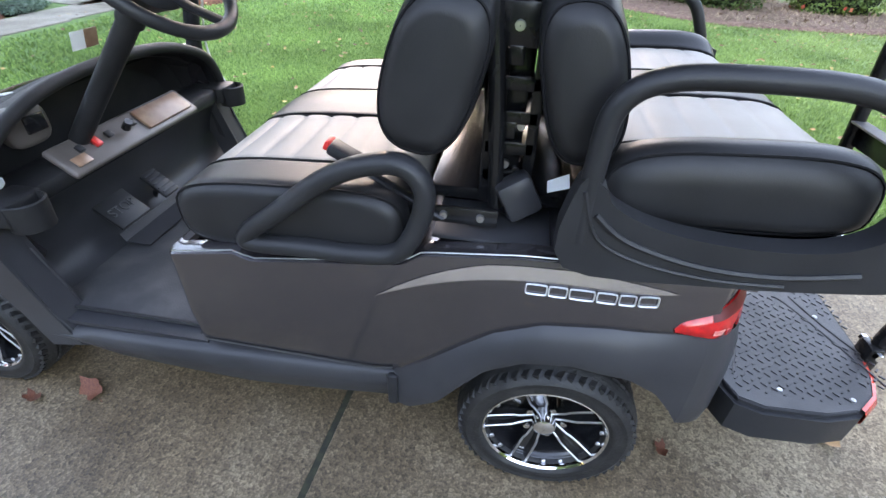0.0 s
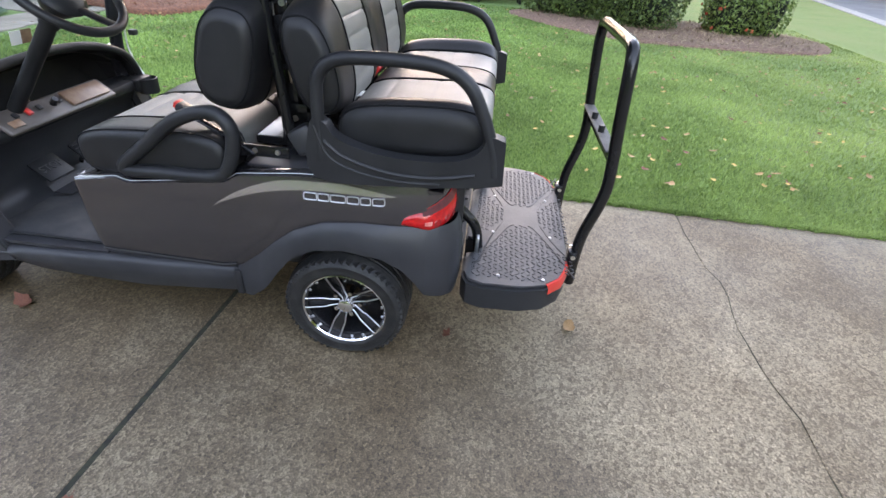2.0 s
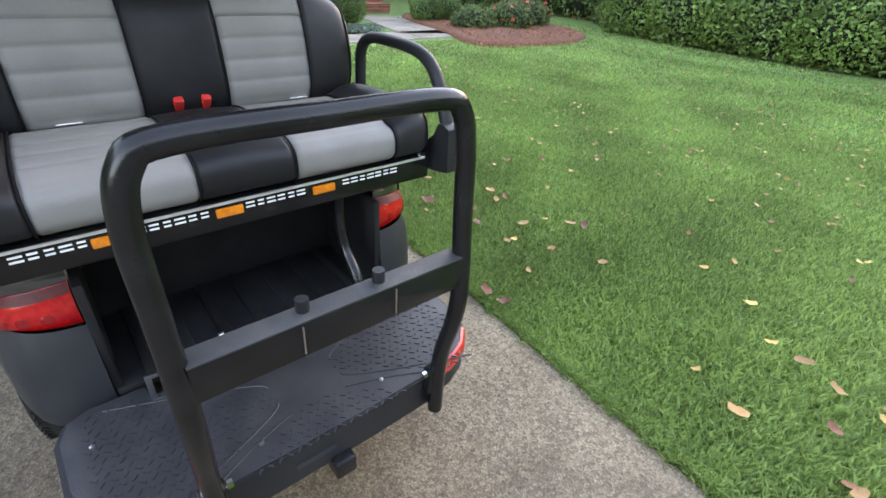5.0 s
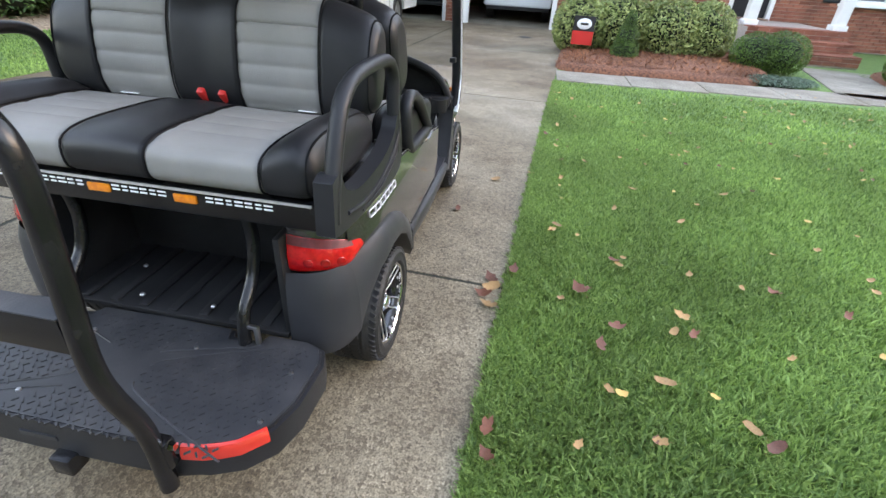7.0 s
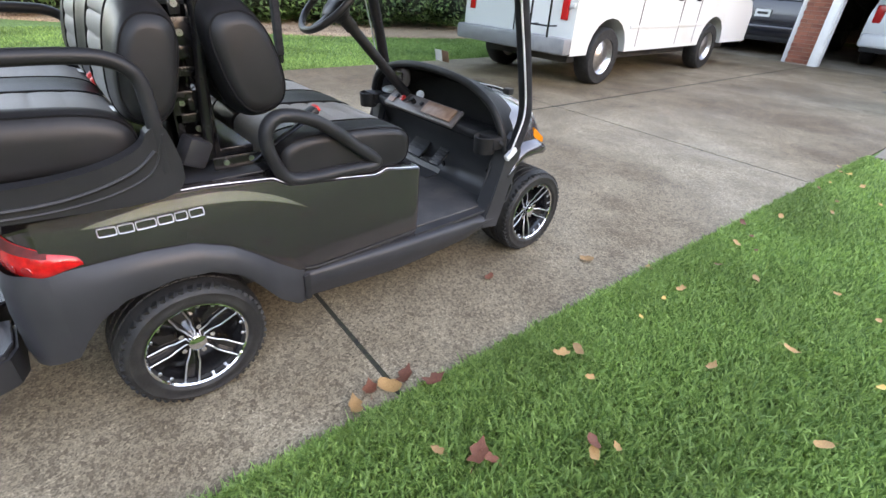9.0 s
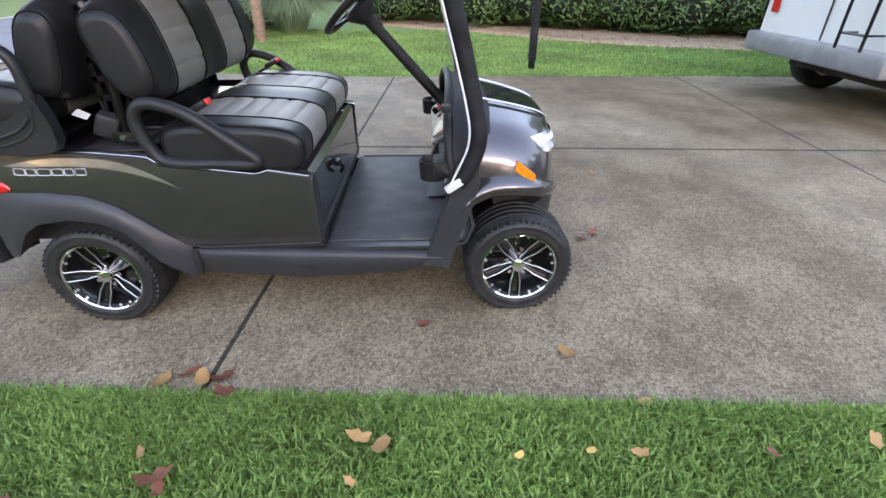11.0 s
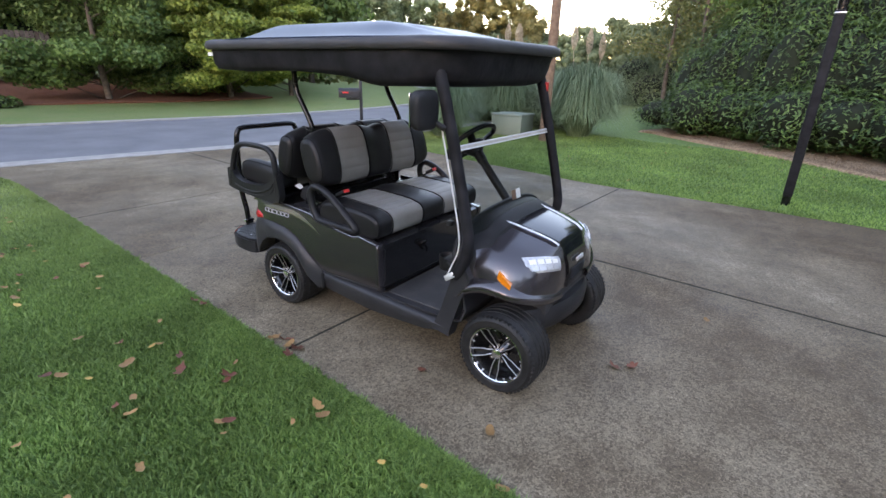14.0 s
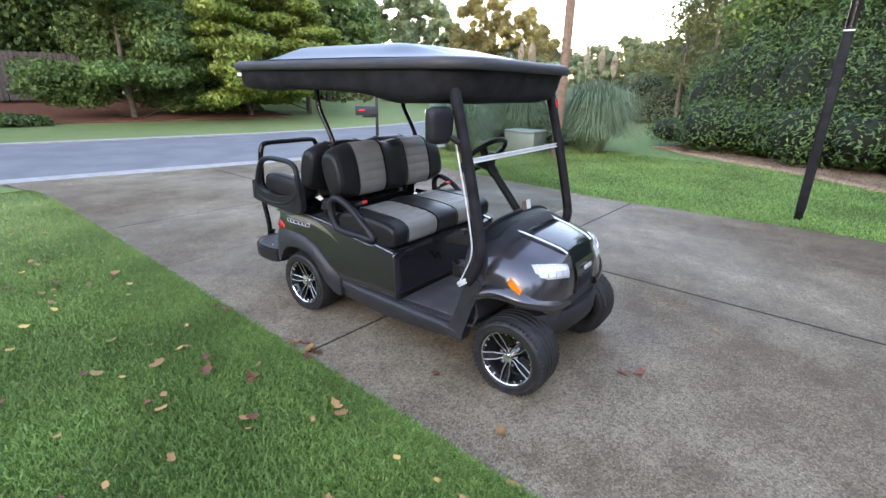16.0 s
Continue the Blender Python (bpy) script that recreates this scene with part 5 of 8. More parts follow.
def pampas(x, y, n, h, seed, plumes):
    t = thing("pampas_grass", x, y, 0, "arching grey-green pampas grass with cream plumes", "ornamental grass")
    gg = np.random.default_rng(seed)
    vs, fs = [], []
    for k in range(n):
        a = gg.uniform(0, math.tau)
        r0 = gg.uniform(0, 0.28)
        out_ = gg.uniform(0.08, 1.0) * h * 0.62
        hh = h * gg.uniform(0.35, 1.08) * (1.05 - 0.30 * out_ / h)
        base_ = np.array([r0 * math.cos(a), r0 * math.sin(a), 0])
        a += gg.normal(0, 0.25)
        d = np.array([math.cos(a), math.sin(a), 0]); sdir = np.array([-d[1], d[0], 0]) * gg.uniform(0.004, 0.0075)
        sag = gg.uniform(0.45, 0.9) - 0.25 * out_ / h
        q = [base_, base_ + d * out_ * 0.36 + [0, 0, hh * 0.62], base_ + d * out_ * 0.74 + [0, 0, hh * 0.90], base_ + d * out_ * 1.12 + [0, 0, hh * sag]]
        i = len(vs)
        for w_, c in zip((1.0, 1.0, 0.8, 0.2), q):
            vs += [c - sdir * w_, c + sdir * w_]
        fs += [(i, i + 1, i + 3, i + 2), (i + 2, i + 3, i + 5, i + 4), (i + 4, i + 5, i + 7, i + 6)]
    tagged(raw("blades", vs, fs, M["pampas"], t), kind="stuff")
    for k in range(plumes):
        a = gg.uniform(0, math.tau)
        o = np.array([0.35 * math.cos(a), 0.35 * math.sin(a), h * gg.uniform(1.0, 1.3)])
        m_ = 500
        zz = gg.random(m_)
        rad = 0.075 * np.sin(math.pi * np.clip(zz * 0.9 + 0.08, 0, 1))
        an = gg.uniform(0, math.tau, m_)
        pp = np.stack([o[0] + rad * np.cos(an), o[1] + rad * np.sin(an), o[2] + zz * 0.55], 1)
        dd = np.stack([np.cos(an), np.sin(an), np.full(m_, 0.3)], 1)
        pl = leaf_cloud("plume", pp, dd, 0.06, M["plume"], t, 0.4, 0.3)
        part("stalk", tube([(o[0] * 0.3, o[1] * 0.3, 0), tuple(o)], 0.008, 5, smooth=False), M["plume"], t)


pampas(-1.85, 9.9, 5200, 1.85, 71, 3)
pampas(-4.4, 10.6, 5200, 1.75, 72, 5)
pampas(-5.6, 11.4, 4200, 1.6, 73, 3)
pampas(-4.35, 7.45, 4800, 1.35, 74, 0)
shrub("loose_shrub", -3.5, 10.9, [(0, 0, 0.5, 0.7, 0.6, 0.7), (0.6, 0.3, 0.7, 0.6, 0.6, 0.8)], 5000, 0.10, M["hazy_leaf"], "loose grey-green shrub behind the utility box")

bp = thing("basketball_pole", 2.80, 5.13, 0, "black padded basketball pole with a blue net", "basketball hoop")
part("padding", box(0, 0, 1.20, 0.108, 0.108, 2.2, 0.025, 3), M["canvas"], bp, "black wrapped padding")
part("post", tube([(0, 0, -0.05), (0, 0, 3.2)], 0.05, 12, smooth=False), M["black_metal"], bp)
part("strap", box(0, 0, 2.26, 0.116, 0.116, 0.025, 0.008), M["steel"], bp)
part("arm", tube([(0, 0, 3.05), (-0.12, -0.45, 3.05)], 0.035, 8, smooth=False), M["black_metal"], bp)
part("rim", tube([(-0.17 + 0.225 * math.cos(a), -0.66 + 0.225 * math.sin(a), 3.02) for a in np.linspace(0, math.tau, 20)[:-1]], 0.01, 6, closed=True, step=1), M["red"], bp)
nb = bmesh.new()
for k in range(12):
    for sg in (1, -1):
        tube([(-0.17 + (0.225 - 0.09 * f) * math.cos(k * math.tau / 12 + sg * f * 0.9), -0.66 + (0.225 - 0.09 * f) * math.sin(k * math.tau / 12 + sg * f * 0.9), 3.01 - 0.42 * f) for f in (0, 0.33, 0.66, 1.0)], 0.005, 4, step=2, bm=nb)
part("net", nb, M["blue"], bp, "blue cord net")

fn = thing("wooden_fence", -24.2, 1.0, 0.70, "weathered brown board fence", "fence", kind="structure")
for k in range(70):
    part("board", box(0.02 * math.sin(k * 1.7) + 0.27 * (k * 0.145 - 6), -6.0 + k * 0.15, 0.95, 0.025, 0.138, 1.9 + 0.02 * math.sin(k * 2.3), 0.004, 1), M["fence"], fn)


# ---- fallen leaves ----
def leaf_shape(seed, lobes):
    g = random.Random(seed)
    n = 14
    rim = []
    for k in range(n):
        a = k * math.tau / n
        r = 0.5 * (0.62 + 0.38 * abs(math.cos(a)) ** 1.2) * (1 + (0.22 * math.cos(lobes * a) if lobes else 0)) * g.uniform(0.9, 1.08)
        x, y = r * math.cos(a), r * math.sin(a) * 0.8
        rim.append((x, y, 0.34 * (x * x + 1.6 * y * y) * 4 * g.uniform(0.6, 1.2) * 0.5 + 0.03 * g.uniform(-1, 1)))
    b = bmesh.new()
    c0, c1 = b.verts.new((0.18, 0, 0.01)), b.verts.new((-0.18, 0, 0.012))
    vs_ = [b.verts.new(p) for p in rim]
    for k in range(n):
        a = (k + 0.5) * math.tau / n
        b.faces.new((c0 if math.cos(a) > 0 else c1, vs_[k], vs_[(k + 1) % n]))
    t0 = b.verts.new((-0.75, 0.03, 0.05)); t1 = b.verts.new((-0.75, 0.0, 0.05))
    b.faces.new((vs_[7], t0, t1))
    bmesh.ops.holes_fill(b, edges=b.edges, sides=4)
    me = bpy.data.meshes.new("leaf_blade")
    b.to_mesh(me)
    b.free()
    return me


LEAVES = []
for k, m_ in enumerate(("dry1", "dry2", "dry3", "dry1", "dry2")):
    me = leaf_shape(80 + k, (0, 5, 0, 5, 0)[k])
    finish(me, M[m_], 180)
    LEAVES.append(me)
LABEL = ("curled tan dead leaf on the ground", "dark red dead leaf on the ground", "yellow fallen leaf on the ground", "pale brown lobed dead leaf", "dark curled dead leaf on the ground")
gl = random.Random(77)


def drop(x, y, kind, size, z):
    ob = new("fallen_leaf", LEAVES[kind])
    ob.matrix_world = pose(x, y, z, gl.uniform(-14, 14), gl.uniform(-14, 14), gl.uniform(0, 360)) @ Matrix.Scale(size, 4)
    return tagged(ob, LABEL[kind], "leaf", "fallen leaves")


for x, y, kind, size in ((-0.85, 0.26, 0, 0.11), (1.09, -1.24, 3, 0.10), (1.16, -1.27, 0, 0.09), (1.82, -0.855, 0, 0.10), (0.44, -0.93, 1, 0.11), (0.50, -0.955, 0, 0.12), (0.57, -0.95, 1, 0.11), (0.36, -0.96, 3, 0.10),
                         (0.45, -1.79, 3, 0.09), (2.20, 0.08, 1, 0.10), (2.12, 0.02, 1, 0.09), (2.46, 0.95, 0, 0.07), (0.54, -1.36, 1, 0.12), (-1.09, -1.97, 2, 0.09), (-1.32, -1.26, 0, 0.10), (-1.38, -1.75, 0, 0.09), (-1.83, -1.86, 0, 0.07),
                         (-1.68, -1.24, 0, 0.09), (1.86, -1.79, 3, 0.08), (0.75, -2.28, 1, 0.10), (0.30, -1.49, 1, 0.11), (0.17, -1.42, 1, 0.09), (2.31, -1.50, 0, 0.09), (-0.13, -1.88, 0, 0.09), (-0.19, -1.93, 4, 0.09), (0.89, -2.79, 0, 0.07), (-2.20, -1.96, 3, 0.08), (-2.51, -1.60, 0, 0.09), (1.37, 0.50, 1, 0.12), (1.52, 0.56, 1, 0.08), (-0.35, 0.39, 1, 0.07),
                         (0.03, 1.28, 2, 0.09), (0.60, 1.22, 1, 0.07), (0.62, -1.05, 1, 0.10), (-0.32, -1.02, 1, 0.09), (-0.42, -1.03, 1, 0.08), (0.02, -1.63, 0, 0.11), (2.02, -1.10, 0, 0.08), (2.95, -1.20, 4, 0.07), (1.28, -0.67, 4, 0.07), (0.85, -1.55, 4, 0.08)):
    on_drive = y > edge_right(x) - 0.055 * x - 0.01
    drop(x, y, kind, size * 0.78, 0.008 if on_drive else 0.042)
for k in range(225):
    x, y = gl.uniform(-4.5, 5.0), -1.25 - 3.2 * gl.random() ** 1.2
    drop(x, y, gl.choice((0, 0, 3, 3, 3, 4, 1, 2, 2)), gl.uniform(0.034, 0.062), 0.036)
for k in range(30):
    drop(gl.uniform(-3, 6), 4.9 + 3 * gl.random(), gl.choice((0, 3, 4, 4, 2)), gl.uniform(0.035, 0.06), 0.036)


def litter(name, count, place, kinds, seed):
    """Far fallen leaves, joined: small folded pointed blades lying in the grass."""
    g = random.Random(seed)
    vs, fs = [], []
    for k in range(count):
        x, y = place(g)
        m = pose(x, y, 0.034, g.uniform(-20, 20), g.uniform(-20, 20), g.uniform(0, 360)) @ Matrix.Scale(g.uniform(0.034, 0.066), 4)
        n = len(vs)
        vs += [m @ Vector(p) for p in ((-0.5, 0, 0), (-0.12, 0.30, 0.13), (0.25, 0.24, 0.12), (0.52, 0, 0.03), (0.22, -0.26, 0.14), (-0.15, -0.28, 0.10), (0.02, 0, 0))]
        fs += [(n + a, n + a + 1, n + 6) for a in range(5)] + [(n + 5, n, n + 6)]
    tagged(raw(name, vs, fs, M[kinds], None), "small dry leaves scattered over the lawn", "leaves", kind="stuff")


litter("leaf_litter", 430, lambda g: (g.uniform(-6, 6), -3.6 - 6.2 * g.random()), "dry1", 5)
litter("leaf_litter", 300, lambda g: (g.uniform(-6, 6), -3.6 - 6.2 * g.random()), "dry3", 6)
litter("leaf_litter", 170, lambda g: (g.uniform(-6, 6), -3.6 - 6.2 * g.random()), "dry2", 7)
litter("leaf_litter", 50, lambda g: (g.uniform(-4, 8), 5.0 + 5.0 * g.random()), "dry1", 8)


# ---- golf cart: rear axle at the origin, x forwards, y to its left ----
cart = thing("golf_cart", 0, -0.035, 0, "dark grey four-seat golf cart with black and grey vinyl seats", "golf cart")
WR = 0.209      # axle height: the tyres stand a little flattened


def cart_wheel(x, y, s, spin):
    """Low-profile tyre on a chrome and black alloy rim; s: which side is outside, spin: how far it has rolled."""
    w = new("wheel")
    w.parent = cart
    w.location = (x, y, WR)
    to = lambda c, d, a: (c, a * s, d)
    h = 0.108
    prof = [(0.140, -h * 0.88), (0.160, -h), (0.192, -h * 1.02), (0.208, -h * 0.90), (0.217, -h * 0.66)]
    for a in (-0.50, -0.17, 0.17, 0.50):      # grooves running round the tread
        prof += [(0.2215, h * (a - 0.07)), (0.2170, h * (a - 0.05)), (0.2170, h * (a + 0.05)), (0.2215, h * (a + 0.07))]
    prof += [(0.217, h * 0.66), (0.208, h * 0.90), (0.199, h * 0.985), (0.192, h * 1.02), (0.187, h * 1.0), (0.170, h * 1.0), (0.164, h * 1.015), (0.158, h * 0.99), (0.150, h * 0.90), (0.140, h * 0.80)]
    tyre = lathe(prof, 72, to)
    for v in tyre.verts:
        v.co.z = max(v.co.z, -WR)
    part("tyre", tyre, M["rubber"], w, sharp=50)
    spots = []
    for k in range(52):
        t = k * math.tau / 52
        for a0, lean in ((-0.78, 24), (0.78, -24), (-0.335, -32), (0.335, 32), (0.0, 20)):
            c, d = math.cos(t + 0.04 * a0), math.sin(t + 0.04 * a0)
            r = 0.2080 if abs(a0) > 0.6 else 0.2166
            if d * (r + 0.006) > -WR + 0.004:
                spots.append((Matrix.Translation((c * r, s * h * a0, d * r)) @ Matrix.Rotation(-t, 4, "Y") @ Matrix.Rotation(radians(lean), 4, "X"), (0.0105, 0.036 if abs(a0) > 0.6 else 0.026, 0.013)))
    tagged(many_boxes("tread_pattern", spots, M["rubber"], w), kind="stuff")
    barrel = lathe([(0.146, h * 0.80), (0.138, h * 0.70), (0.134, -h * 0.6), (0.05, -h * 0.5), (0.05, h * 0.10), (0.122, h * 0.02), (0.132, h * 0.55), (0.142, h * 0.76)], 56, to)
    part("barrel", barrel, M["rim_black"], w, "gloss black wheel well")
    rim = lathe([(0.152, h * 0.86), (0.152, h * 0.945), (0.149, h * 0.955), (0.1445, h * 0.91), (0.1435, h * 0.74), (0.147, h * 0.74)], 72, to)
    part("rim", rim, M["chrome"], w, "thin chrome rim lip", 35)
    hub_ = lathe([(0.002, h * 0.84), (0.017, h * 0.84), (0.0265, h * 0.79), (0.0295, h * 0.70), (0.031, h * 0.30), (0.002, h * 0.30)], 28, to, closed=False)
    part("hub_cap", hub_, M["chrome"], w, "chrome hub cap", 35)

    def rail(t, pts, r, ry, bm_):
        m = Matrix.Rotation(-t, 4, "Y")
        tube([m @ Vector((u, s * h * dep, v)) for u, v, dep in pts], r, 6, step=3, ry=ry, up=(0, 1, 0), bm=bm_)
    for k in range(5):
        t = k * math.tau / 5 + spin
        web, edge = bmesh.new(), bmesh.new()
        for e in (-1, 1):
            way = [(0.026, e * 0.011, 0.50), (0.046, e * 0.0125, 0.56), (0.064, e * 0.015, 0.62), (0.080, e * 0.0195, 0.66), (0.110, e * 0.0205, 0.73), (0.146, e * 0.021, 0.82)]
            rail(t, [(u, v - e * 0.002, q - 0.07) for u, v, q in way], 0.0050, 0.010, web)
            rail(t, [(u, v, q + 0.03) for u, v, q in way], 0.0027, 0.0023, edge)
        loft([[Matrix.Rotation(-t, 4, "Y") @ Vector((u, s * h * q, v * f)) for f in (-1, 0, 1)] for u, v, q in ((0.03, 0.009, 0.42), (0.07, 0.013, 0.50), (0.11, 0.018, 0.60), (0.143, 0.019, 0.66))], thick=0.006, bm=web)
        spoke = part("spoke", web, M["rim_black"], w, "gloss black forked spoke", sharp=60)
        part("spoke_edge", edge, M["steel"], spoke, "machined bright spoke edges", 60)
        tb = t + math.pi / 5
        part("wheel_nut", lathe([(0.002, h * 0.62), (0.008, h * 0.62), (0.0095, h * 0.55), (0.0095, h * 0.2), (0.002, h * 0.2)], 10, lambda c, d, a: (c + 0.049 * math.cos(tb), a * s, d + 0.049 * math.sin(tb)), closed=False), M["chrome"], w)
        for e in (-0.16, 0.16):      # bright tabs on the inner edge of the lip
            m = Matrix.Rotation(-(tb + e), 4, "Y")
            part("rim_tab", box(*(m @ Vector((0.139, s * h * 0.80, 0))), 0.013, 0.006, 0.011, 0.002, 1, turn=m), M["steel"], w)
    return w


for x, y, spin in ((0.016, 0.474, 0.33), (1.67, 0.440, 0.06)):
    for s in (1, -1):
        cart_wheel(x, s * y, s, math.pi * 1.5 + s * spin)


# chassis
bm = box(0.86, 0, 0.235, 1.7, 0.62, 0.09, 0.01)
box(0.0, 0, 0.23, 0.10, 0.80, 0.10, 0.02, bm=bm)
box(1.67, 0, 0.22, 0.06, 0.78, 0.06, 0.01, bm=bm)
box(0.42, 0, 0.44, 0.88, 0.8, 0.34, 0.02, bm=bm)
part("chassis", bm, M["dark_in"], cart)


def side_y(x, z):
    """Half width of the body side at x, z."""
    y = 0.562 - 0.55 * max(0, z - 0.60) ** 2 * 8 * 0.25 - 0.10 * max(0, 0.45 - z) ** 1
    if x < -0.05:
        y -= 0.30 * (-0.05 - x) ** 1.5
    return y


def top_z(x):
    """Upper edge of the side panel."""
    pts = [(-0.36, 0.685), (-0.24, 0.700), (-0.05, 0.712), (0.13, 0.708), (0.33, 0.690), (0.37, 0.664), (0.55, 0.644), (0.70, 0.626), (0.74, 0.640), (0.92, 0.612)]
    return float(np.interp(x, [p[0] for p in pts], [p[1] for p in pts]))


def arch_z(x):
    """Line between the painted panel and the fender flare."""
    pts = [(-0.36, 0.552), (-0.20, 0.566), (-0.06, 0.572), (0.07, 0.557), (0.17, 0.515), (0.24, 0.462), (0.31, 0.398), (0.38, 0.345), (0.44, 0.330), (0.92, 0.345)]
    return float(np.interp(x, [p[0] for p in pts], [p[1] for p in pts]))


def wheel_z(x):
    """Inner lip of the fender flare."""
    pts = [(-0.27, 0.30), (-0.235, 0.355), (-0.19, 0.412), (-0.12, 0.455), (0.0, 0.475), (0.10, 0.463), (0.18, 0.42), (0.235, 0.352), (0.29, 0.275), (0.36, 0.21)]
    return float(np.interp(x, [p[0] for p in pts], [p[1] for p in pts]))


for s in (1, -1):
    # painted side panel, front edge turned in round the seat box
    secs = []
    for x in np.linspace(-0.262, 0.885, 64):
        za, zb = arch_z(x), top_z(x)
        secs.append([Vector((x, s * (side_y(x, za) - 0.012), za - 0.02))] + [Vector((x, s * side_y(x, za + (zb - za) * k), za + (zb - za) * k)) for k in np.linspace(0, 1, 9)]
                    + [Vector((x, s * (side_y(x, zb) - 0.012), zb + 0.006)), Vector((x, s * (side_y(x, zb) - 0.05), zb + 0.004))])
    last = secs[-1]
    for dx, dy in ((0.008, 0.004), (0.012, 0.015), (0.013, 0.05)):
        secs.append([p + Vector((dx, -s * dy, 0)) for p in last])
    panel = part("side_panel", loft(secs), M["paint"], cart, "dark graphite metallic side panel", 50)
    # silver edge along the top
    part("trim", tube([(x, s * (side_y(x, top_z(x)) - 0.004), top_z(x) + 0.007) for x in np.linspace(-0.10, 0.885, 42)], 0.0016, 6, smooth=False), M["steel"], panel)
    # curved silver graphic
    cr = []
    for k in np.linspace(0, 1, 24):
        x = -0.17 + 0.60 * k
        zc = 0.668 + 0.030 * math.sin(k * 2.2) - 0.115 * k ** 3.2
        t = 0.017 * math.sin(math.pi * min(1, k * 1.02)) ** 0.7
        cr.append([Vector((x, s * (side_y(x, z) + 0.0025), z)) for z in (zc - t, zc, min(zc + t, top_z(x) - 0.012))])
    part("graphic", loft(cr), M["swoosh"], panel, "silver swoosh graphic", 180)
    # badge: six plain silver outlines
    for k, wd in enumerate((0.040, 0.034, 0.046, 0.036, 0.030, 0.036)):
        x = (0.110, 0.068, 0.022, -0.025, -0.064, -0.104)[k] if s > 0 else (-0.128, -0.086, -0.040, 0.007, 0.046, 0.086)[k]
        x -= s * 0.011
        hw, hh = wd / 2, 0.0108
        ring = [(-hw, -hh), (hw, -hh), (hw, hh), (-hw, hh)]
        pts = []
        for (a, c), (a2, c2) in zip(ring, ring[1:] + ring[:1]):
            for t in (0.14, 0.86):
                pts.append((a + (a2 - a) * t, c + (c2 - c) * t))
        zc = 0.650
        part("badge_shape", tube([(x + a, s * (side_y(x + a, zc + c) + 0.003), zc + c) for a, c in pts], 0.0026, 6, closed=True, step=3, ry=0.0016), M["decal"], panel)
    # seam along the foot of the panel
    part("seam", tube([(x, s * (side_y(x, 0.36) + 0.001), arch_z(x) + 0.006) for x in np.linspace(0.40, 0.885, 20)], 0.0025, 6, smooth=False), M["ink"], panel)

    # fender flare with rolled lip, running round the rear corner
    secs = []
    for x in np.linspace(-0.265, 0.395, 48):
        za, zw = arch_z(x) + 0.004, wheel_z(x)
        y0, f = side_y(x, za), 0.030 * min(1, max(0, (0.40 - x) / 0.12))
        secs.append([Vector((x, s * (y0 - 0.004), za)), Vector((x, s * (y0 + f * 0.45), za - (za - zw) * 0.15)), Vector((x, s * (y0 + f * 0.85), za - (za - zw) * 0.45)),
                     Vector((x, s * (y0 + f), za - (za - zw) * 0.85)), Vector((x, s * (y0 + f - 0.004), zw)), Vector((x, s * (y0 + f - 0.022), zw + 0.004)), Vector((x, s * (y0 - 0.10), zw + 0.02))])
    flare = loft(secs)
    # rear quarter: sweeps from the flare round to the bag well
    x0 = -0.265
    plan = smooth_path([(x0, side_y(x0, 0.555), 0), (-0.306, 0.515, 0), (-0.336, 0.484, 0), (-0.354, 0.440, 0), (-0.360, 0.384, 0)], False, 5)
    quart = []
    n_ = len(plan) - 1
    for k, p in enumerate(plan):
        u = k / n_
        q0, q1_ = plan[max(k - 1, 0)], plan[min(k + 1, n_)]
        tg = (q1_ - q0).normalized()
        o = Vector((tg.y, -tg.x * 1.0, 0))
        o = Vector((0, 1, 0)).lerp(Vector((-abs(o.x), abs(o.y), 0)), min(1, u * 2.5)).normalized()
        za, zw = arch_z(x0) + 0.004 - 0.010 * u, wheel_z(x0) - 0.035 * math.sin(math.pi * min(1, u * 1.25) * 0.5) + 0.04 * max(0, u - 0.6)
        f = 0.030 - 0.012 * u
        deep = 0.10 - 0.07 * u
        quart.append([Vector((p.x + o.x * k2, s * (p.y + o.y * k2), z2)) for k2, z2 in (
            (-0.004, za), (f * 0.45, za - (za - zw) * 0.15), (f * 0.85, za - (za - zw) * 0.45), (f * (1 - 0.1 * u), za - (za - zw) * 0.85), (f * (1 - 0.25 * u) - 0.004, zw), (f * (1 - 0.3 * u) - 0.022, zw + 0.004), (-deep, zw + 0.02))])
    loft(quart, bm=flare)
    inner = quart[-1]
    loft([inner, [p + Vector((0.30, 0, 0)) for p in inner]], bm=flare)
    part("fender", flare, M["plastic_grey"], cart, "matt dark plastic wheel arch", 50)
    # tail lamp wrapped round the corner
    lpath = smooth_path([(-0.185, side_y(-0.185, 0.57) - 0.001, 0), (-0.240, side_y(-0.24, 0.57) + 0.001, 0), (-0.272, 0.523, 0), (-0.304, 0.488, 0), (-0.326, 0.440, 0), (-0.334, 0.388, 0)], False, 5)
    lamp = []
    n_ = len(lpath) - 1
    for k, p in enumerate(lpath):
        u = k / n_
        tg = (lpath[min(k + 1, n_)] - lpath[max(k - 1, 0)]).normalized()
        o = Vector((-abs(tg.y), abs(tg.x), 0))
        rise = min(1.0, max(0.0, (-0.185 - p.x) / 0.078))
        lo, hi = 0.574 - 0.026 * min(1.0, u / 0.4), 0.582 + 0.080 * u ** 0.5
        bulge = 0.004 + 0.014 * math.sin(math.pi * min(1, 0.05 + u * 0.75))
        lean_ = -0.004 * rise
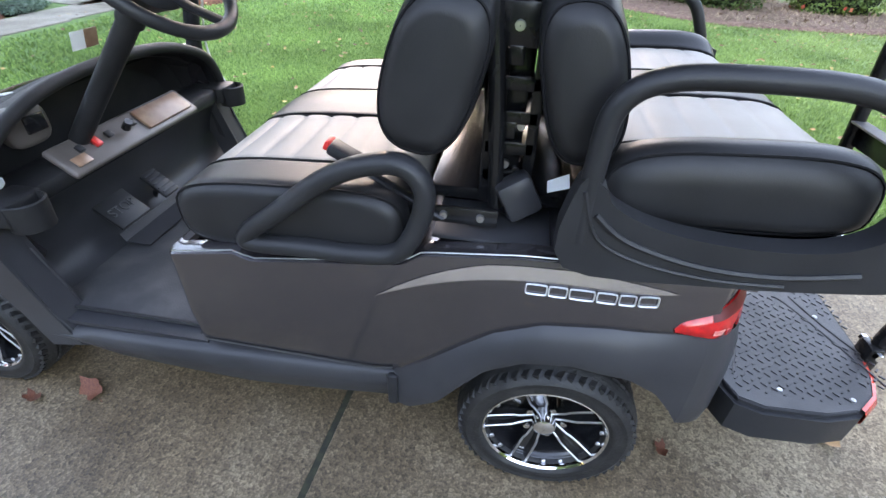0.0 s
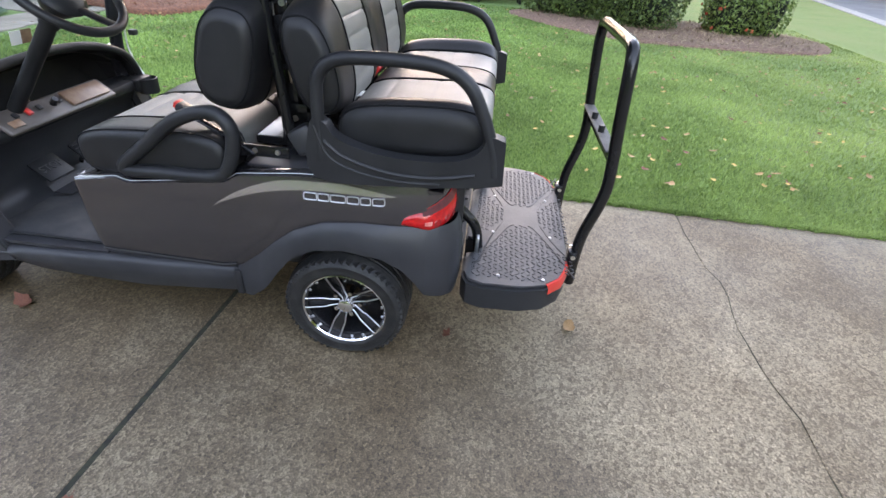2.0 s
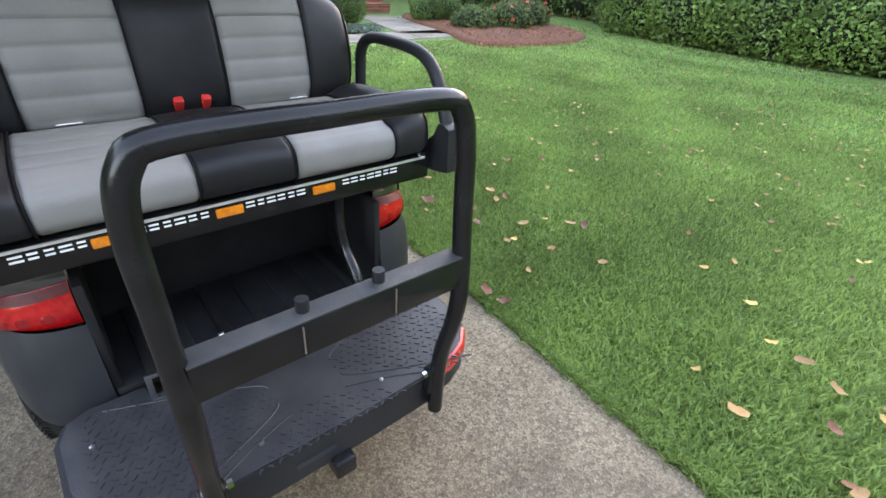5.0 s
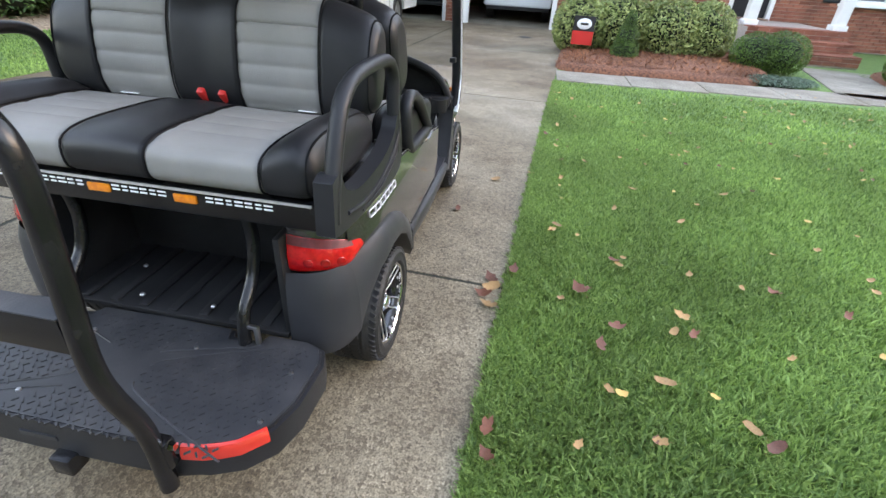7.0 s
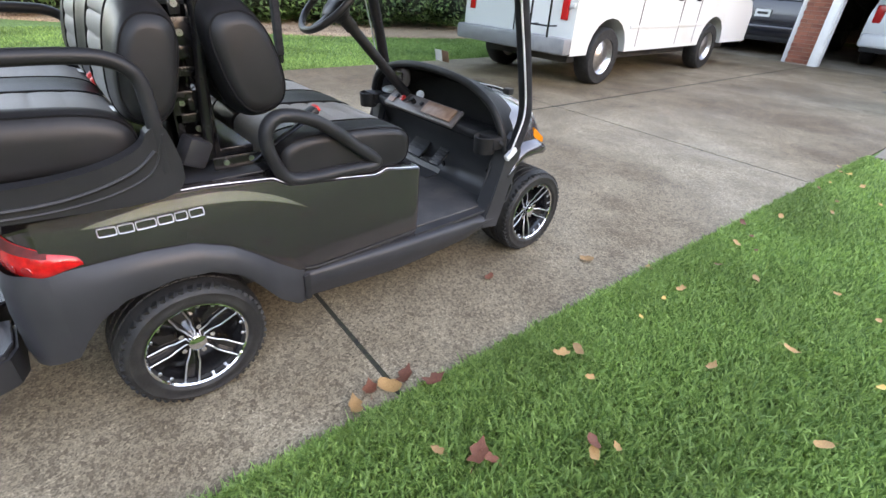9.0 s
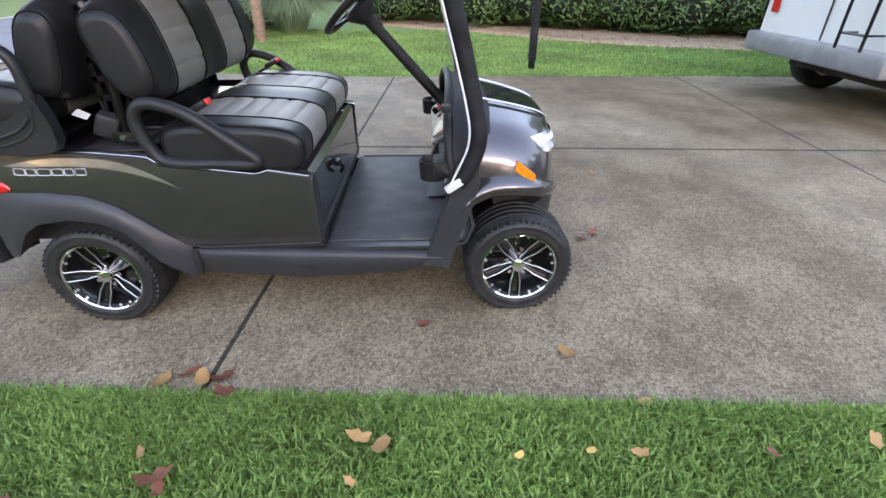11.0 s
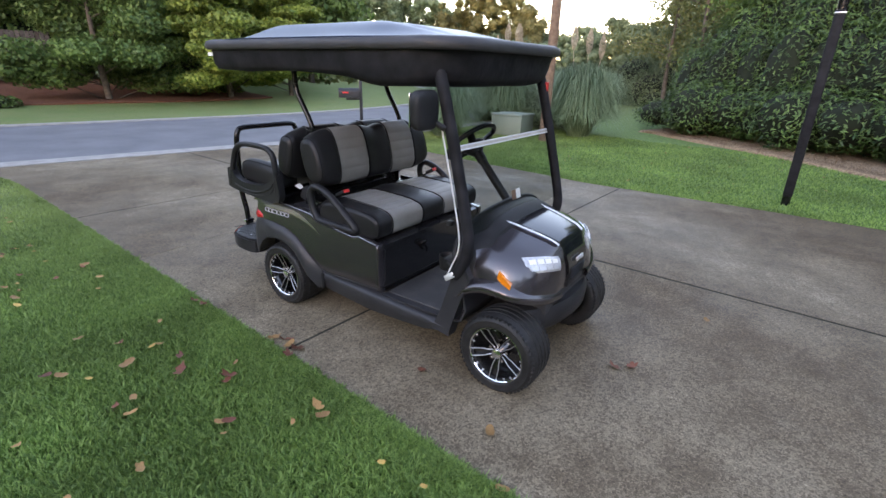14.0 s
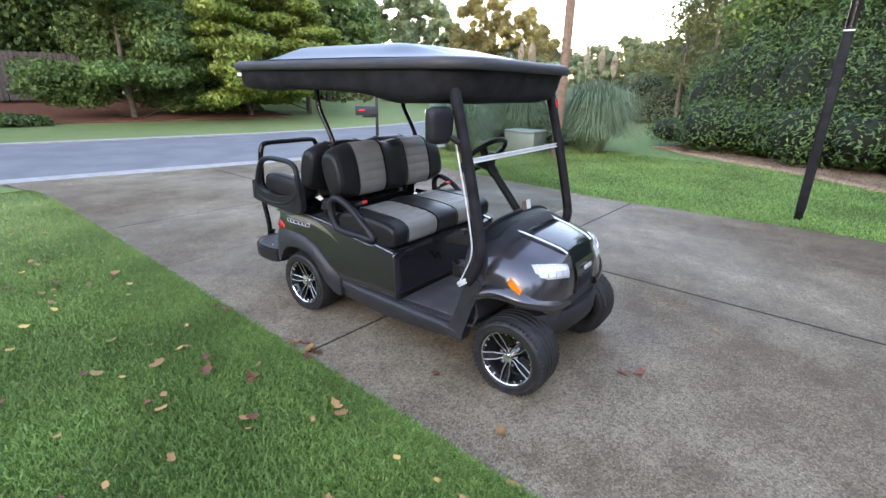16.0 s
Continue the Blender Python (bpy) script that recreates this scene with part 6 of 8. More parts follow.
        lamp.append([Vector((p.x + o.x * b2, s * (p.y + o.y * b2), lo + (hi - lo) * z)) for z, b2 in ((0, 0.0), (0.15, bulge * 0.8), (0.5, bulge), (0.82, bulge * 0.6 + lean_ * 0.5), (1, lean_))])
    lm = part("tail_lamp", loft(lamp), M["red_lens"], cart, "red tail lamp", 60)
    band = [[q[3].lerp(q[4], f) + Vector((-0.0015, s * 0.0015, 0.0)) for f in (-0.15, 0.3, 0.7, 0.98)] for q in lamp[6:]]
    part("smoked_band", loft(band), M["lamp_dark"], lm, "dark smoked upper lens", 60)
    for k in (12, 16, 20):
        q = lamp[k]
        c_ = q[1].lerp(q[2], 0.55)
        o = Vector((c_.x + 0.16, c_.y, 0)).normalized()
        e_ = (lamp[k + 1][2] - lamp[k - 1][2]).normalized()
        part("lamp_cell", lathe([(0.001, 0.0035), (0.011, 0.0035), (0.014, 0.001)], 14, lambda c, d, a: c_ + e_ * c + Vector((0, 0, d)) + o * a, closed=False), M["red_lens_deep"], lm)
    # painted upper rear corner over the lamp
    upper = []
    for k, p in enumerate(lpath):
        if p.x > -0.232:
            continue
        tg = (lpath[min(k + 1, n_)] - lpath[max(k - 1, 0)]).normalized()
        o = Vector((-abs(tg.y), abs(tg.x), 0))
        upper.append([Vector((p.x + o.x * q, s * (p.y + o.y * q), z)) for q, z in ((-0.004, 0.575), (-0.004, 0.62), (-0.006, 0.66), (-0.010, 0.688), (-0.022, 0.701), (-0.07, 0.705))])
    part("rear_corner", loft(upper), M["paint"], cart, sharp=60)
    # Painted highlight, laid over the left tail lamp only.
    tl = []
    for k in range(7, 11):
        q = lamp[k]
        o = Vector((q[2].x + 0.2, q[2].y, 0)).normalized() * 0.002
        tl.append([q[1].lerp(q[2], 0.45) + o, q[1].lerp(q[2], 1.0) + o])
    if s > 0:
        part("lamp_glint", loft(tl, thick=0.0015), M["glint_lens"], lm, "pale glint painted on the red tail lamp")

    # rocker sill
    secs = []
    for x in np.linspace(0.385, 1.36, 26):
        zt = float(np.interp(x, [0.385, 0.9, 1.36], [0.322, 0.306, 0.285]))
        zl = float(np.interp(x, [0.385, 0.8, 1.2, 1.36], [0.205, 0.180, 0.195, 0.225]))
        y = 0.553 + 0.012 * math.sin(math.pi * (x - 0.385) / 0.975)
        secs.append([Vector((x, s * 0.50, zt + 0.004)), Vector((x, s * (y - 0.014), zt + 0.002)), Vector((x, s * y, zt - 0.016)), Vector((x, s * (y - 0.006), (zt + zl) / 2)), Vector((x, s * (y - 0.03), zl)), Vector((x, s * 0.46, zl - 0.004))])
    part("sill", loft(secs, caps=True), M["plastic_grey"], cart, sharp=50)
    part("sill_joint", box(0.40, s * 0.554, 0.268, 0.026, 0.018, 0.105, 0.006), M["plastic"], cart)

    # front leg shield
    out = [(1.27, 0.235), (1.33, 0.36), (1.385, 0.50), (1.41, 0.64), (1.46, 0.66), (1.50, 0.58), (1.475, 0.50), (1.43, 0.40), (1.40, 0.28), (1.385, 0.215)]
    part("leg_shield", prism(out, 0.085, lambda a, b_, d: (a, s * (0.552 - d - 0.02 * max(0, b_ - 0.5)), b_), bevel=0.008), M["plastic_grey"], cart)
    part("screw", lathe([(0.001, 0.004), (0.006, 0.004), (0.007, 0.0)], 8, lambda c, d, a: (1.425 + c, s * (0.553 + a), 0.47 + d), closed=False), M["ink"], cart)

    # front fender: the lip runs over the wheel and round to the nose
    lip_ = smooth_path([(1.395, 0.530, 0.39), (1.425, 0.550, 0.475), (1.47, 0.556, 0.532), (1.55, 0.548, 0.566), (1.63, 0.545, 0.572), (1.70, 0.532, 0.562), (1.76, 0.492, 0.545), (1.81, 0.415, 0.522), (1.845, 0.315, 0.502), (1.860, 0.190, 0.487)], False, 5)
    secs = []
    n_ = len(lip_) - 1
    for k, p in enumerate(lip_):
        tg = lip_[min(k + 1, n_)] - lip_[max(k - 1, 0)]
        o = Vector((-tg.y, tg.x, 0)).normalized() if p.x > 1.5 else Vector((0, 1, 0))
        if o.y < 0:
            o = -o
        secs.append([Vector((p.x + o.x * q, s * (p.y + o.y * q), p.z + z)) for q, z in ((-0.10, 0.070), (-0.065, 0.040), (-0.034, 0.018), (-0.010, 0.002), (0.0, -0.018), (-0.010, -0.040), (-0.045, -0.030))])
    part("front_fender", loft(secs), M["paint"], cart, "metallic front fender", 60)

# ---- front cowl and hood ----
def hood_sec(x, top, wtop, sh, wsh, low, wlow):
    """Half section from the middle out: top height, half width of the flat, shoulder, foot."""
    return [(0.0, top), (wtop * 0.5, top - 0.001), (wtop, top - 0.006), (wtop + 0.022, top - 0.014), ((wtop + wsh) / 2 + 0.02, (top + sh) / 2 + 0.008), (wsh, sh), ((wsh + wlow) / 2 + 0.01, (sh + low) / 2), (wlow, low)]


ST = [(1.415, 0.832, 0.205, 0.725, 0.452, 0.54, 0.50), (1.48, 0.822, 0.190, 0.715, 0.462, 0.55, 0.505), (1.56, 0.805, 0.180, 0.705, 0.468, 0.56, 0.508), (1.64, 0.787, 0.170, 0.695, 0.462, 0.555, 0.510),
      (1.71, 0.768, 0.158, 0.678, 0.425, 0.545, 0.492), (1.765, 0.750, 0.148, 0.655, 0.370, 0.53, 0.450), (1.798, 0.730, 0.140, 0.635, 0.305, 0.515, 0.395), (1.826, 0.668, 0.132, 0.590, 0.252, 0.49, 0.32), (1.841, 0.595, 0.122, 0.540, 0.218, 0.46, 0.26), (1.838, 0.50, 0.11, 0.475, 0.19, 0.42, 0.21)]
hs = [hood_sec(*q) for q in ST]
xs = [q[0] for q in ST]


def hood_rows(j0, j1, i0=0, i1=None, lift=0.0):
    out = []
    for x, sec in list(zip(xs, hs))[i0:i1]:
        half = sec[j0:j1]
        ring = ([Vector((x, -y, z + lift)) for y, z in half[::-1]] + [Vector((x, y, z + lift)) for y, z in (half[1:] if j0 == 0 else half)])
        out.append(ring)
    m = len(out[0])
    cols_ = [smooth_path([r[k] for r in out], False, 4) for k in range(m)]
    return [list(r) for r in zip(*cols_)]


part("hood", loft(hood_rows(0, 8)), M["paint"], cart, "metallic graphite front cowl", 50)
hood_top = part("hood_insert", loft(hood_rows(0, 3, 0, 8, 0.004)), M["hood_black"], cart, "gloss black hood panel", 50)
for s in (1, -1):
    # Bright line on the crease, drawn wide to stand in for reflected sky.
    ln = [Vector((x, s * (sec[3][0] + 0.004), sec[3][1] + 0.013)) for x, sec in list(zip(xs, hs))[1:7]]
    part("hood_line", tube(ln, 0.012, 6, ry=0.003), M["alu"], hood_top)
    # head lamp on the shoulder
    qa, qb, qc, qd = Vector((1.692, 0.384, 0.702)), Vector((1.803, 0.190, 0.678)), Vector((1.829, 0.200, 0.608)), Vector((1.736, 0.400, 0.628))
    out_ = Vector((0.80, 0.45, 0.40)).normalized()

    def on_lamp(u, v, lift):
        p = qa.lerp(qb, u).lerp(qd.lerp(qc, u), v) + out_ * (lift + 0.010 + 0.018 * math.sin(math.pi * u))
        return Vector((p.x, s * p.y, p.z))
    rows = [[on_lamp(u, 0, -0.05)] + [on_lamp(u, v, 0.012 * math.sin(math.pi * v) ** 0.5) for v in np.linspace(0, 1, 6)] + [on_lamp(u, 1, -0.05)] for u in np.linspace(0, 1, 10)]
    lampo = part("headlamp", loft(rows, caps=True), M["clear_lens"], cart, "clear LED headlamp", 50)
    for k in range(4):
        u0 = 0.10 + 0.21 * k
        part("led", loft([[on_lamp(u, v, 0.014) for v in (0.18, 0.46)] for u in (u0, u0 + 0.08, u0 + 0.16)], thick=0.003), M["sticker"], lampo)
        part("led_strip", loft([[on_lamp(u, v, 0.013) for v in (0.62, 0.86)] for u in (u0, u0 + 0.09, u0 + 0.18)], thick=0.003), M["led_strip"], lampo)
    # amber marker along the lower flank
    am = []
    for k in np.linspace(0, 1, 7):
        x = 1.628 + 0.072 * k
        z0 = 0.652 - 0.056 * k
        y = 0.492 + 0.004 * k
        am.append([Vector((x, s * (y - 0.030), z0 + 0.006)), Vector((x + 0.010, s * (y + 0.004), z0 - 0.004)), Vector((x + 0.002, s * (y + 0.008), z0 - 0.038)), Vector((x - 0.004, s * (y - 0.026), z0 - 0.044))])
    part("marker", loft(am, caps=True), M["amber"], cart, "amber side marker")
# grille, badge, bumper
part("grille", loft([[Vector((x_, y, z)) for y in np.linspace(-w_, w_, 9)] for x_, z, w_ in ((1.846, 0.515, 0.105), (1.853, 0.575, 0.118), (1.848, 0.625, 0.126), (1.834, 0.672, 0.134))], thick=0.004), M["rim_black"], cart, "gloss black nose panel", 60)
for k in range(5):
    part("grille_slat", box(1.856, 0, 0.530 + 0.013 * k, 0.010, 0.19, 0.005, 0.002, 1), M["plastic"], cart)
part("lower_grille", box(1.840, 0, 0.515, 0.02, 0.22, 0.07, 0.01), M["plastic"], cart)
part("emblem", box(1.858, 0, 0.628, 0.008, 0.10, 0.022, 0.004, turn=Matrix.Rotation(radians(-12), 4, "Y")), M["decal"], cart)
secs = []
for y in np.linspace(-0.40, 0.40, 25):
    x = 1.885 - 0.55 * y * y - 2.2 * y ** 4
    secs.append([Vector((x - 0.10, y, 0.425)), Vector((x - 0.02, y, 0.42)), Vector((x, y, 0.385)), Vector((x - 0.005, y, 0.315)), Vector((x - 0.04, y, 0.275)), Vector((x - 0.14, y, 0.265))])
part("front_bumper", loft(secs, caps=True), M["plastic"], cart, "black front bumper", 50)
bm = bmesh.new()
for y in np.linspace(-0.30, 0.30, 7):
    box(1.75, y * 0.8, 0.42, 0.12, 0.02, 0.16, 0.005, bm=bm)
box(1.70, 0, 0.44, 0.25, 0.62, 0.12, 0.02, bm=bm)
part("nose_support", bm, M["dark_in"], cart)

# cowl rim, cavity and windshield base
rimp = [(1.40, -0.53, 0.58), (1.385, -0.505, 0.68), (1.38, -0.43, 0.775), (1.39, -0.25, 0.838), (1.395, 0, 0.855), (1.39, 0.25, 0.838), (1.38, 0.43, 0.775), (1.385, 0.505, 0.68), (1.40, 0.53, 0.58)]
part("cowl_rim", tube(rimp, 0.018, 10, ry=0.016), M["dark_plastic"], cart, "black moulded dash surround", 60)
cav = []
for x, k, dz in ((1.40, 1.0, 0.0), (1.47, 0.97, -0.01), (1.54, 0.92, -0.03), (1.57, 0.80, -0.06)):
    cav.append([Vector((x, p[1] * k, 0.56 + (p[2] - 0.56) * k + dz * 0.3)) for p in smooth_path(rimp, False, 4)])
cavb = loft(cav)
cavb.faces.new([cavb.verts.new(p) for p in cav[-1]])
part("dash_cavity", cavb, M["dark_plastic"], cart)
part("dash_top", loft([[Vector((1.40 + 0.06 * k, y, 0.862 - 0.20 * y * y - 1.6 * y ** 4 - 0.035 * k)) for y in np.linspace(-0.42, 0.42, 17)] for k in (0, 0.4, 0.8)], thick=0.012), M["dark_plastic"], cart, sharp=50)
# dash shelf with trim
shelf = box(1.42, 0, 0.625, 0.14, 0.98, 0.05, 0.015)
part("dash_shelf", shelf, M["dark_plastic"], cart)
tilt = Matrix.Rotation(radians(-38), 4, "Y")
fascia = part("fascia", box(1.365, 0.035, 0.660, 0.105, 0.56, 0.022, 0.010, 3, turn=tilt), M["dash_grey"], cart, "brown-grey control strip")
part("fascia_cover", box(1.357, -0.11, 0.674, 0.075, 0.22, 0.012, 0.005, turn=tilt), M["wood_trim"], fascia)
part("fascia_label", box(1.340, 0.265, 0.660, 0.03, 0.05, 0.004, 0.001, turn=tilt), M["wood_trim"], fascia)
part("switch", box(1.356, 0.185, 0.679, 0.03, 0.022, 0.012, 0.003, turn=tilt), M["red"], fascia)
part("key_switch", lathe([(0.001, 0.03), (0.012, 0.03), (0.014, 0.0)], 12, lambda c, d, a: (1.348 - a * 0.6 + c * 0.7, 0.075 + d, 0.678 + a * 0.75 + c * 0.6), closed=False), M["black_metal"], fascia)
for y in (0.13, 0.03, 0.24):
    part("dash_button", box(1.36, y, 0.680, 0.022, 0.02, 0.010, 0.003, turn=tilt), M["plastic"], fascia)
for s in (1, -1):
    cup = lathe([(0.052, 0.0), (0.056, 0.075), (0.050, 0.078), (0.045, 0.070), (0.042, 0.008), (0.002, 0.006), (0.002, 0.0)], 24, lambda c, d, a: (1.325 + c * 0.92, s * 0.475 + d * 0.9, 0.580 + a * 0.95))
    part("cup_holder", cup, M["dark_plastic"], cart)
    part("cup_bracket", box(1.37, s * 0.47, 0.625, 0.09, 0.12, 0.06, 0.012), M["dark_plastic"], cart)
# firewall and floor
fw = [[Vector((x, y, z)) for y in np.linspace(-0.535, 0.535, 9)] for x, z in ((1.36, 0.645), (1.405, 0.61), (1.46, 0.50), (1.485, 0.40), (1.455, 0.325), (1.38, 0.305), (0.9, 0.305))]
part("floor_pan", loft(fw, thick=0.012), M["plastic_grey"], cart, sharp=60)
part("floor_mat", box(1.15, 0, 0.318, 0.48, 0.98, 0.014, 0.006), M["mat"], cart, "scuffed dark rubber floor mat")
part("mat_edge", tube([(0.93, 0.492, 0.325), (1.36, 0.492, 0.325)], 0.006, 6, smooth=False), M["plastic"], cart)


def pedal(y, w, name, letters):
    p = part(name, box(1.425, y, 0.415, 0.014, w, 0.115, 0.006, turn=Matrix.Rotation(radians(50), 4, "Y")), M["plastic"], cart)
    rib = bmesh.new()
    for k in range(5):
        o = (k - 2) * 0.019
        box(1.425 - 0.006 + o * 0.77, y, 0.415 + 0.007 + o * 0.64, 0.006, w * 0.86, 0.005, 0, bm=rib, turn=Matrix.Rotation(radians(50), 4, "Y"))
    if not letters:
        part("pedal_rib", rib, M["plastic_grey"], p)
    else:
        rib.free()
    part("pedal_arm", tube([(1.435, y, 0.40), (1.47, y, 0.33), (1.44, y, 0.30)], 0.010, 8), M["black_metal"], p)
    if letters:
        cu = bpy.data.curves.new("pedal_word", "FONT")
        cu.body, cu.size, cu.extrude, cu.align_x = letters, 0.045, 0.001, "CENTER"
        t = new("pedal_word", cu)
        t.parent = p
        t.matrix_local = pose(1.408, y, 0.412, 40, 0, -90)
        cu.materials.append(M["mat"])


pedal(0.13, 0.135, "brake_pedal", "STOP")
pedal(-0.06, 0.075, "accelerator_pedal", "")
part("pedal_plate", loft([[(1.30, y, 0.332 + 0.0), (1.385, y, 0.334), (1.40, y, 0.36)] for y in (-0.10, 0.20)], thick=0.003), M["plastic_grey"], cart)

# steering
SW = Vector((0.985, 0.235, 1.128))
ax = (Vector((1.40, 0.20, 0.68)) - SW).normalized()
q1 = ax.orthogonal().normalized(); q2 = ax.cross(q1)
st = part("steering_wheel", tube([SW + (q1 * math.cos(a) + q2 * math.sin(a)) * 0.170 for a in np.linspace(0, math.tau, 24, endpoint=False)], 0.0155, 10, closed=True, step=2), M["plastic"], cart)
sp = bmesh.new()
for a in (0.4, 2.75, 4.71):
    d = q1 * math.cos(a) + q2 * math.sin(a)
    tube([SW + d * 0.03 + ax * 0.03, SW + d * 0.09 + ax * 0.022, SW + d * 0.165], 0.026, 8, ry=0.009, bm=sp)
part("spoke", sp, M["plastic"], st)
hub = lathe([(0.002, -0.014), (0.050, -0.011), (0.074, 0.004), (0.078, 0.014), (0.055, 0.045), (0.038, 0.07)], 20, lambda c, d, a: SW + q1 * c + q2 * d + ax * (a + 0.02), closed=False)
part("hub", hub, M["plastic"], st)
part("steering_column", tube([SW + ax * 0.06, SW + ax * 0.3, SW + ax * 0.60], 0.026, 12, smooth=False), M["dark_plastic"], cart)
part("column_boot", tube([SW + ax * 0.07, SW + ax * 0.15], 0.032, 12, smooth=False), M["dark_plastic"], cart)

# round pod of the gauge beside the column
pod = part("gauge_pod", pillow(1.432, 0.300, 0.762, 0.050, 0.125, 0.105, 3.4, 6), M["dash_grey"], cart, "brown-grey rounded gauge pod")
part("gauge_face", box(1.405, 0.290, 0.768, 0.008, 0.060, 0.045, 0.003), M["rim_black"], pod)
part("fascia_edge", tube([(1.335, -0.235, 0.640), (1.395, -0.235, 0.694), (1.395, -0.02, 0.694), (1.335, -0.02, 0.640)], 0.004, 6, smooth=False), M["plastic_grey"], fascia)
# loose things in the dash tray
ball = thing("golf_ball", 1.425, 0.090, 0.700, "white golf ball lying in the dash tray", "ball")
part("ball_shell", pillow(0, 0, 0, 0.043, 0.043, 0.043, 2.0, 5), M["sticker"], ball)
pb = thing("glove", 1.46, 0.42, 0.66, "crumpled pale blue cloth lying in the dash tray", "cloth")
part("cloth", pillow(0, 0, 0, 0.09, 0.10, 0.04, 2.5, 5), M["curtain"], pb)

# ---- seat box, deck and bag well ----
part("seat_box_front", loft([[Vector((0.885, y, 0.325)), Vector((0.892, y, 0.34)), Vector((0.885, y, 0.605)), Vector((0.86, y, 0.615))] for y in np.linspace(-0.525, 0.525, 9)], thick=-0.006), M["rim_black"], cart, "gloss black seat box panel", 50)
part("seat_box_seam", tube([(0.896, -0.50, 0.585), (0.896, -0.50, 0.40), (0.896, -0.47, 0.355), (0.896, 0.47, 0.355), (0.896, 0.50, 0.40), (0.896, 0.50, 0.585)], 0.003, 6, step=3), M["plastic"], cart)
hd = box(0.91, -0.16, 0.535, 0.03, 0.06, 0.03, 0.008)
tube([(0.91, -0.16, 0.53), (0.925, -0.14, 0.50), (0.91, -0.12, 0.47)], 0.008, 8, bm=hd)
part("direction_switch", hd, M["black_metal"], cart)
deck = [[Vector((x, y, z + 0.012 * (1 - (y / 0.525) ** 2))) for y in np.linspace(-0.525, 0.525, 15)] for x, z in ((-0.31, 0.688), (-0.05, 0.704), (0.15, 0.698), (0.34, 0.680), (0.40, 0.660), (0.44, 0.625), (0.87, 0.605))]
part("rear_deck", loft(deck, thick=0.008), M["paint"], cart, "metallic rear deck", 60)
for s in (-1, 1):
    pad = part("step_pad", box(0.20, s * 0.42, 0.705, 0.24, 0.16, 0.008, 0.003), M["plastic_grey"], cart)
cu = bpy.data.curves.new("deck_word", "FONT")
cu.body, cu.size, cu.extrude, cu.align_x = "NO", 0.055, 0.0008, "CENTER"
tw = new("deck_word", cu)
tw.parent = pad
tw.matrix_local = pose(0.16, 0.40, 0.7105, 0, 0, 180)
cu.materials.append(M["dark_plastic"])
# bag well
well = part("bag_well", box(-0.20, 0, 0.345, 0.36, 0.76, 0.02, 0.005), M["dark_plastic"], cart, "ribbed black bag well")
part("well_back", box(-0.04, 0, 0.52, 0.02, 0.76, 0.34, 0.005), M["dark_plastic"], well)
for s in (1, -1):
    part("well_side", box(-0.20, s * 0.375, 0.50, 0.34, 0.02, 0.33, 0.005), M["dark_plastic"], well)
part("well_top", box(-0.16, 0, 0.688, 0.30, 0.90, 0.012, 0), M["dark_plastic"], well)
for k in range(7):
    part("well_rib", box(-0.21, -0.30 + k * 0.1, 0.358, 0.32, 0.03, 0.010, 0.004), M["dark_plastic"], well)
for x, y in ((-0.34, -0.12), (-0.34, 0.12), (-0.20, 0.22)):
    part("well_bolt", box(x, y, 0.374, 0.014, 0.014, 0.01, 0.003, 1), M["steel"], well)

# ---- cushions ----
def slices(prof, y_sections, low=None):
    """Closed x-z profile carried along y: rows of (y, grow, dz, centre)."""
    out = []
    cx = sum(p[0] for p in prof) / len(prof)
    cz = sum(p[1] for p in prof) / len(prof)
    ex, ez = max(abs(p[0] - cx) for p in prof), max(abs(p[1] - cz) for p in prof)
    for y, inset, fh, fx in y_sections:
        kx, kz = 1 - inset / ex, 1 - inset / ez
        row = []
        for px, pz in prof:
            dx, dz = px - cx, pz - cz
            row.append(Vector((cx + dx * kx * fx, y, cz + dz * kz * (fh if dz > 0 else (low(y) if low else 1.0)))))
        out.append(row)
    return out


def seat_profile(cx, cz, hx, hz, tilt_deg, power, grooves=0, gdepth=0.004, face=1, n=72, flat_back=0.0):
    """Rounded cushion outline; grooves across the upper or sitting face."""
    t = radians(tilt_deg)
    pts, dense = [], []
    for k in range(1440):
        a = k * math.tau / 1440
        c, d = math.cos(a), math.sin(a)
        dense.append((hx * math.copysign(abs(c) ** (2 / power), c), hz * math.copysign(abs(d) ** (2 / power), d)))
    run = [0.0]
    for (x0, z0), (x1, z1) in zip(dense, dense[1:]):
        run.append(run[-1] + math.hypot(x1 - x0, z1 - z0))
    n = 150 if grooves else 64
    for k in range(n):
        a = float(np.interp(run[-1] * k / n, run, range(1440))) * math.tau / 1440
        c, d = math.cos(a), math.sin(a)
        x = hx * math.copysign(abs(c) ** (2 / power), c)
        z = hz * math.copysign(abs(d) ** (2 / power), d)
        if flat_back and x * face < 0:
            x *= 1 - flat_back
        pts.append((x, z, a))
    out = []
    for x, z, a in pts:
        if grooves and gdepth:
            u = (x / hx) if hx > hz else (z / hz)
            on = (z > 0) if hx > hz else (x * face > 0)
            if on and abs(u) < 0.93:
                ph = abs(math.cos(u * grooves * math.pi / 2))
                m = 1 + gdepth / min(hx, hz) * (ph ** 0.28 - 1)
                if hx > hz:
                    z *= m
                else:
                    x *= m
        out.append((cx + x * math.cos(t) - z * math.sin(t), cz + x * math.sin(t) + z * math.cos(t)))
    return out


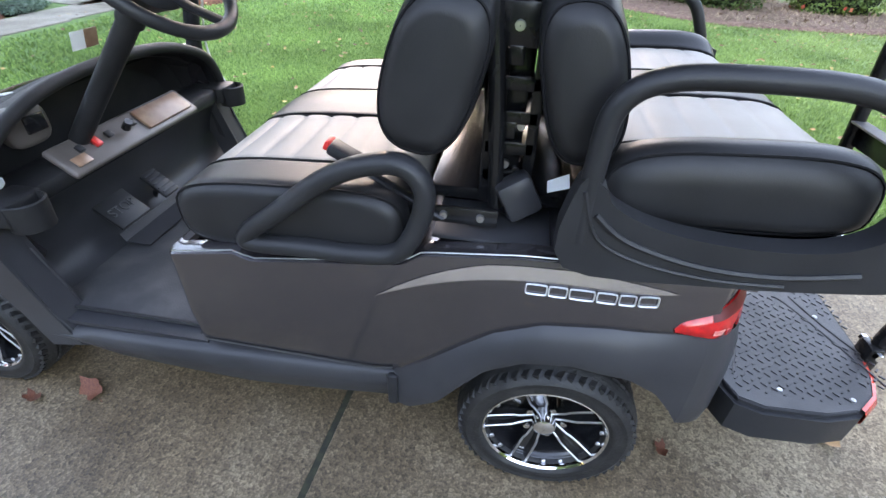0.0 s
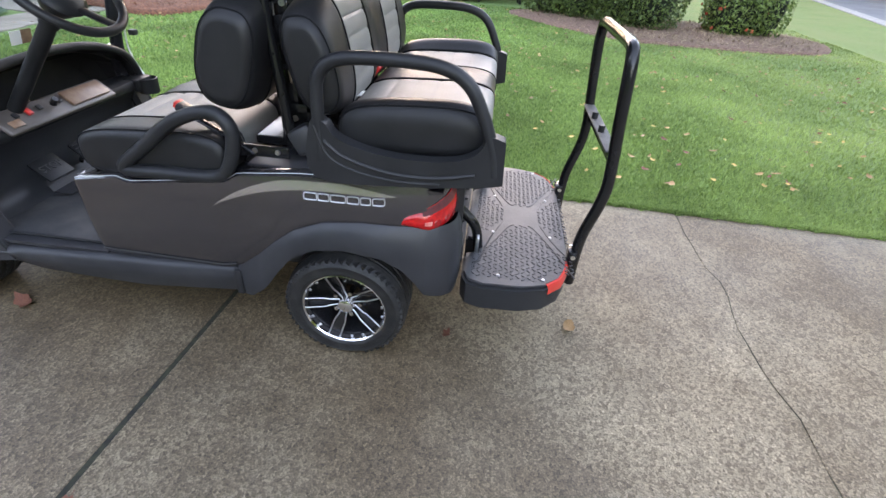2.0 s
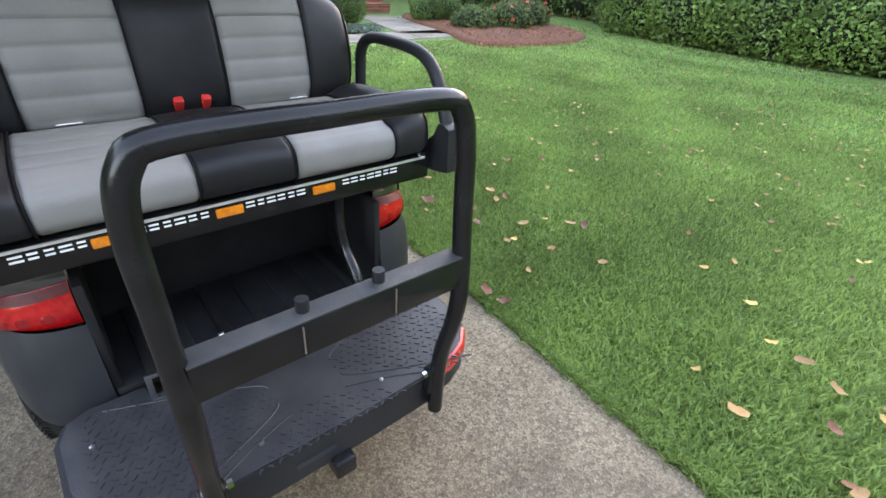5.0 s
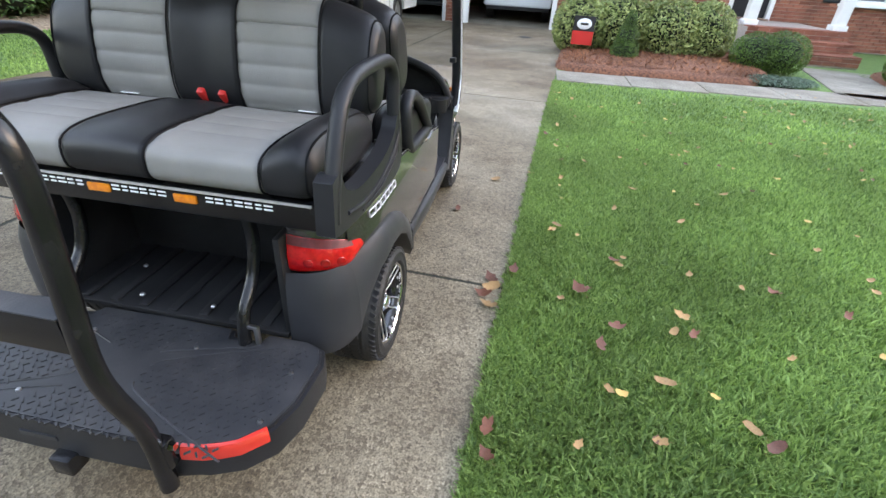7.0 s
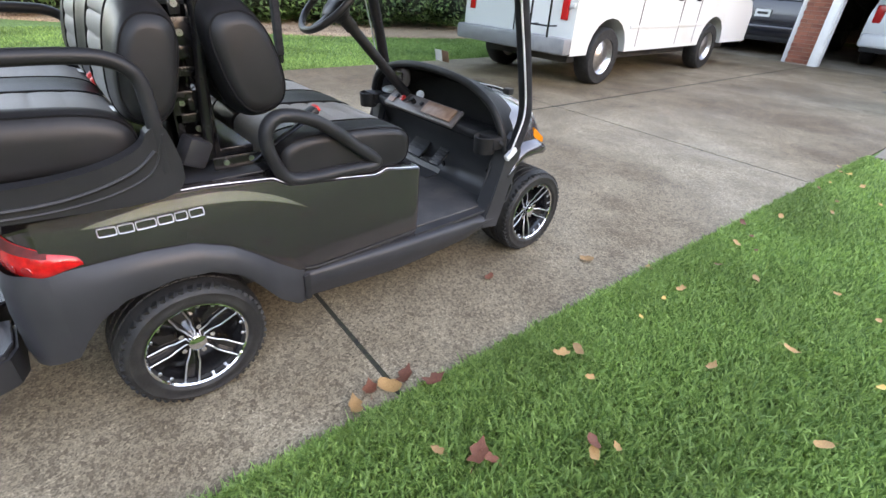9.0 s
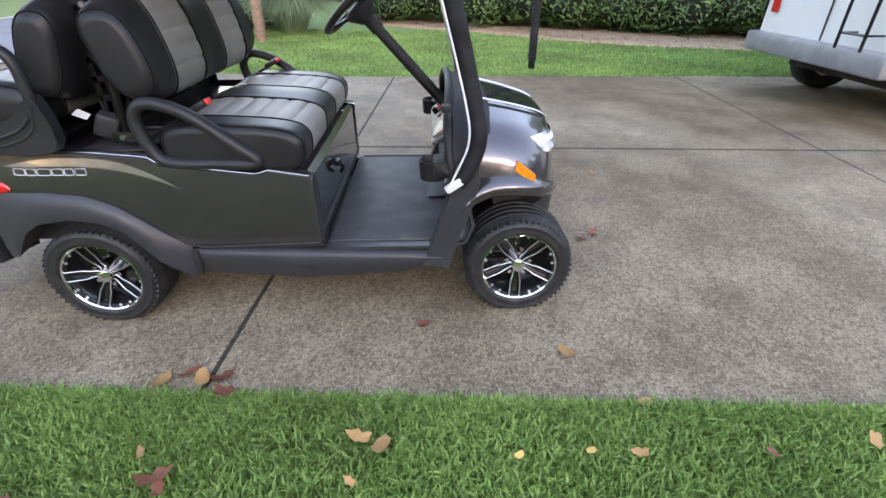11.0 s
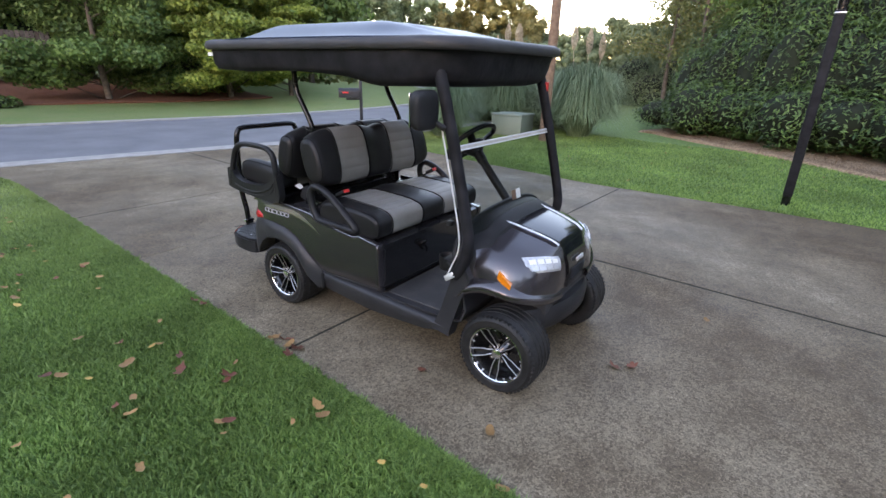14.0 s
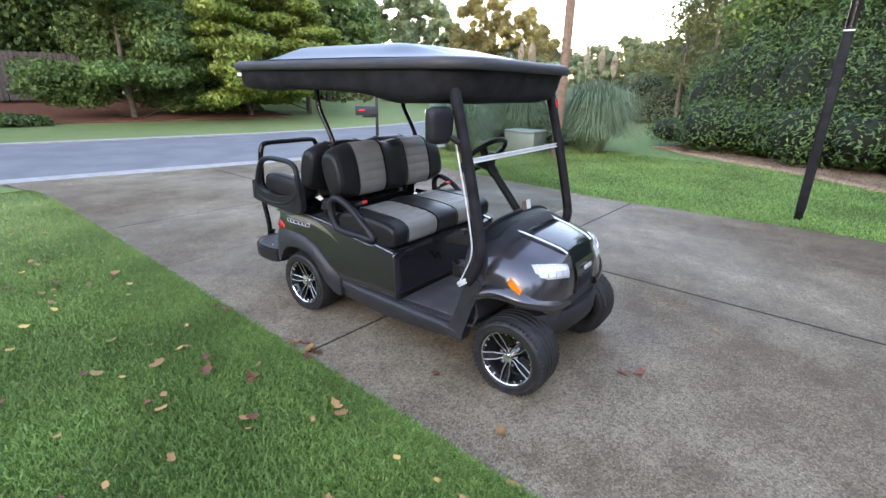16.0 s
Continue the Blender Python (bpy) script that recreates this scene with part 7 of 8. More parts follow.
def seg(y0, y1, hfun, xfun, round0=0.0, round1=0.0, lip=0.006):
    """Sections of one upholstery panel from y0 to y1, with sewn-in edges or round ends."""
    rows = []
    n = 14
    ys = list(np.linspace(y0, y1, n))
    if round0:
        ys = [y0 + round0 * (1 - math.cos(a)) for a in np.linspace(0, math.pi / 2, 8)] + list(np.linspace(y0 + round0, y1, 8))[1:]
    if round1:
        ys = list(np.linspace(y0, y1 - round1, 8)) + [y1 - round1 * (1 - math.cos(a)) for a in np.linspace(math.pi / 2, 0, 8)][1:]
    for y in ys:
        ins = 0.0
        if round0 and y < y0 + round0:
            q = (y0 + round0 - y) / round0
            ins = round0 * 0.9 * (1 - math.sqrt(max(0, 1 - q * q)))
        if round1 and y > y1 - round1:
            q = (y - y1 + round1) / round1
            ins = round1 * 0.9 * (1 - math.sqrt(max(0, 1 - q * q)))
        if not round0 and y - y0 < 0.010:
            ins += lip * (1 - (y - y0) / 0.010)
        if not round1 and y1 - y < 0.010:
            ins += lip * (1 - (y1 - y) / 0.010)
        rows.append((y, ins, hfun(y), xfun(y)))
    # tight rows next to the seams
    extra = []
    for yy, r in ((y0, round0), (y1, round1)):
        if not r:
            q = yy + (0.010 if yy == y0 else -0.010)
            extra.append((q, 0.0, hfun(q), xfun(q)))
    return sorted(rows + extra)


def bench(name_, parent_label, prof_plain, prof_grooved, ymax, a, b, hfun, xfun, r_end, face=0, low=None):
    """Five panels: black end, grey, black middle, grey, black end."""
    root = new(name_)
    root.parent = cart
    tagged(root, parent_label)
    for nm, pr, m, y0, y1, r0, r1 in (("bolster", prof_plain, "vinyl", -ymax, -b, r_end, 0), ("insert", prof_grooved, "vinyl_grey", -b, -a, 0, 0), ("centre_panel", prof_plain, "vinyl", -a, a, 0, 0),
                                      ("insert", prof_grooved, "vinyl_grey", a, b, 0, 0), ("bolster", prof_plain, "vinyl", b, ymax, 0, r_end)):
        rows = slices(pr, seg(y0, y1, hfun, xfun, r0, r1), low)
        if nm == "insert" and face:
            n = len(pr)
            q = [int(n * 0.24), int(n * 0.76)]
            fore = list(range(q[1], n)) + list(range(0, q[0] + 1))
            aft = list(range(q[0], q[1] + 1))
            if face < 0:
                fore, aft = aft, fore
            part(nm, loft([[r[i] for i in fore] for r in rows]), M[m], root, sharp=55)
            part("back_cover", loft([[r[i] for i in aft] for r in rows]), M["vinyl"], root, sharp=55)
            continue
        part(nm, loft(rows, closed=True, caps=True), M[m], root, sharp=55)
    for y in (-b, -a, a, b):
        row = slices(prof_plain, [(y, 0.0, hfun(y), xfun(y))], low)[0]
        part("piping", tube(row[::2], 0.0028, 5, closed=True, step=2), M["piping"], root)
    for y in (-1, 1):
        yy = y * (ymax - r_end * 0.42)
        q = 0.58
        row = slices(prof_plain, [(yy, r_end * 0.9 * (1 - math.sqrt(1 - q * q)) - 0.001, hfun(yy), xfun(yy))], low)[0]
        part("welt", tube(row[::2], 0.0030, 5, closed=True, step=2), M["piping"], root)
    return root


one = lambda y: 1.0
dip = lambda y: 1.0 + 0.12 * math.exp(-(y / 0.09) ** 2)
rear_dip = lambda y: 1.0 + 0.16 * math.exp(-(y / 0.10) ** 2) + 0.62 * ease((abs(y) - 0.385) / 0.085)
fp = lambda g: seat_profile(0.622, 0.712, 0.252, 0.084, -3, 3.6, g, 0.009)
bench("front_cushion", "black and grey channelled vinyl bench cushion", fp(0), fp(7), 0.530, 0.112, 0.400, dip, one, 0.038)
rp = lambda g: seat_profile(-0.208, 0.852, 0.226, 0.062, -2, 3.4, g, 0.005)
bench("rear_cushion", "black and grey channelled vinyl bench cushion", rp(0), rp(6), 0.530, 0.110, 0.398, rear_dip, one, 0.05)


def back_h(y):
    a = abs(y)
    d = 0.10 * math.exp(-(a / 0.07) ** 2)
    e = 0.34 * max(0, (a - 0.31) / 0.22) ** 2.2
    return 1.0 + 0.02 - d - e


def back_low(y):
    return 1.0 - 0.22 * max(0, (abs(y) - 0.35) / 0.18) ** 2.2


def back_x(y):
    return 1.0 - 0.12 * math.exp(-(y / 0.08) ** 2)


bp1 = lambda g: seat_profile(0.318, 1.028, 0.092, 0.176, 13, 2.7, g, 0.009, 1, 72, 0.15)
bench("front_backrest", "black and grey vinyl backrest with horizontal channels", bp1(0), bp1(6), 0.530, 0.110, 0.365, back_h, back_x, 0.045, 1, back_low)
bp2 = lambda g: seat_profile(0.082, 1.030, 0.076, 0.168, -11, 2.7, g, 0.009, -1, 72, 0.15)
bench("rear_backrest", "black and grey vinyl backrest with horizontal channels", bp2(0), bp2(6), 0.530, 0.110, 0.365, back_h, back_x, 0.045, -1, back_low)

# steel frame between the backrests
fr = bmesh.new()
for y in (-0.33, -0.12, 0.12, 0.33):
    box(0.195, y, 0.955, 0.012, 0.045, 0.45, 0.003, bm=fr)
    box(0.180, y + 0.025, 0.955, 0.04, 0.006, 0.45, 0.001, bm=fr)
for z in (0.76, 0.90, 1.04, 1.15):
    box(0.19, 0, z, 0.03, 0.78, 0.035, 0.003, bm=fr)
for y in (-0.33, 0.33):
    box(0.255, y, 1.10, 0.13, 0.03, 0.05, 0.003, bm=fr)
    box(0.10, y, 1.10, 0.13, 0.03, 0.05, 0.003, bm=fr)
    tube([(0.20, y, 0.74), (0.235, y, 0.95), (0.24, y, 1.13)], 0.012, 8, bm=fr)
box(0.20, 0, 0.735, 0.30, 0.72, 0.03, 0.006, bm=fr)
part("seat_frame", fr, M["black_metal"], cart, "black steel frame between the backrests")
for s in (1, -1):
    slot = bmesh.new()
    for x in (0.142, 0.228):
        box(x, s * 0.385, 0.96, 0.022, 0.006, 0.45, 0.002, bm=slot)
    for z in (0.80, 0.862, 0.925, 0.99, 1.09, 1.17):
        box(0.185, s * 0.385, z, 0.10, 0.006, 0.026 if z != 1.09 else 0.075, 0.002, bm=slot)
    part("slotted_plate", slot, M["black_metal"], cart, "black slotted steel side plate")
    bar = part("anchor_bar", box(0.315, s * 0.468, 0.742, 0.25, 0.010, 0.038, 0.003), M["black_metal"], cart, "black seat-belt anchor bar")
    for x in (0.225, 0.30, 0.40):
        part("anchor_bolt", lathe([(0.001, 0.007), (0.008, 0.007), (0.009, 0.0)], 8, lambda c, d, a: (x + c, s * (0.473 + a), 0.744 + d), closed=False), M["steel"], bar)
    for z in (0.83, 1.09, 1.16):
        part("plate_bolt", lathe([(0.001, 0.008), (0.009, 0.008), (0.010, 0.0)], 8, lambda c, d, a: (0.19 + c, s * (0.388 + a), z + d), closed=False), M["steel"], bar)
for y in (-0.33, 0.33):
    for z in (0.80, 0.90, 1.06):
        for e in (-1, 1):
            part("frame_bolt", lathe([(0.001, 0.008), (0.008, 0.008), (0.009, 0.0)], 8, lambda c, d, a: (0.165 + c, y + e * (0.028 + a), z + d), closed=False), M["steel"], cart)
for s in (1, -1):
    rt = part("belt_retractor", box(0.155, s * 0.42, 0.775, 0.075, 0.06, 0.085, 0.012, turn=Matrix.Rotation(radians(28), 4, "Y") @ Matrix.Rotation(radians(15), 4, "Z")), M["plastic_grey"], cart)
    part("belt_tag", loft([[(0.10, s * 0.44, 0.80), (0.06, s * 0.45, 0.82)], [(0.10, s * 0.41, 0.81), (0.06, s * 0.41, 0.83)]], thick=0.002), M["sticker"], rt)
    # belt buckles: front at the outside, rear in the middle
    bk = part("belt_stalk", tube([(0.30, s * 0.47, 0.735), (0.40, s * 0.465, 0.785), (0.485, s * 0.455, 0.825)], 0.014, 8, ry=0.007, smooth=True), M["black_metal"], cart)
    part("buckle", box(0.505, s * 0.448, 0.842, 0.075, 0.045, 0.024, 0.007, turn=Matrix.Rotation(radians(-28), 4, "Y")), M["plastic"], bk)
    part("release_button", box(0.542, s * 0.442, 0.861, 0.012, 0.038, 0.020, 0.004, turn=Matrix.Rotation(radians(-28), 4, "Y")), M["red"], bk)
    yb = -0.010 + s * 0.036
    bk2 = part("belt_stalk", tube([(0.13, yb, 0.80), (0.085, yb, 0.845), (0.035, yb, 0.888)], 0.012, 8, ry=0.007), M["black_metal"], cart)
    part("buckle", box(0.018, yb, 0.906, 0.024, 0.026, 0.060, 0.006, turn=Matrix.Rotation(radians(-38), 4, "Y")), M["red"], bk2)
    part("belt_strap", tube([(0.045, s * 0.075, 0.880), (0.030, s * 0.22, 0.884), (0.030, s * 0.36, 0.888), (0.045, s * 0.47, 0.900)], 0.021, 6, ry=0.002), M["canvas"], cart, "black webbing belt")
    part("belt_tag", box(0.010, s * 0.30 - 0.02, 0.893, 0.030, 0.055, 0.003, 0.001, turn=Matrix.Rotation(radians(14), 4, "Y")), M["sticker"], cart, "white paper belt tag")
    # hip restraint loop of the front seat
    hipp = [(0.46, 0.695), (0.378, 0.713), (0.335, 0.795), (0.330, 0.865), (0.372, 0.905), (0.45, 0.893), (0.53, 0.852), (0.63, 0.772), (0.705, 0.712), (0.690, 0.692), (0.58, 0.695)]
    part("hip_restraint", tube([(x, s * 0.540, z - 0.028) for x, z in hipp], 0.0245, 12, closed=True, step=5, ry=0.021), M["plastic"], cart, "black moulded hip restraint")
    # rear arm rail with its moulded side plate
    railp = [(0.045, 0.80), (0.045, 0.95), (0.035, 1.035), (-0.02, 1.078), (-0.14, 1.088), (-0.28, 1.082), (-0.36, 1.045), (-0.41, 0.96), (-0.445, 0.86), (-0.455, 0.80)]
    part("arm_rail", tube([(x, s * 0.575, z - 0.014) for x, z in railp], 0.020, 12, step=5, ry=0.018), M["plastic"], cart, "black rear arm rail")
    plate = [(0.065, 0.745), (0.065, 0.91), (0.025, 0.91), (0.0, 0.875), (-0.08, 0.842), (-0.20, 0.826), (-0.33, 0.832), (-0.40, 0.862), (-0.43, 0.91), (-0.470, 0.904), (-0.4745, 0.898), (-0.476, 0.89), (-0.480, 0.785), (-0.4795, 0.778), (-0.474, 0.774), (-0.40, 0.760), (-0.20, 0.742)]
    part("side_plate", prism([(p.x, p.y) for p in smooth_path([(a, b_, 0) for a, b_ in plate], True, 4)], 0.045, lambda a, b_, d: (a, s * (0.592 - d), b_ - 0.012)), M["plastic"], cart, "black moulded rear side plate")
    lip = [(0.03, 0.86), (-0.03, 0.815), (-0.15, 0.782), (-0.28, 0.778), (-0.40, 0.80)]
    part("plate_crease", tube([(x, s * 0.593, z - 0.012) for x, z in lip], 0.006, 6), M["plastic"], cart)
    lip2 = [(0.055, 0.90), (0.02, 0.815), (-0.06, 0.775), (-0.18, 0.757), (-0.30, 0.760)]
    part("plate_crease", tube([(x, s * 0.5925, z - 0.012) for x, z in lip2], 0.004, 6), M["plastic"], cart)

# rear beam with amber reflectors and stickers
beam = part("rear_beam", box(-0.400, 0, 0.768, 0.03, 1.06, 0.072, 0.006), M["black_metal"], cart, "black steel beam under the rear seat")
part("beam_strip", box(-0.417, 0, 0.799, 0.004, 1.02, 0.006, 0), M["decal"], beam)
for y in (-0.183, 0.055, 0.293):
    part("reflector", box(-0.417, y, 0.776, 0.008, 0.062, 0.022, 0.003), M["amber"], beam)
lt = bmesh.new()
for y in np.linspace(-0.40, 0.44, 34):
    if min(abs(y - k) for k in (-0.183, 0.055, 0.293)) > 0.045:
        for z in (0.786, 0.776):
            box(-0.4165, y, z, 0.002, 0.018 + 0.004 * math.sin(y * 90), 0.004, 0, bm=lt)
tagged(part("notice_print", lt, M["sticker"], beam), kind="stuff")
part("seat_plate", box(-0.20, 0, 0.745, 0.42, 1.06, 0.02, 0.004), M["black_metal"], cart)

# ---- rear step ----
step = new("rear_step")
step.parent = cart
tagged(step, "black fold-down footplate with chevron tread")
half = [(-0.385, 0.0), (-0.385, 0.215), (-0.43, 0.225), (-0.43, 0.325), (-0.385, 0.335), (-0.385, 0.455), (-0.405, 0.500), (-0.46, 0.520), (-0.60, 0.515), (-0.68, 0.490), (-0.738, 0.435), (-0.768, 0.365), (-0.780, 0.290), (-0.784, 0.10)]
outl = half + [(x, -y) for x, y in half[::-1] if y > 0]
part("tray", prism(outl, -0.105, lambda a, b_, d: (a, b_, 0.345 + d), bevel=0.010), M["plastic"], step)
part("deck", prism([(-0.60 + (x + 0.60) * 0.965, y * 0.975) for x, y in outl], 0.008, lambda a, b_, d: (a, b_, 0.3405 + d), bevel=0.002), M["tread"], step)


def in_zone(x, y):
    """Tread fields between the smooth X-shaped bands."""
    u, v = (x + 0.605) / 0.195, y / 0.49
    if abs(u) > 0.93 or abs(v) > 0.95 or (abs(y) > 0.40 and x < -0.70 + 0.6 * (abs(y) - 0.40)):
        return False
    if -0.44 < x and 0.20 < abs(y) < 0.345:
        return False
    d = abs(abs(u) - abs(v) * 1.75)
    return d > 0.20 and math.hypot(u, v * 2.2) > 0.32


spots = []
for i in range(20):
    for j in range(46):
        x, y = -0.785 + i * 0.0200, -0.495 + j * 0.0220 + (0.0110 if i % 2 else 0)
        if in_zone(x, y):
            spots.append((Matrix.Translation((x, y, 0.3493)) @ Matrix.Rotation(radians(45 if (i + j) % 2 else -45), 4, "Z"), (0.0042, 0.0145, 0.0034)))
tagged(many_boxes("tread_field", spots, M["tread"], step), kind="stuff")
for sx in (1, -1):
    for sy in (1, -1):
        for cv in ([(0.185, 0.42), (0.115, 0.24), (0.055, 0.11), (0.030, 0.085)], [(0.155 if sx > 0 else 0.185, 0.32), (0.120, 0.19), (0.080, 0.075)]):
            part("tread_line", tube([(-0.605 + sx * u, sy * v, 0.349) for u, v in cv], 0.0026, 5), M["tread"], step)
for y in (0.452, 0.16, -0.16, -0.452):
    for x in ((-0.515, -0.675) if abs(y) > 0.3 else (-0.49, -0.72)):
        part("step_screw", lathe([(0.001, 0.354), (0.006, 0.353), (0.007, 0.348)], 8, lambda c, d, a: (x + c, y + d, a), closed=False), M["steel"], step)
for s in (1, -1):
    rf = []
    edge_ = [(-0.690, 0.481), (-0.712, 0.460), (-0.738, 0.435), (-0.755, 0.400), (-0.768, 0.365), (-0.776, 0.315)]
    for k, (x, y) in enumerate(edge_):
        a0, b0 = edge_[max(k - 1, 0)], edge_[min(k + 1, len(edge_) - 1)]
        tx, ty = b0[0] - a0[0], b0[1] - a0[1]
        ln = math.hypot(tx, ty)
        ox, oy = ty / ln, -tx / ln
        if oy < 0:
            ox, oy = -ox, -oy
        rf.append([Vector((x + ox * w_, s * (y + oy * w_), z)) for w_, z in ((-0.010, 0.3495), (-0.002, 0.3475), (0.005, 0.336), (0.005, 0.312), (-0.004, 0.304))])
    part("step_reflector", loft(rf), M["reflect_red"], step, "curved red reflector")
    # bent support arm from the seat frame down to the step
    part("support_arm", tube([(-0.33, s * 0.275, 0.74), (-0.315, s * 0.275, 0.62), (-0.345, s * 0.275, 0.52), (-0.415, s * 0.275, 0.44), (-0.435, s * 0.275, 0.345)], 0.019, 10), M["black_metal"], step)
    clip = box(-0.43, s * 0.315, 0.375, 0.014, 0.014, 0.07, 0.003)
    box(-0.43, s * 0.30, 0.405, 0.012, 0.04, 0.012, 0.003, bm=clip)
    part("hinge_pin", clip, M["steel"], step)
part("tow_hitch", box(-0.79, 0.0, 0.225, 0.05, 0.055, 0.055, 0.006), M["black_metal"], step)
part("step_mark", box(-0.786, 0.06, 0.292, 0.004, 0.10, 0.014, 0), M["plastic_grey"], step)
# grab hoop
hoop = part("grab_hoop", tube([(-0.803, 0.283, 0.235), (-0.803, 0.283, 0.36), (-0.812, 0.283, 0.46), (-0.842, 0.283, 0.58), (-0.852, 0.283, 0.68), (-0.838, 0.283, 0.86), (-0.828, 0.283, 1.00), (-0.826, 0.265, 1.075), (-0.826, 0.215, 1.100), (-0.826, 0.0, 1.102),
                               (-0.826, -0.215, 1.100), (-0.826, -0.265, 1.075), (-0.828, -0.283, 1.00), (-0.838, -0.283, 0.86), (-0.852, -0.283, 0.68), (-0.842, -0.283, 0.58), (-0.812, -0.283, 0.46), (-0.803, -0.283, 0.36), (-0.803, -0.283, 0.235)], 0.0205, 12, step=5), M["black_metal"], cart, "black steel grab hoop")
part("cross_plate", box(-0.862, 0, 0.735, 0.006, 0.54, 0.075, 0.002), M["black_metal"], hoop)
part("cross_ledge", box(-0.842, 0, 0.772, 0.045, 0.54, 0.006, 0.001), M["mat"], hoop, "worn top of the cross bar")
for y in (-0.08, 0.075):
    part("peg", lathe([(0.001, 0.80), (0.012, 0.80), (0.0125, 0.77)], 12, lambda c, d, a: (-0.835 + c, y + d, a), closed=False), M["plastic"], hoop)
for y in (-0.10, 0.09):
    part("slot", box(-0.866, y, 0.735, 0.003, 0.003, 0.06, 0), M["steel"], hoop)
for s in (1, -1):
    part("hoop_bolt", lathe([(0.001, 0.012), (0.010, 0.012), (0.011, 0.0)], 6, lambda c, d, a: (-0.790 + c, s * (0.255 - a), 0.372 + d), closed=False), M["chrome"], hoop)
    part("hoop_bolt", lathe([(0.001, 0.012), (0.010, 0.012), (0.011, 0.0)], 6, lambda c, d, a: (-0.790 + c, s * (0.311 + a), 0.372 + d), closed=False), M["chrome"], hoop)
    part("hoop_foot", box(-0.790, s * 0.283, 0.345, 0.034, 0.056, 0.085, 0.008), M["black_metal"], hoop)

# ---- roof, struts, windshield ----
def roof_half(x):
    return float(np.interp(x, [-0.53, -0.50, -0.44, 0.0, 0.8, 1.25, 1.33, 1.40, 1.435], [0.50, 0.59, 0.625, 0.64, 0.64, 0.63, 0.60, 0.50, 0.36]))
def roof_z(x, f):
    """Crown height; f: 0 in the middle, 1 at the edge."""
    e = ease((x + 0.53) / 0.50) * ease((1.435 - x) / 0.70)
    zz = 1.690 + 0.092 * e * (1 - ease((abs(f) - 0.50) / 0.46)) + 0.010 * e
    if x > 0.75:      # moulded channels towards the front
        zz -= 0.022 * ease((x - 0.75) / 0.25) * e * max(0.0, 1 - abs(abs(f) - 0.46) / 0.12)
    return zz
top_rows = []
for x in np.linspace(-0.525, 1.43, 60):
    w = roof_half(x)
    top_rows.append([Vector((x, w * -f, roof_z(x, f))) for f in np.linspace(-1, 1, 49)])
roof_ = part("roof", loft(top_rows, thick=0.006), M["roof"], cart, "black moulded canopy", 45)


def round_roof(inset):
    """The outline of the canopy, drawn in by inset."""
    side_ = np.linspace(-0.515, 1.40, 40)
    way = [(x, roof_half(x)) for x in side_] + [(1.43, y) for y in np.linspace(0.40, -0.40, 12)] + [(x, -roof_half(x)) for x in side_[::-1]] + [(-0.53, y) for y in np.linspace(-0.48, 0.48, 12)]
    return [(0.45 + (x - 0.45) * (1 - inset / 0.98), y * (1 - inset / 0.64)) for x, y in way]


lip_rows = [[Vector((x, y, z)) for x, y in round_roof(o)] for o, z in ((0.05, 1.642), (-0.004, 1.640), (-0.013, 1.648), (-0.017, 1.666), (-0.010, 1.688), (0.010, 1.698), (0.055, 1.6985))]
part("roof_lip", loft(lip_rows, closed=True), M["roof_edge"], roof_, "matt grey rolled lip of the canopy", 70)
# rolled canvas enclosure hanging round the canopy
rows = []
for k, z in enumerate((1.655, 1.62, 1.585, 1.55, 1.528, 1.520)):
    rr = []
    ins = (0.0, 0.001, 0.005, 0.012, 0.024, 0.055)[k]
    for x, y in round_roof(0.012):
        front = ease((x - 0.70) / 0.40)
        wob = 0.009 * noise.noise(Vector((x * 4, y * 4, z * 9))) * k / 3
        low = 0.016 * noise.noise(Vector((x * 2.1, y * 2.1, 3))) - 0.040 * front
        m = 1 - (ins * (1 + front) + wob) / 0.9
        rr.append(Vector((0.45 + (x - 0.45) * m - 0.02 * front * (k > 0), y * (1 - (ins + wob) / 0.62), z + low * (k / 5))))
    rows.append(rr)
part("canvas_roll", loft(rows, closed=True), M["canvas"], cart, "rolled black canvas enclosure", 180)
part("headliner", prism(round_roof(0.07), 0.012, lambda a, b_, d: (a, b_, 1.600 + d)), M["canvas"], cart)
part("roof_label", box(-0.42, -0.628, 1.615, 0.05, 0.003, 0.022, 0), M["sticker"], cart)
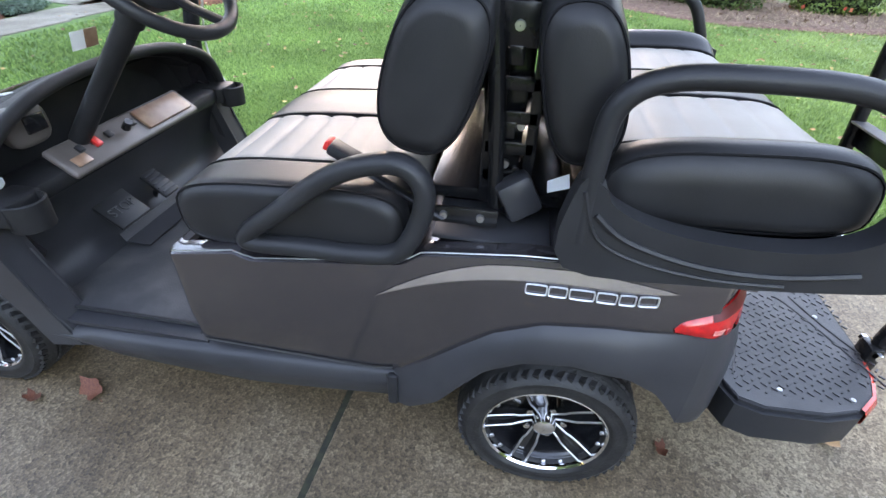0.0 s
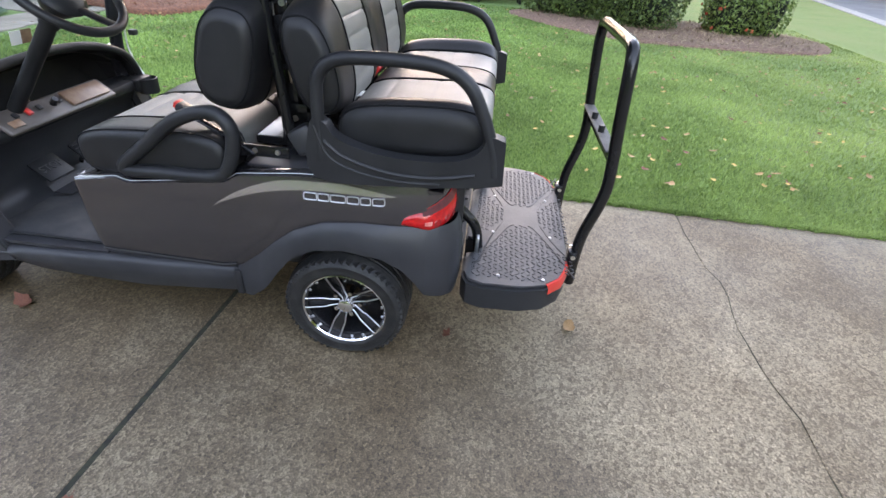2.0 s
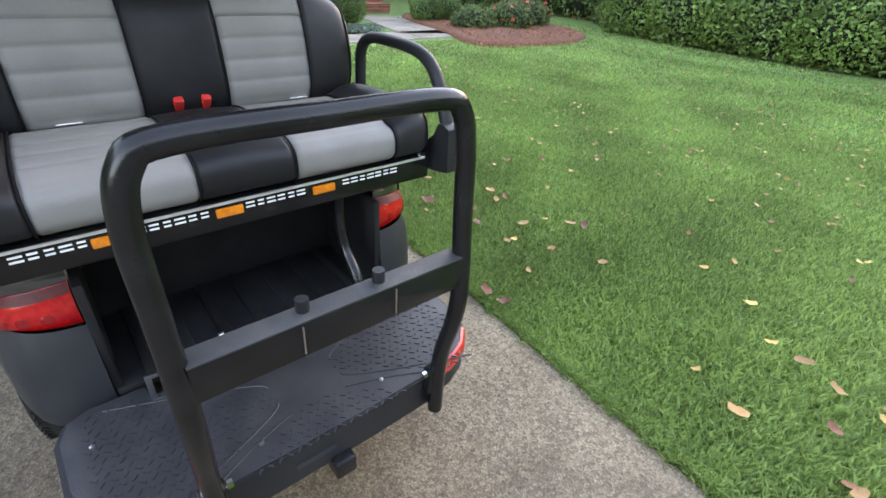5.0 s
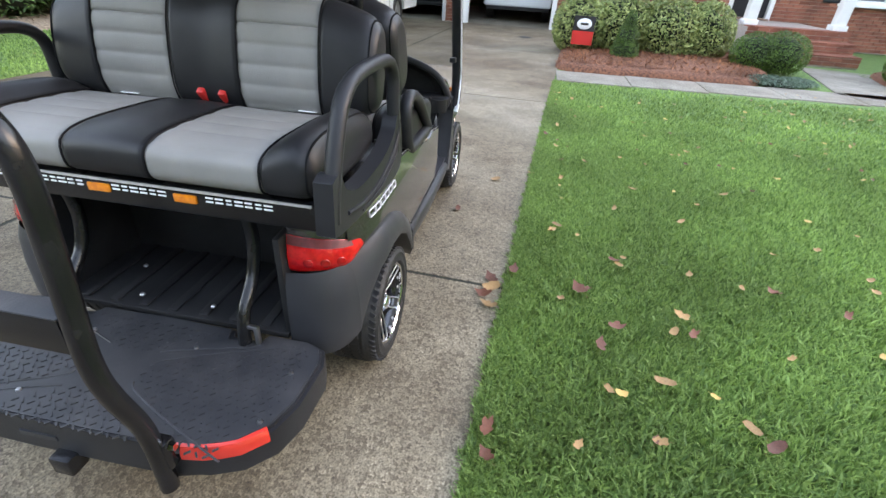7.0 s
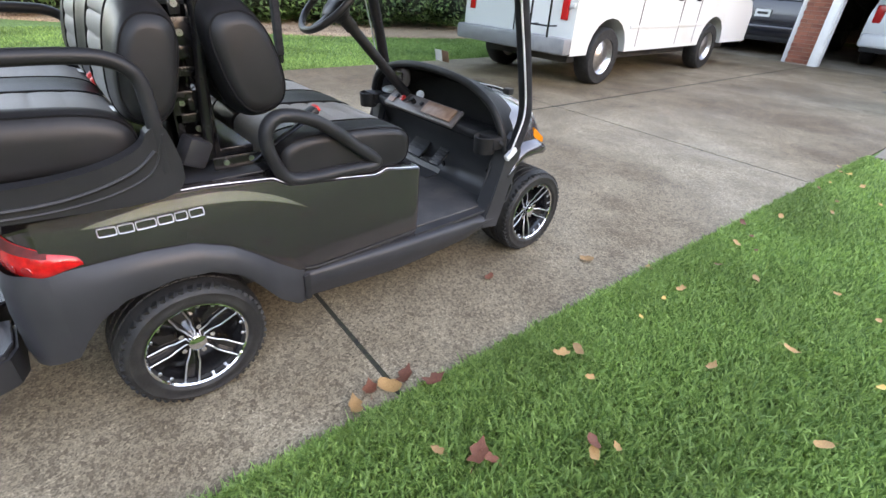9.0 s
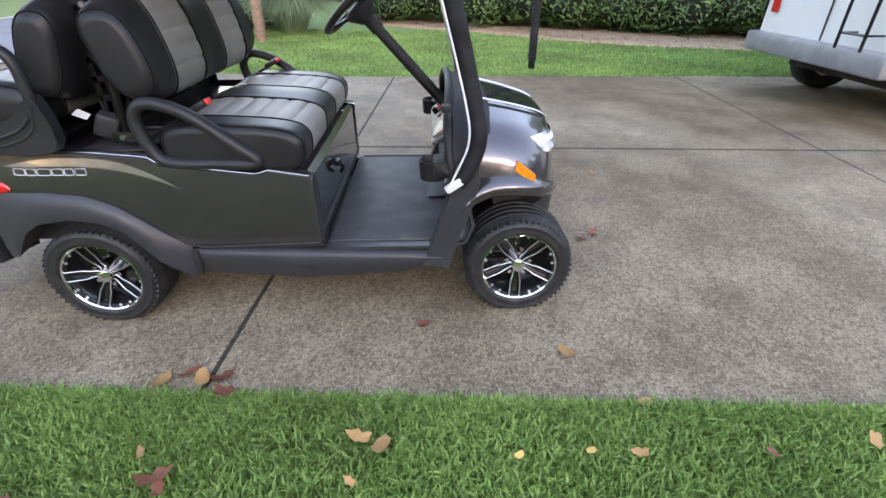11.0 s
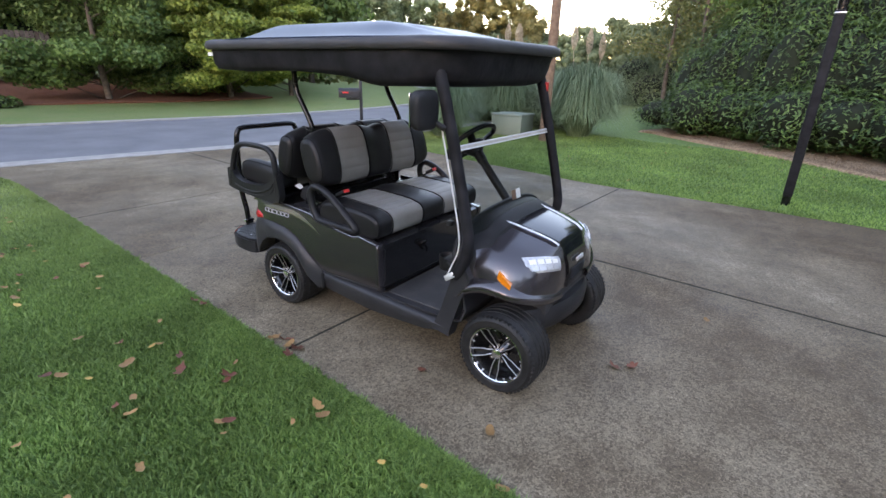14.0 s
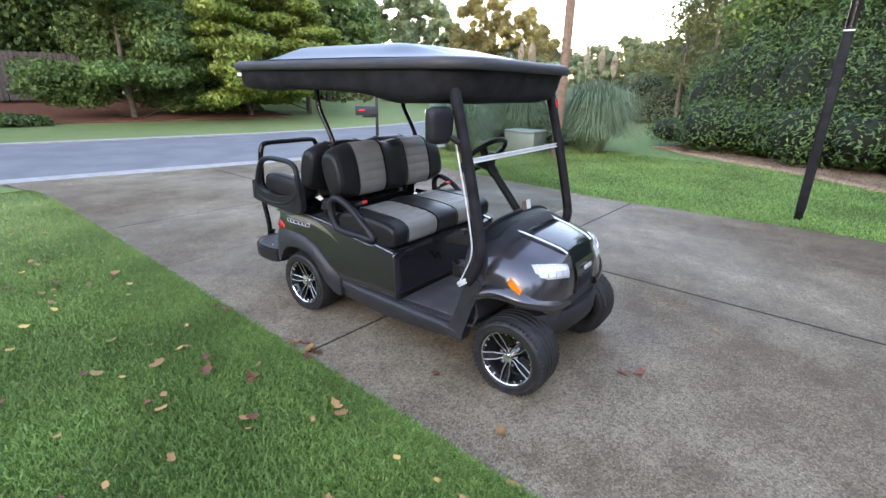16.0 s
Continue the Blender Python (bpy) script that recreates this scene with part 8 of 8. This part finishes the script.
for s in (1, -1):
    strut = part("front_strut", tube([(1.415, s * 0.550, 0.585), (1.452, s * 0.550, 0.64), (1.485, s * 0.547, 0.74), (1.47, s * 0.542, 0.86), (1.385, s * 0.535, 1.20), (1.30, s * 0.530, 1.50), (1.27, s * 0.530, 1.60)], 0.029, 10, ry=0.030), M["canvas"], cart, "black canvas-wrapped roof strut")
    part("strut_edge", tube([(1.375, s * 0.576, 0.570), (1.412, s * 0.576, 0.645), (1.450, s * 0.574, 0.75), (1.435, s * 0.570, 0.88), (1.352, s * 0.562, 1.20), (1.32, s * 0.560, 1.32)], 0.0045, 8, ry=0.004), M["alu"], strut, "bright aluminium edge")
    part("strut_foot", box(1.40, s * 0.568, 0.585, 0.07, 0.022, 0.03, 0.006, turn=Matrix.Rotation(radians(-35), 4, "Y")), M["alu"], strut)
    part("rear_strut", tube([(0.20, s * 0.41, 0.74), (0.215, s * 0.41, 0.95), (0.235, s * 0.41, 1.17), (0.205, s * 0.41, 1.26), (0.130, s * 0.41, 1.38), (0.105, s * 0.41, 1.45), (0.10, s * 0.41, 1.60)], 0.0165, 10), M["black_metal"], cart, "thin black rear roof strut")
# windshield in two folding panes
def ws(y, t):
    """Along the strut line from the cowl to the roof."""
    return Vector((1.478 - 0.24 * t * t * 0.45 - 0.24 * t * 0.55, y, 0.80 + 0.74 * t))
for t0, t1, nm in ((0.0, 0.545, "lower_pane"), (0.57, 1.0, "upper_pane")):
    pane = part(nm, loft([[ws(y, t) for y in np.linspace(-0.515, 0.515, 5)] for t in np.linspace(t0, t1, 6)], thick=0.004), M["glass"], cart, "clear acrylic windshield pane")
    pane.visible_shadow = False
bar = part("pane_bar", loft([[ws(y, t) + Vector((0.004, 0, 0)) for y in np.linspace(-0.515, 0.515, 5)] for t in (0.543, 0.556, 0.570)], thick=0.010), M["bar_gold"], cart, "pale windshield hinge strip")
for t in (0.544, 0.569):
    part("bar_edge", tube([ws(-0.515, t) + Vector((0.006, 0, 0)), ws(0.515, t) + Vector((0.006, 0, 0))], 0.004, 6, smooth=False), M["alu"], bar)
st_ = part("windshield_sticker", loft([[ws(y, t) + Vector((-0.004, 0, 0)) for y in (-0.005, 0.045)] for t in (0.115, 0.185)], thick=0.001), M["sticker"], cart)
part("sticker_block", loft([[ws(y, t) + Vector((-0.004, 0, 0)) for y in (-0.055, -0.0055)] for t in (0.115, 0.185)], thick=0.001), M["wood_trim"], st_)
part("pane_clip", box(1.33, 0.535, 1.47, 0.03, 0.03, 0.06, 0.006), M["red"], cart)
# mirrors
mir = part("side_mirror", pillow(1.285, -0.640, 1.388, 0.06, 0.165, 0.175, 4.5, 6), M["plastic"], cart, "black door mirror")
part("mirror_arm", tube([(1.295, -0.59, 1.35), (1.31, -0.575, 1.325), (1.345, -0.56, 1.305)], 0.014, 8), M["plastic"], mir)
part("mirror_glass", box(1.253, -0.640, 1.388, 0.006, 0.14, 0.148, 0.002), M["chrome"], mir)
part("strut_hook", box(1.372, -0.535, 0.852, 0.03, 0.035, 0.025, 0.004), M["plastic"], cart)
